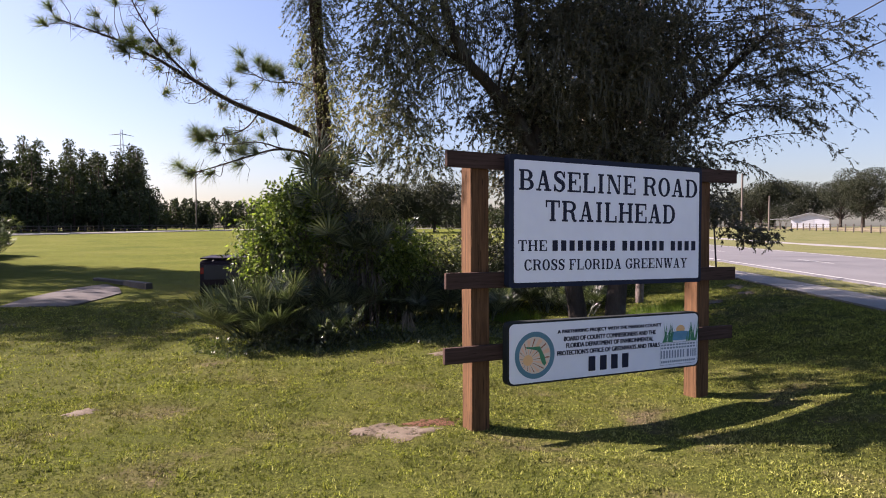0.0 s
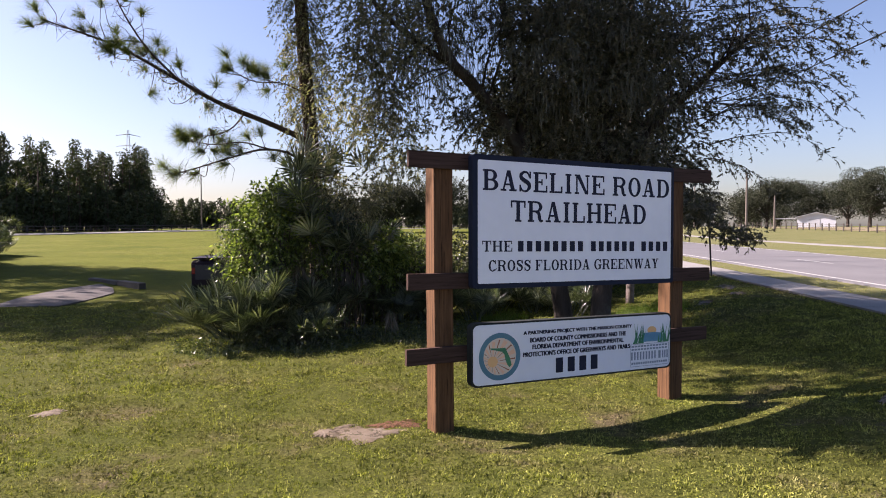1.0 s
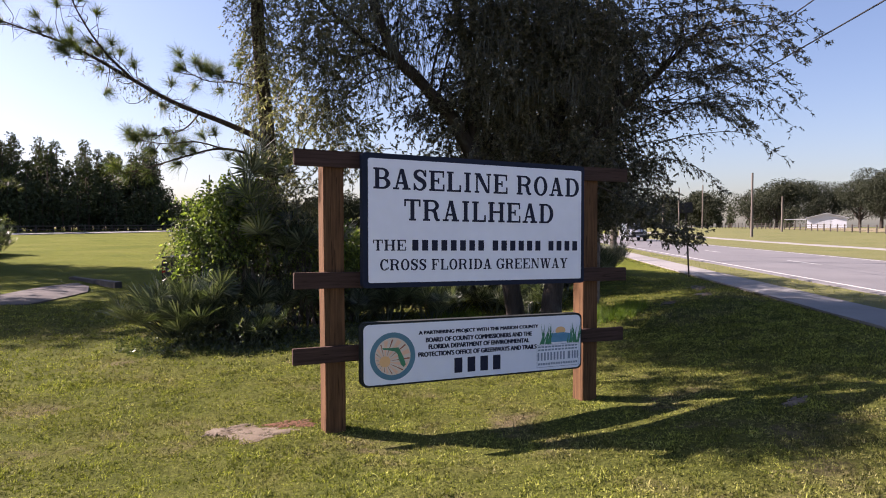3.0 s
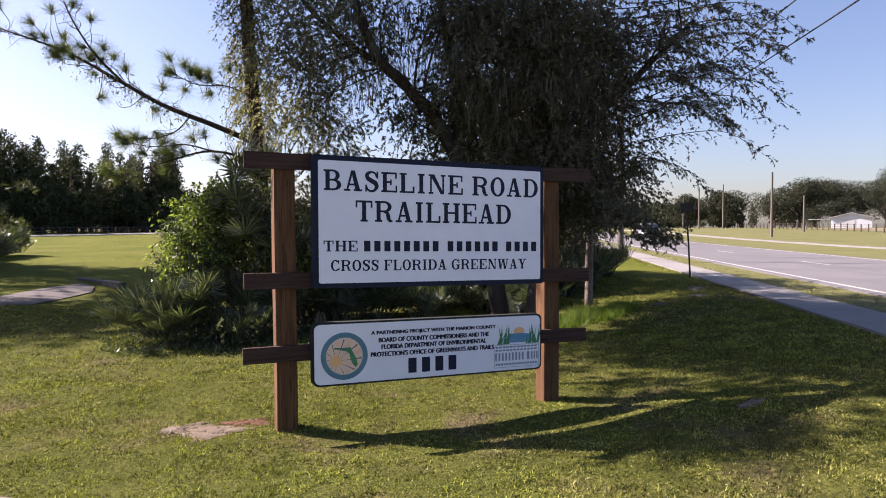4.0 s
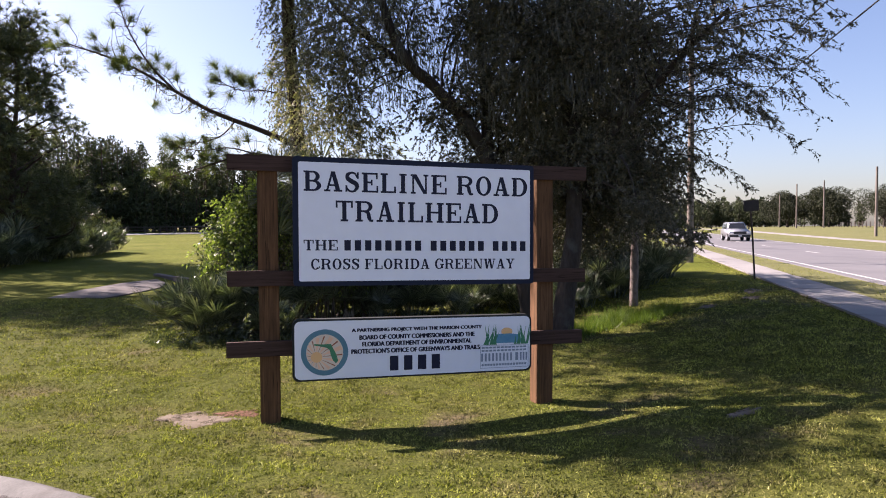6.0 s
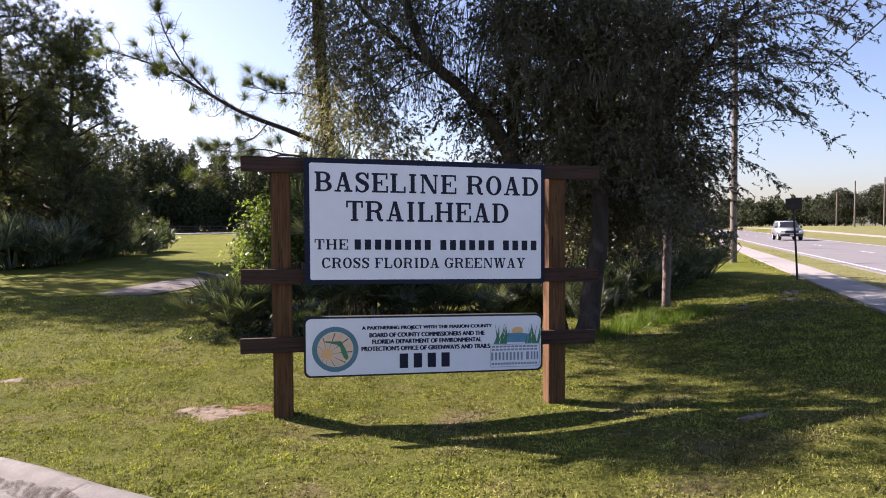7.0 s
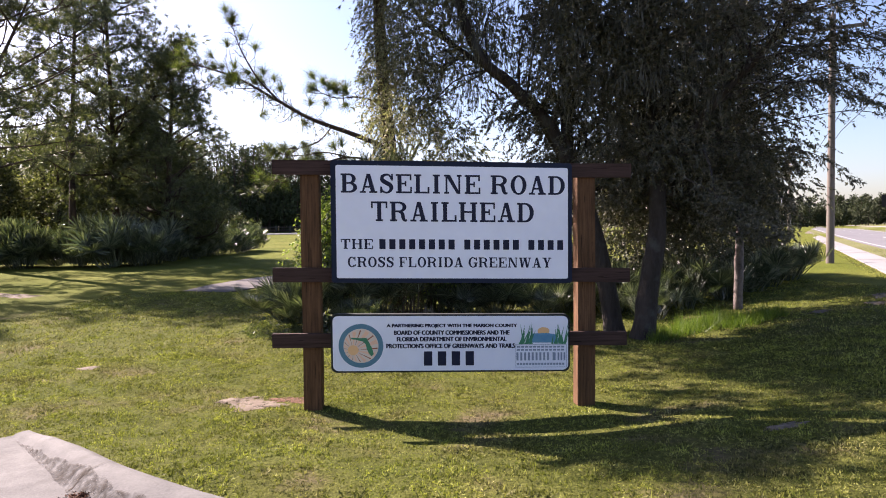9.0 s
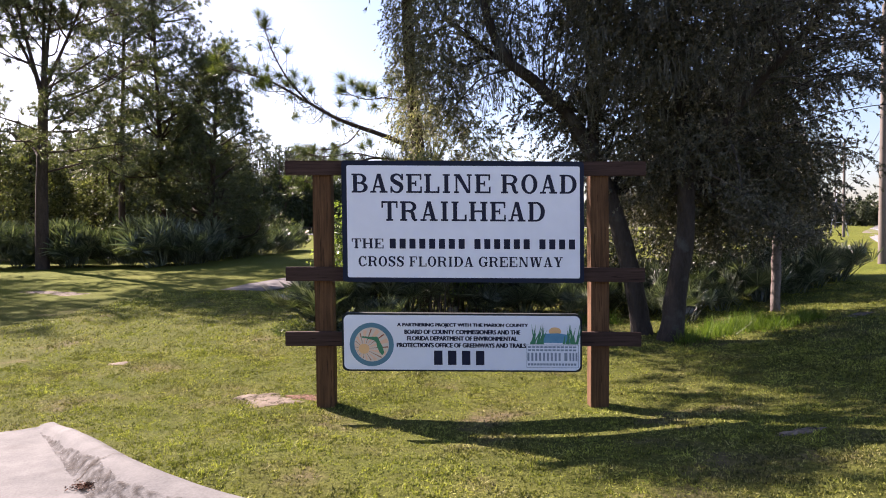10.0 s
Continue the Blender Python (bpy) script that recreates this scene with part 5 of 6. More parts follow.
# x, y, kind, scale, turn, lift
PALMS = [
    (-1.0, 5.30, 6, 1.0, 20, 0.08), (-0.62, 5.75, 2, 1.1, 80, 0.2), (0.02, 4.85, 0, 0.85, 45, 0.0),
    (0.62, 6.55, 5, 1.0, 10, 2.25), (0.15, 6.0, 5, 0.75, 100, 1.7), (0.72, 5.9, 5, 0.8, 240, 1.15), (1.15, 6.1, 5, 0.8, 20, 1.05),
    (-0.5, 6.3, 1, 1.1, 75, 0.8), (0.5, 5.8, 0, 1.15, 250, 0.2), (1.05, 6.6, 1, 1.2, 20, 0.9),
    (1.6, 6.7, 0, 1.2, 60, 0.1), (2.1, 7.0, 2, 1.2, 110, 0.1), (2.2, 6.3, 1, 1.0, 320, 0.0), (2.8, 6.3, 0, 1.3, 215, 0.0), (3.4, 7.2, 2, 1.2, 15, 0.1), (1.2, 7.6, 2, 1.3, 300, 0.2),
    (4.3, 6.7, 0, 1.25, 95, 0.0), (5.2, 6.4, 1, 1.3, 180, 0.0), (5.9, 7.2, 2, 1.2, 270, 0.0), (6.5, 7.6, 0, 1.3, 30, 0.0), (7.4, 8.2, 2, 1.25, 75, 0.0), (8.3, 8.0, 0, 1.3, 150, 0.0),
    (8.6, 9.3, 2, 1.3, 250, 0.0), (9.6, 9.2, 2, 1.3, 330, 0.0), (10.6, 10.2, 2, 1.35, 40, 0.0), (11.6, 11.0, 2, 1.35, 120, 0.0), (12.5, 12.2, 0, 1.5, 210, 0.0), (11.2, 12.4, 2, 1.4, 290, 0.0), (9.6, 11.0, 2, 1.4, 60, 0.0),
    (5.6, 5.6, 1, 1.2, 140, 0.0), (3.6, 5.9, 1, 1.15, 330, 0.0), (6.9, 6.9, 1, 1.2, 200, 0.0), (4.9, 7.8, 2, 1.3, 15, 0.0), (7.0, 9.0, 2, 1.4, 100, 0.0),
]
for k, (px, py, which, sc, turn_by, lift) in enumerate(PALMS):
    m = pose(*at_land(px, py, lift), 0, 0, turn_by) @ Matrix.Scale(sc, 4)
    copy_thing(kinds[which], m)
# the tall row along the wood's edge
rng_row = np.random.default_rng(77)
for k in range(58):
    if k < 30:
        px, py = -18.6 + 9.2 * k / 29 + rng_row.uniform(-0.3, 0.3), 21.6 + rng_row.uniform(-0.3, 0.5) + (1.6 if k % 2 else 0.0)
    else:
        f = (k - 30) / 27
        px, py = -10.0 + 0.6 * f + rng_row.uniform(-0.9, 0.2), 22.5 + 19.5 * f + rng_row.uniform(-0.4, 0.4)
    m = pose(*at_land(px, py + rng_row.uniform(-0.5, 0.5), (0.0, 0.35, 0.15)[k % 3]), rng_row.uniform(-12, 12), rng_row.uniform(-12, 12), rng_row.uniform(0, 360)) @ Matrix.Scale(rng_row.uniform(1.1, 2.0), 4)
    copy_thing(kinds[3 + k % 2], m)
for k in kinds:
    for child in list(k.children):
        bpy.data.objects.remove(child)
    bpy.data.objects.remove(k)


# ---- undergrowth round the pine ----
def leaf_mound(name, label, masses, material, seed, leaf_len, leaf_w, category="shrub", shell=0.55):
    """Shrub of twigs and leaves in rounded masses."""
    rng = np.random.default_rng(seed)
    c0 = np.array(masses[0][0], float)
    t = thing(name, label, category, at_land(c0[0], c0[1]))
    base = np.array(t.location)
    leaf, twigs, wood = Geo(), Geo(), Geo()
    for c, r, n in masses:
        p, out, heart = clumps(n, c, r, rng, shell, 20, 0.15)
        p[:, 2] = np.maximum(p[:, 2], land(p[:, 0], p[:, 1]) + 0.05)
        spray(leaf, twigs, p, out + rng.normal(size=p.shape) * 0.4 + [0, 0, 0.1], rng.uniform(0.12, 0.38, n), 8, leaf_len, leaf_w, 0.5, rng, 0.002, leaf_len < 0.0695)
        for q in in_ellipsoid(6, c, np.array(r) * 0.8, rng):
            foot = np.array([c[0] + rng.normal() * 0.1, c[1] + rng.normal() * 0.1, float(land(c[0], c[1]))])
            wood.put(*tube(spline([foot, (foot + q) / 2 + rng.normal(size=3) * 0.08, q], 7), np.linspace(0.014, 0.004, 7), 5))
    for g in (leaf, twigs, wood):
        g.points = [q - base for q in g.points]
    geo_part("leaves", leaf, material, t)
    tagged(geo_part("twig_tangle", twigs, M_TWIG, t), kind="stuff")
    tagged(geo_part("stem_tangle", wood, M_TWIG, t), kind="stuff")
    return t


VINES = [(-0.01, 6.45, 2.34, 0.20), (0.21, 6.55, 2.32, 0.17), (-0.23, 6.35, 2.14, 0.18), (-0.41, 6.25, 1.86, 0.15), (-0.15, 6.15, 1.92, 0.13), (-0.53, 6.15, 1.50, 0.15), (-0.33, 6.05, 1.58, 0.11), (-0.63, 6.05, 1.14, 0.13), (-0.09, 6.10, 1.62, 0.10), (0.37, 6.30, 2.12, 0.14), (0.64, 6.20, 1.35, 0.12)]
leaf_mound("vine_thicket", "yellow-green vines smothering a tall shrub", [((x, y, z), (r * 1.1, r, r * 1.3), int(9000 * r * r)) for x, y, z, r in VINES], M_VINE, 81, 0.070, 0.036, shell=0.3)
leaf_mound("vine_thicket", "grey-green vine draped over the thicket beside the pine", [((1.05, 6.0, 2.2), (0.42, 0.35, 0.45), 420), ((0.95, 6.1, 1.5), (0.3, 0.3, 0.4), 150)], M_WISPLEAF, 86, 0.068, 0.027, shell=0.3)
leaf_mound("shrub", "dark evergreen thicket under the pine", [((0.35, 6.7, 1.1), (0.55, 0.3, 0.85), 480), ((-0.35, 6.6, 1.4), (0.35, 0.25, 0.75), 700), ((1.1, 6.5, 1.65), (0.35, 0.4, 0.40), 220), ((-0.2, 6.4, 1.1), (0.45, 0.4, 0.6), 450), ((0.0, 5.2, 0.22), (0.9, 0.5, 0.2), 520)], M_SHRUB, 82, 0.065, 0.028)
leaf_mound("shrub", "dense dark bushes behind the sign", [((2.0, 7.0, 0.9), (0.7, 0.5, 0.7), 800), ((2.9, 7.1, 0.9), (0.8, 0.5, 0.7), 800), ((1.3, 7.0, 0.6), (0.6, 0.4, 0.6), 500)], M_SHRUB, 83, 0.07, 0.032)
leaf_mound("shrub", "sunlit leafy bush behind the sign", [((1.50, 6.35, 1.20), (0.42, 0.3, 0.34), 560), ((1.95, 6.45, 1.42), (0.3, 0.25, 0.28), 340), ((2.55, 7.5, 1.25), (0.5, 0.4, 0.3), 260)], M_VINE, 84, 0.075, 0.036)
leaf_mound("shrub", "undergrowth beneath the oak, leaves darkened for its shade", [((4.2, 7.6, 0.8), (0.9, 0.6, 0.8), 1000), ((5.6, 8.0, 0.9), (1.0, 0.6, 0.9), 1100), ((6.9, 8.4, 1.0), (0.9, 0.6, 1.0), 1000), ((8.3, 9.2, 1.0), (1.0, 0.6, 1.0), 1000), ((9.6, 10.2, 0.8), (0.9, 0.6, 0.8), 800), ((10.9, 11.6, 0.9), (0.9, 0.6, 0.8), 800), ((11.9, 12.9, 0.9), (0.8, 0.6, 0.7), 600)], M_SHADESHRUB, 85, 0.07, 0.032)


def dead_skirt(x, y, z, seed, size=0.5):
    """A bunch of limp grey-brown dead fronds hanging from a palm."""
    rng = np.random.default_rng(seed)
    t = thing("dead_frond", "limp grey-brown dead palm frond hanging in the thicket", "palm frond", (x, y, z), "dead fronds")
    g = Geo()
    n = 46
    a = rng.uniform(0, 2 * np.pi, n)
    base = np.stack([np.cos(a) * 0.05, np.sin(a) * 0.05, rng.uniform(-0.05, 0.05, n)], 1)
    g.put(*leaf_quads(base, np.stack([np.cos(a) * 0.25, np.sin(a) * 0.25, -np.ones(n)], 1) + rng.normal(size=(n, 3)) * 0.1, size * rng.uniform(0.5, 1.1, n), 0.018, rng))
    geo_part("frond_blade", g, M_DEADFROND, t)


for k, (x, y, z, size) in enumerate(((0.12, 5.75, 1.15, 0.55), (0.28, 5.8, 1.0, 0.5), (0.95, 5.9, 1.05, 0.5), (1.2, 5.8, 1.0, 0.5), (1.35, 4.75, 0.42, 0.35), (-0.15, 5.95, 1.75, 0.35), (0.05, 5.9, 1.85, 0.3))):
    dead_skirt(x, y, z, 500 + k, size)


def ground_scatter(name, label, category, region, n, material, seed, length, width, lean, keep=None, per=1):
    """Loose small leaves or blades standing on the ground, one object."""
    rng = np.random.default_rng(seed)
    x0, x1, y0, y1 = region
    x, y = rng.uniform(x0, x1, n), rng.uniform(y0, y1, n)
    if keep is not None:
        ok = keep(x, y, rng)
        x, y = x[ok], y[ok]
    x, y = np.repeat(x, per), np.repeat(y, per)
    m = len(x)
    x, y = x + rng.normal(size=m) * 0.012, y + rng.normal(size=m) * 0.012
    a = rng.uniform(0, 2 * np.pi, m)
    tilt = lean * np.abs(rng.normal(size=m)) + 0.05
    way = np.stack([np.cos(a) * np.sin(tilt), np.sin(a) * np.sin(tilt), np.cos(tilt)], 1)
    base = np.stack([x, y, land(x, y) - 0.004], 1)
    # taller and shorter clumps
    length = length * (0.95 + 0.45 * np.sin(7.3 * x + 2.0 * np.sin(5.1 * y)) * np.sin(6.1 * y + 1.7 * np.sin(4.3 * x)) + 0.35 * np.sin(23.0 * x + 3.0 * np.sin(17.0 * y)) * np.sin(21.0 * y + 2.5 * np.sin(19.0 * x)))
    geo = Geo()
    geo.put(*leaf_quads(base, way, length * rng.uniform(0.45, 1.3, m), width * rng.uniform(0.7, 1.3, m), rng, 0.25, True))
    return tagged(new(name, geo.mesh(name, material)), label, category, kind="stuff")


def off_spots(x, y):
    ok = np.ones(len(x), bool)
    for sx, sy, ra, rb, turn_by in SPOTS + [(-0.28, 0.42, 0.2, 0.1, -20)]:
        c, s = math.cos(radians(turn_by)), math.sin(radians(turn_by))
        u, v = (x - sx) * c + (y - sy) * s, -(x - sx) * s + (y - sy) * c
        ok &= (u / ra) ** 2 + (v / rb) ** 2 > 0.25 + 0.55 * np.abs(np.sin(9 * x + 4 * np.sin(11 * y)))
    # off the drive and the pavement
    for k in range(len(DRIVE_EDGE) - 1):
        a, b = DRIVE_EDGE[k], DRIVE_EDGE[k + 1]
        t = (b - a) / np.linalg.norm(b - a)
        near = ((x - a[0]) * t[0] + (y - a[1]) * t[1] > -0.02) & ((x - a[0]) * t[0] + (y - a[1]) * t[1] < np.linalg.norm(b - a) + 0.02)
        ok &= ~(near & ((x - a[0]) * t[1] - (y - a[1]) * t[0] > -0.01))
    ok &= ~((x < -2.34) & (y < -0.56 + 0.84 * (x + 2.36)))
    s = x * RN[0] + y * RN[1] - slant(x * RU[0] + y * RU[1])
    return ok & (s < 6.88)


def lawn(x, y, rng):
    thin = 0.5 + 0.5 * np.sin(2.3 * x + 1.1 * np.sin(1.7 * y)) * np.sin(1.9 * y + 0.8 * np.sin(2.9 * x))
    return off_spots(x, y) & (rng.random(len(x)) < 0.66 + 0.34 * thin)


ground_scatter("grass", "short mown grass, green with straw-coloured blades", "grass", (-4.6, 5.6, -3.4, 3.0), 92000, M_GRASS, 91, 0.035, 0.0108, 1.7, lawn, 7)
ground_scatter("grass", "short mown grass, green with straw-coloured blades", "grass", (-7, 12, 2.6, 12), 70000, M_GRASS, 92, 0.050, 0.015, 1.2, lawn, 4)
ground_scatter("grass", "shaded mown grass beside the sign", "grass", (5.4, 11.5, -3.2, 2.8), 42000, M_GRASS, 97, 0.05, 0.015, 1.2, lawn, 4)
ground_scatter("clover", "small broad-leaved weeds among the grass", "weeds", (-4.6, 6.5, -3.2, 5.0), 42000, M_GRASS, 96, 0.024, 0.020, 1.6, lambda x, y, rng: lawn(x, y, rng) & (np.sin(3.1 * x + 2.2 * np.sin(2.3 * y)) * np.sin(2.7 * y + 1.9 * np.sin(3.3 * x)) + 0.5 * rng.random(len(x)) > 0.25), 4)
ground_scatter("tall_grass", "tuft of long bright green grass under the oak", "grass", (4.7, 7.7, 2.6, 5.6), 5200, M_TALLGRASS, 93, 0.30, 0.009, 0.35, lambda x, y, rng: np.abs(y - 3.75 - 0.38 * (x - 4.9)) < 0.75 * np.sqrt(rng.random(len(x))) * (0.75 + 0.25 * np.sin(3.1 * x)), 4)
ground_scatter("tall_grass", "tuft of long bright green grass behind the sign", "grass", (3.6, 4.4, 5.2, 6.0), 260, M_TALLGRASS, 94, 0.20, 0.012, 0.4, None, 4)
def along_walk(lo, hi):
    def keep(x, y, rng):
        s = x * RN[0] + y * RN[1] - slant(x * RU[0] + y * RU[1])
        return (s > lo - 0.05 * np.sin(5 * x + 3 * y) ** 2) & (s < hi + 0.07 * np.sin(7 * x - 2 * y) ** 2)
    return keep


ground_scatter("grass", "shaggy dry grass along the pavement's edge", "grass", (2, 28, -10, 34), 60000, M_GRASS, 98, 0.075, 0.016, 0.8, along_walk(8.0, 9.3), 4)
ground_scatter("grass", "shaggy dry grass along the pavement's edge", "grass", (2, 28, -10, 34), 60000, M_GRASS, 99, 0.08, 0.016, 0.8, along_walk(6.55, 6.94), 4)
ground_scatter("leaf_litter", "low weeds and fallen leaves under the thicket", "undergrowth", (-1.9, 3.2, 3.6, 6.2), 5200, M_SHRUB, 95, 0.07, 0.035, 0.9, lambda x, y, rng: y > 3.75 + 0.6 * np.abs(np.sin(x * 2.1)) + 0.35 * np.clip(-x, 0, 3), 3)


# ---- poles, wires, road sign ----
def pole_with_arm(x, y, tall, label, arm=True, r=0.14, group="utility poles"):
    t = thing("utility_pole", label, "utility pole", at_land(x, y), group)
    g = Geo()
    g.put(*tube([(0, 0, -0.5), (0, 0, tall * 0.5), (0, 0, tall)], [r, r * 0.85, r * 0.7], 12))
    g.put([(r * 0.7 * math.cos(a), r * 0.7 * math.sin(a), tall) for a in np.linspace(0, 2 * np.pi, 12, endpoint=False)], np.arange(12)[None])
    geo_part("pole", g, M_POLE, t, "", True)
    if arm:
        bm = box(-1.1, 1.1, -0.05, 0.05, tall - 0.55, tall - 0.43, 0.01)
        ob = part("crossarm", bm, M_POLE, t)
        ob.rotation_euler.z = math.atan2(RN[1], RN[0])
        for k in (-1.0, 0.0, 1.0):
            b = bmesh.new()
            bmesh.ops.create_cone(b, cap_ends=True, segments=10, radius1=0.05, radius2=0.03, depth=0.16)
            for v in b.verts:
                v.co += Vector((RN[0] * k, RN[1] * k, tall - 0.35 + (0.45 if k == 0 else 0)))
            part("insulator", b, M_STEEL, t)
    return t


POLE = np.array([16.7, 16.4])
TALL = 9.05
for k, off in enumerate((-46.0, 0.0, 46.0, 92.0)):
    pole_with_arm(POLE[0] + RU[0] * off, POLE[1] + RU[1] * off, TALL, "tall weathered wooden utility pole beside the road")


def wire(a, b, sag, r=0.012):
    t = np.linspace(0, 1, 24)
    p = np.asarray(a) * (1 - t)[:, None] + np.asarray(b) * t[:, None]
    p[:, 2] -= sag * 4 * t * (1 - t)
    g = Geo()
    g.put(*tube(p, np.full(24, r), 5))
    tagged(new("power_line", g.mesh("power_line", M_WIRE)), "black overhead power line strung between poles", "cable", "power lines")


for k, (side, dz, sag) in enumerate(((0.0, 0.12, 0.5), (0.25, -3.62, 0.25), (0.30, -4.22, 0.28))):
    for off in (-46.0, 0.0, 46.0):
        ends = []
        for o in (off, off + 46.0):
            x, y = POLE + RU * o + RN * side
            ends.append((x, y, float(land(*(POLE + RU * o))) + TALL + dz))
        wire(*ends, sag, 0.012)


def road_sign():
    t = thing("road_sign", "small road sign on a dark leaning steel post", "road sign", at_land(12.85, 8.46))
    g = Geo()
    g.put(*tube([(0, 0, -0.2), (-0.07, 0.02, 1.0), (-0.16, 0.04, 2.15)], [0.032, 0.032, 0.032], 4))
    geo_part("post", g, M_STEEL, t)
    panel = part("panel", box(-0.19, 0.19, -0.008, 0.008, -0.15, 0.15, 0.006), M_STEEL, t, "dark grey back of the sign panel")
    panel.location, panel.rotation_euler = (-0.155, 0.0, 2.0), (0.0, radians(-4), radians(-30))


road_sign()


# ---- across the road ----
def post_fence():
    us = np.arange(-20, 150, 2.0)
    for k, u in enumerate(us):
        p = RN * 50.0 + RU * u
        f = thing("fence_bay", "weathered post and wire field fence", "fence", at_land(*p), "field fence")
        part("post", box(-0.07, 0.07, -0.07, 0.07, -0.3, 1.15, 0.01, 1), M_FENCE, f)
        q = RN * 50.0 + RU * (u + 2.0)
        d = np.array([q[0] - p[0], q[1] - p[1], float(land(*q)) - float(land(*p))])
        for z in (0.35, 0.68, 1.0):
            g = Geo()
            g.put(*tube([(0, 0, z), tuple(d + [0, 0, z])], [0.022, 0.022], 4))
            geo_part("rail", g, M_FENCE, f)


post_fence()
M_DRYFIELD = surface("dry_pasture", (0.135, 0.115, 0.062), (0.20, 0.17, 0.10), 0.05, 1.0, fine=3, relief=0.3)
strip("pasture", 51, 95, -10, 260, 0.06, M_DRYFIELD, "pale dry pasture beyond the field fence", "field", 12, 4.0)


def far_pole(x, y, tall):
    pole_with_arm(x, y, tall, "distant slim utility pole in the fields", False, 0.16, "distant poles")


for px, py, tall in ((66.0, 50.2, 7.8), (100.9, 90.6, 8.8), (97.8, 93.8, 8.4), (109.4, 110.3, 7.2), (86.3, 61.6, 5.4), (13.0, 152.0, 12.5)):
    far_pole(px, py, tall)


def build_barn():
    b = thing("barn", "white metal barn with a low gabled roof and open lean-to", "building", (133.3, 86.6, 1.55), turn=-57.0)
    b.scale = (0.72, 0.72, 0.74)
    M_BARN = surface("white_metal_siding", (0.46, 0.49, 0.54), (0.56, 0.59, 0.64), 0.6, 0.5, fine=4)
    M_ROOF = surface("pale_metal_roof", (0.38, 0.40, 0.43), (0.48, 0.50, 0.53), 0.6, 0.45, fine=4)
    part("wall", plate([(-5, -0.5), (5, -0.5), (5, 3.0), (0, 4.3), (-5, 3.0)], -6, 6), M_BARN, b)
    for s in (-1, 1):
        bm = bmesh.new()
        vs = [(0, 4.45), (s * 5.6, 2.98), (s * 5.6, 2.86), (0, 4.33)]
        rows = [[bm.verts.new((x, y, z)) for x, z in vs] for y in (-6.6, 6.6)]
        for k in range(4):
            bm.faces.new((rows[0][k], rows[0][(k + 1) % 4], rows[1][(k + 1) % 4], rows[1][k]))
        bm.faces.new(rows[0][::-1]), bm.faces.new(rows[1])
        part("roof", bm, M_ROOF, b)
    part("lean_to_roof", box(-11, -5.2, -5.5, 5.5, 2.55, 2.68), M_ROOF, b)
    for x in (-10.7, -8):
        part("lean_to_post", box(x - 0.1, x + 0.1, -5.3, -5.1, -0.5, 2.56), M_FENCE, b)
    part("door", box(-2.0, 1.0, -6.06, -6.0, -0.4, 2.4), M_ROOF, b, "pale sliding door")


build_barn()


# ---- trees farther off ----
def leaf_tree(name, label, x, y, tall, half, seed, cards, size, material=None, group=""):
    """A broad tree: trunk, limbs and many small leaf clumps in uneven masses."""
    rng = np.random.default_rng(seed)
    t = thing(name, label, "tree", at_land(x, y), group)
    wood, leaf = Geo(), Geo()
    wood.put(*tube(spline([(0, 0, -0.4), (0.1, 0, tall * 0.25), (0, 0.1, tall * 0.7)], 10), np.linspace(tall * 0.035, tall * 0.012, 10), 8))
    for k in range(30):
        z = tall * rng.uniform(0.30, 0.88)
        a, r = rng.uniform(0, 6.28), half * rng.uniform(0.15, 0.85) * math.sqrt(max(0.05, 1 - ((z / tall - 0.45) / 0.5) ** 2))
        c = np.array([math.cos(a) * r, math.sin(a) * r, z])
        wood.put(*tube(spline([(0, 0, z * 0.45), c * [0.5, 0.5, 0.85], c], 7), np.linspace(tall * 0.012, 0.03, 7), 5))
        rad = half * rng.uniform(0.25, 0.42)
        n = cards // 30
        p = in_ellipsoid(n, c, (rad, rad, rad * 0.75), rng, 0.6)
        leaf.put(*leaf_quads(p, rng.normal(size=p.shape) + [0, 0, -0.4], size * rng.uniform(0.6, 1.4, n), size * 0.7, rng, 0.0, True))
    geo_part("trunk", wood, M_OAKBARK, t, "", True)
    geo_part("crown", leaf, material or M_FARLEAF, t)


FIELD_OAKS = (  # x, y, height, half width, leaf clusters
    (116.5, 104.2, 8.4, 6.5, 22000), (117.0, 116.0, 8.0, 6.0, 16000), (131.0, 97.2, 11.0, 8.5, 30000), (146.8, 98.4, 11.0, 8.0, 26000), (140.2, 79.4, 12.6, 8.5, 34000), (129.1, 62.0, 12.8, 9.0, 34000),
    (172, 104, 13, 10, 14000), (160, 128, 11, 10, 14000), (112, 36, 13, 11, 26000), (38, 98, 8.5, 6.5, 20000), (46, 96, 9.5, 7.5, 20000), (31, 104, 6.5, 5.5, 14000),
)
for k, (x, y, tall, half, cards) in enumerate(FIELD_OAKS):
    leaf_tree("oak_tree", "broad dark oak in the field beyond the road", x, y, tall, half, 200 + k, cards, 0.26, M_FIELDOAK, group="field oaks")


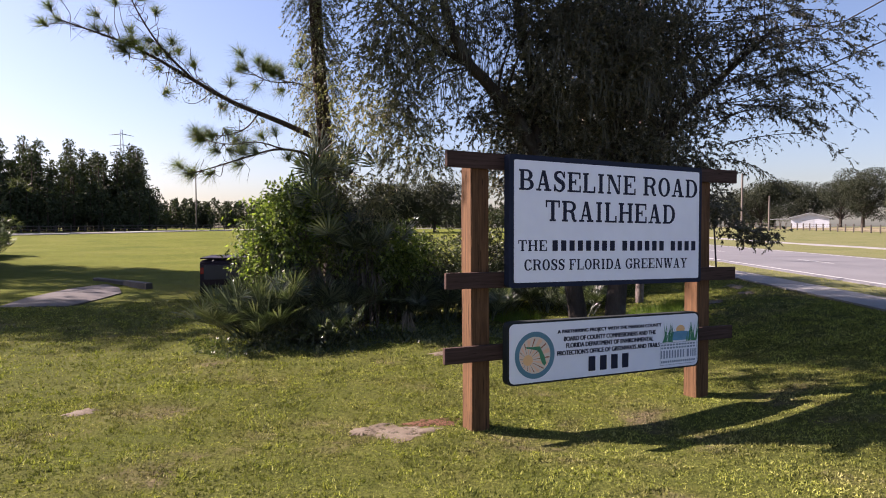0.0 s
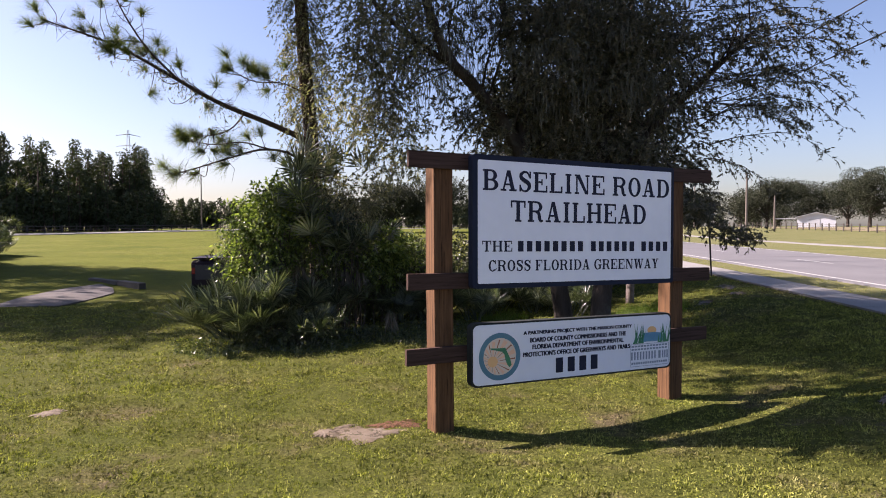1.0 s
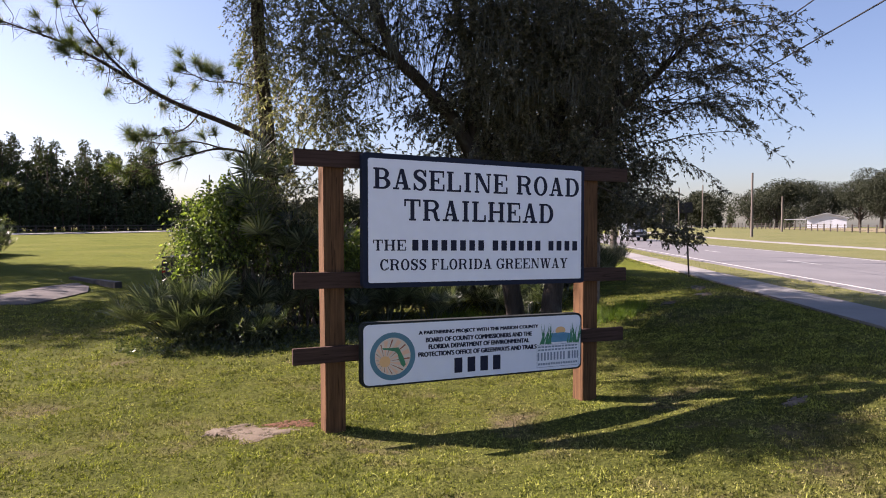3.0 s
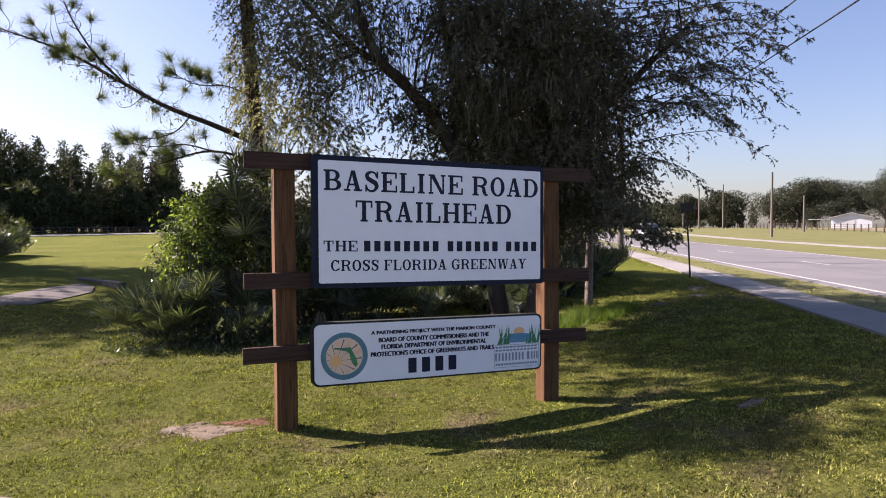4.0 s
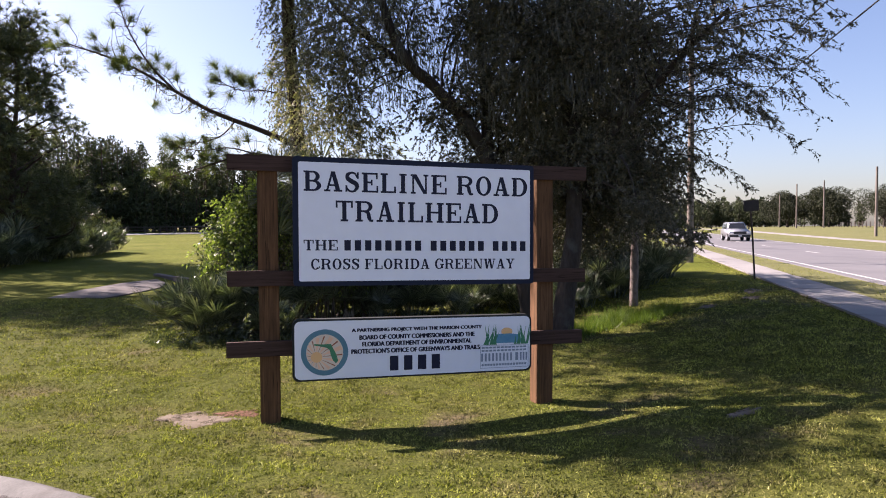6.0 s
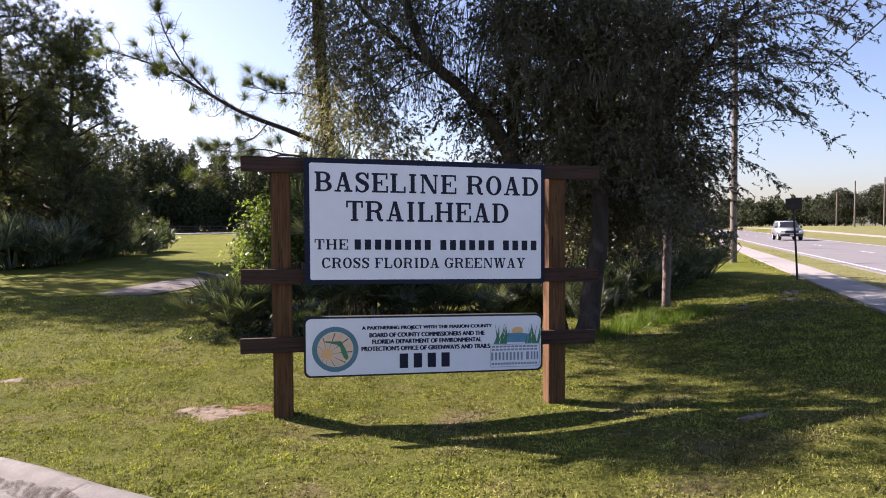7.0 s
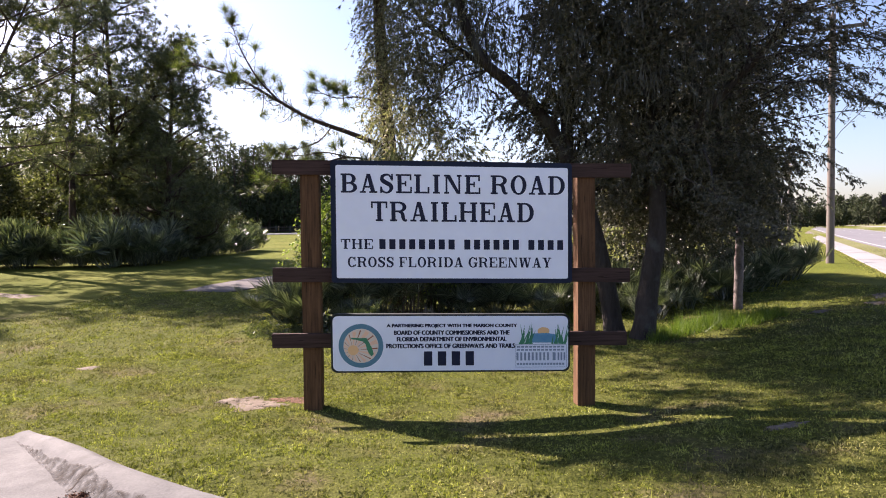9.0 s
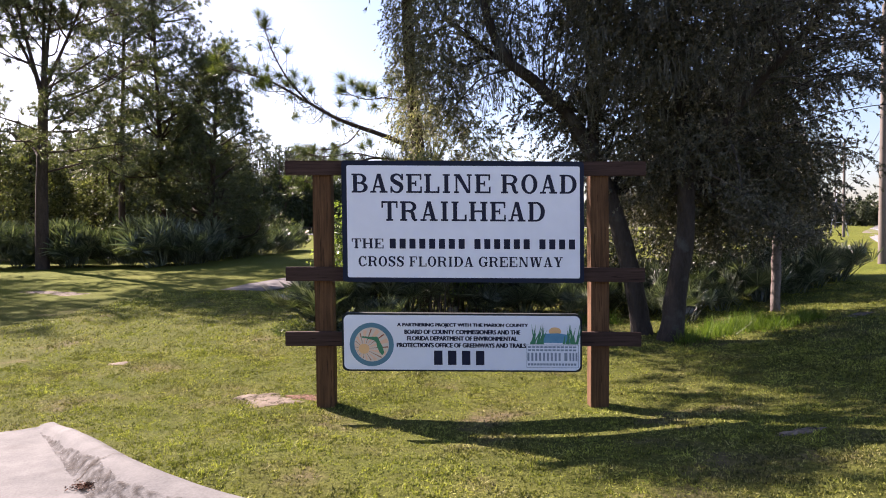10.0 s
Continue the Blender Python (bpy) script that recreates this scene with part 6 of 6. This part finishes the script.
def pine_tree(x, y, tall, seed, label, tufts=520, r=0.20, lean=(0, 0), bare=0.35, count=30, reach=0.24):
    rng = np.random.default_rng(seed)
    t = thing("pine_tree", label, "tree", at_land(x, y), "roadside pines")
    wood, leaf = Geo(), Geo()
    n = 26
    path = spline([(0, 0, -0.3), (lean[0] * 0.2, lean[1] * 0.2, tall * 0.35), (lean[0], lean[1], tall)], n)
    wood.put(*tube(path, np.linspace(r, r * 0.2, n), 9))
    tips, ways = [], []
    boughs = max(9, tufts // 40)
    for k in range(boughs):
        f = bare + (0.99 - bare) * (k + rng.random()) / boughs
        a0 = path[min(int(f * (n - 1)), n - 1)]
        a = 2.4 * k + rng.uniform(-0.7, 0.7)
        g = (f - bare) / (1 - bare)
        long = tall * reach * (1.1 - 0.7 * g**2) * rng.uniform(0.55, 1.35)
        w = unit(np.array([math.cos(a), math.sin(a), rng.uniform(0.05, 0.7)]))
        end = a0 + w * long + [0, 0, 0.10 * long]
        bough = spline([a0, a0 + w * long * 0.5 + rng.normal(size=3) * 0.08 * long, end], 9)
        wood.put(*tube(bough, np.linspace(r * 0.32, 0.015, 9), 5))
        for q in range(5):
            root = bough[rng.integers(3, 9)]
            d = unit(w * 0.6 + rng.normal(size=3) * 0.55 + [0, 0, 0.2])
            e = root + d * long * rng.uniform(0.12, 0.42)
            wood.put(*tube([root, (root + e) / 2 + rng.normal(size=3) * 0.03, e], [0.02, 0.014, 0.007], 4))
            for s in range(11):
                o = rng.normal(size=3) * [0.32, 0.32, 0.2]
                tips.append(e + o)
                ways.append(unit(o + d * 0.3 + [0, 0, 0.15]))
    tips, ways = np.array(tips), np.array(ways)
    needle_tufts(leaf, tips, ways, rng, count, 0.34, 0.030)
    geo_part("trunk", wood, M_PINEBARK, t, "", True)
    geo_part("needles", leaf, M_DARKNEEDLE, t)


def forked_pine():
    """The near pine: a stout trunk that forks into many rising limbs, thinly needled."""
    rng = np.random.default_rng(333)
    t = thing("pine_tree", "tall open pine with a stout forked trunk and thin needles", "tree", at_land(-15.5, 20.6), "roadside pines")
    wood, leaf = Geo(), Geo()
    stem = spline([(0, 0, -0.3), (0.05, 0, 2.5), (0.12, 0.05, 5.0), (0.2, 0.1, 7.4)], 18)
    wood.put(*tube(stem, np.linspace(0.27, 0.17, 18), 12))
    limbs = []
    for k, (dx, dy, z) in enumerate(((-3.0, 0.4, 14.2), (-1.5, -0.8, 15.5), (0.3, 0.5, 16.0), (1.6, -0.3, 15.2), (2.9, 0.6, 13.8))):
        top = np.array([dx, dy, z])
        limbs.append((spline([stem[-1 - k % 2], stem[-1] * 0.5 + top * 0.5 + np.array([-0.12 * dx, 0, -0.8]), top], 16), 0.105 - 0.008 * abs(k - 2)))
    for k in range(15):
        z = 4.2 + 3.4 * k / 14
        a = 2.4 * k + rng.uniform(-0.4, 0.4)
        if k % 3 == 0:
            a = rng.uniform(-0.4, 0.4)
        root = stem[int(np.argmin(np.abs(stem[:, 2] - z)))]
        long = rng.uniform(2.4, 4.4)
        w = np.array([math.cos(a), math.sin(a), rng.uniform(-0.05, 0.45)])
        limbs.append((spline([root, root + w * long * 0.5 + rng.normal(size=3) * 0.12, root + w * long + [0, 0, rng.uniform(-0.2, 0.6)]], 12), 0.05))
    for path, r in limbs[:5]:
        for q in range(6):
            i = rng.integers(3, len(path) - 3)
            d = unit(unit(path[-1] - path[0]) * 0.8 + rng.normal(size=3) * [0.8, 0.8, 0.35])
            long = rng.uniform(1.6, 3.2)
            limbs.append((spline([path[i], path[i] + d * long * 0.5 + rng.normal(size=3) * 0.25, path[i] + d * long + [0, 0, 0.25 * long]], 10), 0.04))
    tips, ways = [], []
    for path, r in limbs:
        wood.put(*tube(path, np.linspace(r, 0.012, len(path)), 7))
        big = r > 0.07
        for q in range(15 if big else 7):
            i = rng.integers(len(path) // 3, len(path))
            d = unit(unit(path[-1] - path[0]) * 0.6 + rng.normal(size=3) * 0.6 + [0, 0, 0.15])
            e = path[i] + d * rng.uniform(0.4, 1.9 if big else 1.1)
            wood.put(*tube(spline([path[i], (path[i] + e) / 2 + rng.normal(size=3) * 0.08, e], 6), np.linspace(0.022, 0.006, 6), 4))
            for s in range(6):
                o = rng.normal(size=3) * [0.26, 0.26, 0.16]
                tips.append(e + o)
                ways.append(unit(o + d * 0.4 + [0, 0, 0.15]))
    needle_tufts(leaf, np.array(tips), np.array(ways), rng, 30, 0.36, 0.022)
    geo_part("trunk", wood, M_PINEBARK, t, "stout dark trunk and spreading limbs", True)
    geo_part("needles", leaf, M_DARKNEEDLE, t)


forked_pine()
L_PINE = "tall dark-barked pine with dense needle clumps by the wood"
# x, y, height, tufts, bare part of the trunk, reach
# the last two stand unseen off to the left, added to shade the lawn
for k, (x, y, tall, tufts, bare, reach) in enumerate(((-15.3, 27.0, 16.5, 800, 0.45, 0.15), (-13.4, 27.6, 17.0, 2600, 0.36, 0.17), (-10.9, 27.6, 11.2, 3000, 0.12, 0.23), (-13.2, 31.5, 9.0, 1200, 0.25, 0.22), (-20.0, 33.0, 8.5, 700, 0.2, 0.2), (-20.6, 18.4, 14.0, 1500, 0.3, 0.2), (-25.0, 20.5, 15.0, 1500, 0.25, 0.22))):
    pine_tree(x, y, tall, 300 + k, L_PINE, tufts, 0.2, (0.5 * (-1) ** k, 0.2), bare, 17, reach)


def woods(name, label, line, deep, count, tall, seed, cards, size, pines=0.5, material=None):
    """A far stand of trees, one object: trunks and leaf masses."""
    rng = np.random.default_rng(seed)
    path = spline([(*p, 0) for p in line], 200)
    leaf, wood = Geo(), Geo()
    for k in range(count):
        p = path[rng.integers(0, 200)]
        x, y = p[0] + rng.normal() * 1.0, p[1] + rng.random() * deep
        h = tall * rng.uniform(0.58, 1.12)
        z = float(land(x, y))
        wood.put(*tube([(x, y, z - 0.3), (x, y, z + h * 0.5), (x, y, z + h * 0.95)], [h * 0.013, h * 0.009, h * 0.003], 5))
        pine = rng.random() < pines
        m = 15 if pine else 6
        for q in range(m):
            f = (q + 0.5) / m
            if pine:
                # ragged clumps round a tapering axis above a bare trunk
                around, reach = rng.uniform(0, 6.28), h * 0.25 * (1.06 - f) * rng.uniform(0.2, 1.0)
                rad = h * rng.uniform(0.06, 0.11) * (1.3 - 0.75 * f)
                c = np.array([x + math.cos(around) * reach, y + math.sin(around) * reach, z + h * (0.20 + 0.78 * f)])
                flat = 0.75
            else:
                rad = h * 0.17 * math.sin(math.pi * (0.15 + 0.8 * f))
                c = np.array([x + rng.normal() * rad * 0.4, y + rng.normal() * rad * 0.4, z + h * (0.1 + 0.8 * f)])
                rad, flat = rad * 1.3, h * 0.10 / (rad * 1.3)
            n = cards // m
            pts = in_ellipsoid(n, c, (rad, rad, rad * flat), rng, 0.4)
            leaf.put(*leaf_quads(pts, rng.normal(size=pts.shape) + [0, 0, -0.3], size * rng.uniform(0.5, 1.5, n), size * 0.62, rng, 0.0, True))
    t = thing(name, label, "woods", kind="stuff")
    geo_part("trunks", wood, M_PINEBARK, t)
    geo_part("crowns", leaf, material or M_FARLEAF, t)


woods("woods", "dense dark pine wood beyond the field", [(2, 134), (-12, 126), (-26, 112), (-42, 95), (-60, 75), (-75, 50)], 16, 400, 15.6, 401, 560, 0.46, 0.93)
woods("woods", "dark undergrowth along the far pine wood", [(4, 131), (-12, 123), (-26, 109), (-42, 92), (-60, 72), (-75, 47)], 9, 210, 9.0, 406, 360, 0.5, 0.0)
woods("woods", "leafy sunlit young trees at the wood's edge", [(-14.8, 34.5), (-18, 32.5), (-22.5, 29.5), (-27, 25), (-33, 17)], 5, 44, 7.8, 402, 2300, 0.18, 0.0, M_EDGELEAF)
woods("woods", "dark undergrowth below the pines", [(-12.5, 36), (-13.5, 30), (-18, 26.5), (-24, 23), (-29, 17)], 3, 34, 3.6, 405, 1500, 0.16, 0.0, M_SHRUB)
woods("woods", "far hazy tree line on the horizon", [(-5, 262), (40, 262), (90, 250), (150, 225), (200, 190)], 24, 400, 12.0, 403, 300, 0.9, 0.0)
woods("woods", "far tree line along the road", [(92, 175), (130, 180), (165, 160), (190, 135)], 14, 110, 8.6, 404, 700, 0.5, 0.1)


# ---- the road across the field, fence, culvert ----
def far_lane():
    mid = spline([(-90, 60, 0), (-55, 78, 0), (-30, 92, 0), (-8, 108, 0), (14, 128, 0), (50, 150, 0), (110, 170, 0)], 120)
    tang = unit(np.gradient(mid, axis=0))
    n = np.stack([-tang[:, 1], tang[:, 0], 0 * tang[:, 0]], 1)
    rows = []
    for o, dz in ((-3.2, 0.0), (-3.2, 0.1), (0, 0.14), (3.2, 0.1), (3.2, 0.0)):
        p = mid + n * o
        p[:, 2] = land(p[:, 0], p[:, 1]) + dz
        rows.append(p)
    pts = np.stack(rows, 1)
    i, j = np.meshgrid(np.arange(119), np.arange(4), indexing="ij")
    g = Geo()
    g.put(pts, np.stack([i * 5 + j, (i + 1) * 5 + j, (i + 1) * 5 + j + 1, i * 5 + j + 1], -1).reshape(-1, 4)[:, ::-1])
    tagged(new("road", g.mesh("road", M_WALKCONC)), "pale road at the far side of the field", "road", kind="structure")
    for k in range(0, 119, 2):
        p = mid[k] + n[k] * 6.5
        f = thing("fence_bay", "low dark board fence along the far road", "fence", at_land(p[0], p[1]), "far fence")
        q = mid[min(k + 2, 119)] + n[min(k + 2, 119)] * 6.5
        part("post", box(-0.1, 0.1, -0.1, 0.1, -0.3, 1.2), M_FENCE, f)
        d = np.array([q[0] - p[0], q[1] - p[1], float(land(q[0], q[1])) - float(land(p[0], p[1]))])
        for z in (0.5, 1.0):
            g = Geo()
            g.put(*tube([(0, 0, z), tuple(d + [0, 0, z])], [0.07, 0.07], 4))
            geo_part("rail", g, M_FENCE, f)


far_lane()


def culvert():
    # stained concrete, darkened further: the shade over it is put into the colour
    M_WALLCONC = surface("stained_shade_dark_concrete", (0.055, 0.050, 0.047), (0.115, 0.103, 0.096), 1.5, 0.9, fine=30, relief=0.4)
    t = thing("culvert_headwall", "low rust-stained concrete culvert wall in the grass", "wall", at_land(-2.8, 16.4), turn=-66)
    part("wall", crooked(box(-1.70, 0.30, -0.10, 0.10, -0.5, 0.11, 0.015), 4, 0.006), M_WALLCONC, t)
    part("wall", crooked(box(0.33, 1.72, -0.10, 0.10, -0.5, 0.13, 0.015), 5, 0.006), M_WALLCONC, t)
    slab = bmesh.new()
    top = []
    for x, y, lift in ((-5.3, 12.4, 0.0), (-4.6, 12.0, 0.01), (-3.9, 11.9, 0.015), (-3.3, 12.9, 0.02), (-2.8, 13.9, 0.03), (-2.85, 15.2, 0.05), (-3.2, 16.0, 0.06), (-4.0, 15.4, 0.05), (-4.9, 13.8, 0.02)):
        top.append(slab.verts.new((x, y, float(land(x, y)) + lift)))
    low = [slab.verts.new((v.co.x, v.co.y, v.co.z - 0.3)) for v in top]
    centre = slab.verts.new((-3.8, 13.8, float(land(-3.8, 13.8)) + 0.07))
    for k in range(len(top)):
        n = (k + 1) % len(top)
        slab.faces.new((top[k], top[n], centre))
        slab.faces.new((top[n], top[k], low[k], low[n]))
    apron = part("spillway_slab", slab, M_WALLCONC, None)
    tagged(apron, "broken grey concrete spillway slab in the lawn", "concrete slab")


culvert()


def parked_truck():
    M_BODY = surface("dark_plum_paint", (0.020, 0.012, 0.020), (0.035, 0.022, 0.034), 1.2, 0.6, relief=0.02)
    M_GATE = surface("dark_blue_gate", (0.016, 0.016, 0.028), (0.03, 0.03, 0.045), 2, 0.35, relief=0.02)
    M_TYRE = surface("tyre_rubber", (0.015, 0.015, 0.015), (0.03, 0.03, 0.03), 9, 0.85)
    M_LAMP = surface("red_tail_lamp", (0.25, 0.01, 0.01), (0.32, 0.02, 0.02), 5, 0.25, relief=0.0)
    t = thing("utility_cart", "dark plum utility cart parked behind the thicket", "vehicle", at_land(-0.05, 13.2), turn=-16)
    body = plate([(-1.35, 0.34), (1.35, 0.34), (1.35, 0.62), (0.75, 0.72), (0.62, 0.95), (-1.30, 0.95), (-1.38, 0.88)], -0.66, 0.66)
    bmesh.ops.rotate(body, cent=(0, 0, 0), matrix=Matrix.Rotation(radians(90), 3, "Z"), verts=body.verts)
    bmesh.ops.bevel(body, geom=[e for e in body.edges if e.calc_face_angle(0) > 0.6], offset=0.03, segments=2, affect="EDGES")
    part("body", body, M_BODY, t)
    part("tailgate", box(-0.56, 0.56, -1.415, -1.385, 0.48, 0.84, 0.012), M_GATE, t, "dark bluish tailgate")
    for x in (-0.6, 0.6):
        part("roof_post", box(x - 0.02, x + 0.02, -0.1, -0.06, 0.9, 0.99, 0.006), M_STEEL, t)
        part("tail_lamp", box(x - 0.04, x + 0.04, -1.42, -1.38, 0.62, 0.78, 0.008), M_LAMP, t)
        for y in (-0.9, 0.9):
            b = bmesh.new()
            bmesh.ops.create_cone(b, cap_ends=True, segments=20, radius1=0.30, radius2=0.30, depth=0.2)
            bmesh.ops.bevel(b, geom=[e for e in b.edges if e.calc_face_angle(0) > 0.8], offset=0.04, segments=2, affect="EDGES")
            bmesh.ops.rotate(b, cent=(0, 0, 0), matrix=Matrix.Rotation(radians(90), 3, "Y"), verts=b.verts)
            bmesh.ops.translate(b, vec=(x, y, 0.30), verts=b.verts)
            part("wheel", b, M_TYRE, t)
    part("canopy", box(-0.66, 0.66, -1.34, 0.5, 0.985, 1.02, 0.012), M_BODY, t, "black flat canopy")


parked_truck()


# ---- a vehicle on the road ----
def build_suv():
    M_SILVER = surface("silver_paint", (0.30, 0.31, 0.33), (0.36, 0.37, 0.39), 1.0, 0.28, relief=0.0, metal=0.6)
    M_TYRE = surface("tyre", (0.012, 0.012, 0.012), (0.025, 0.025, 0.025), 9, 0.85)
    M_GLASS = surface("tinted_glass", (0.012, 0.014, 0.016), (0.02, 0.022, 0.026), 2, 0.06, relief=0.0)
    M_TRIM = surface("black_trim", (0.015, 0.015, 0.016), (0.03, 0.03, 0.032), 5, 0.5)
    M_LENS = surface("headlight_lens", (0.55, 0.56, 0.58), (0.65, 0.66, 0.68), 5, 0.12, relief=0.0)
    p = RN * 14.6 + RU * 62.0
    t = thing("suv", "silver sport utility vehicle driving on the asphalt road", "car", (*p, float(land(*p)) + 0.05), turn=math.degrees(math.atan2(-RU[1], -RU[0])))
    side = [(-2.35, 0.42), (2.30, 0.36), (2.42, 0.55), (2.38, 0.82), (2.25, 0.98), (1.10, 1.12), (0.95, 1.16), (-2.38, 1.14), (-2.45, 0.8)]
    low = plate(side, -0.95, 0.95)
    bmesh.ops.bevel(low, geom=[x for x in low.edges if x.calc_face_angle(0) > 0.5], offset=0.07, segments=3, affect="EDGES")
    part("body", low, M_SILVER, t, "", True)
    cab = plate([(1.05, 1.10), (0.30, 1.72), (0.10, 1.78), (-2.05, 1.76), (-2.30, 1.12)], -0.88, 0.88)
    for v in cab.verts:
        if v.co.z > 1.5:
            v.co.y *= 0.84
    bmesh.ops.bevel(cab, geom=[x for x in cab.edges if x.calc_face_angle(0) > 0.4], offset=0.06, segments=3, affect="EDGES")
    part("cabin", cab, M_SILVER, t, "", True)

    def pane(points, name="window"):
        bm = bmesh.new()
        bm.faces.new([bm.verts.new(q) for q in points])
        part(name, bm, M_GLASS, t)

    pane([(0.985, -0.74, 1.20), (0.985, 0.74, 1.20), (0.385, 0.66, 1.68), (0.385, -0.66, 1.68)], "windscreen")
    for s in (-1, 1):
        pane([(0.75, s * 0.895, 1.18), (-0.55, s * 0.895, 1.18), (-0.55, s * 0.79, 1.66), (0.28, s * 0.79, 1.66)])
        pane([(-0.65, s * 0.895, 1.18), (-2.05, s * 0.895, 1.18), (-1.95, s * 0.79, 1.66), (-0.65, s * 0.79, 1.66)])
        part("headlight", box(2.30, 2.425, min(s * 0.62, s * 0.92), max(s * 0.62, s * 0.92), 0.72, 0.90, 0.03), M_LENS, t, "clear headlight")
        part("mirror", box(0.70, 0.85, min(s * 0.95, s * 1.12), max(s * 0.95, s * 1.12), 1.14, 1.30, 0.03), M_TRIM, t)
        for x in (1.50, -1.45):
            wheel = bmesh.new()
            bmesh.ops.create_cone(wheel, cap_ends=True, segments=24, radius1=0.37, radius2=0.37, depth=0.25)
            bmesh.ops.bevel(wheel, geom=[k for k in wheel.edges if k.calc_face_angle(0) > 0.8], offset=0.05, segments=2, affect="EDGES")
            bmesh.ops.rotate(wheel, cent=(0, 0, 0), matrix=Matrix.Rotation(radians(90), 3, "X"), verts=wheel.verts)
            bmesh.ops.translate(wheel, vec=(x, s * 0.86, 0.37), verts=wheel.verts)
            w = part("wheel", wheel, M_TYRE, t)
            rim = disc(0, 0, 0.23, 0, 20)
            bmesh.ops.translate(rim, vec=(x, s * 0.99, 0.37), verts=rim.verts)
            part("rim", rim, M_GALV, w)
    part("grille", box(2.39, 2.435, -0.55, 0.55, 0.66, 0.90, 0.015), M_TRIM, t, "black grille")
    part("bumper", box(2.25, 2.48, -0.92, 0.92, 0.40, 0.58, 0.05), M_TRIM, t)
    part("number_plate", box(2.482, 2.49, -0.15, 0.15, 0.44, 0.54), M_WHITE, t, "plain pale number plate")
    for y in (-0.68, 0.68):
        part("roof_rail", box(-1.9, -0.1, y - 0.02, y + 0.02, 1.79, 1.83, 0.01), M_TRIM, t)


build_suv()


def pole_frame():
    t = thing("pole_frame", "leaning frame of pale poles beside the far road", "frame", at_land(41.0, 58.6))
    for x0, x1 in ((-0.9, -0.2), (1.0, 0.05)):
        g = Geo()
        g.put(*tube([(x0, 0, -0.2), ((x0 + x1) / 2, 0, 2.1), (x1, 0, 4.3)], [0.05, 0.045, 0.04], 8))
        geo_part("pole", g, M_GALV, t)
    for z, w in ((1.3, 0.65), (2.6, 0.4)):
        g = Geo()
        g.put(*tube([(-w - 0.1, 0, z), (w * 0.95, 0, z + 0.1)], [0.03, 0.03], 6))
        geo_part("crossbar", g, M_GALV, t)


pole_frame()


def lattice_tower():
    x, y = TOWER
    t = thing("lattice_tower", "distant grey steel lattice tower for power lines", "pylon", at_land(x, y))
    tall, half = 41.0, 3.2
    corners = ((-1, -1), (1, -1), (1, 1), (-1, 1))
    for sx, sy in corners:
        g = Geo()
        g.put(*tube([(sx * half, sy * half, 0), (sx * 0.8, sy * 0.8, tall * 0.7), (sx * 0.25, sy * 0.25, tall)], [0.2, 0.16, 0.12], 4))
        geo_part("leg", g, M_GALV, t)
    for z in (tall * 0.72, tall * 0.83, tall * 0.94):
        g = Geo()
        g.put(*tube([(-4.6, 0, z), (0, 0, z + 0.8), (4.6, 0, z)], [0.08, 0.2, 0.08], 4))
        geo_part("crossarm", g, M_GALV, t)
    for k in range(7):
        z0, z1 = tall * 0.1 * k, tall * 0.1 * (k + 1)
        w0, w1 = half + (0.8 - half) * z0 / (tall * 0.7), half + (0.8 - half) * z1 / (tall * 0.7)
        for s in (-1, 1):
            g = Geo()
            g.put(*tube([(-s * w0, -w0, z0), (s * w1, -w1, z1)], [0.1, 0.1], 4))
            geo_part("brace", g, M_GALV, t)


TOWER = (-1.1, 295.1)
lattice_tower()
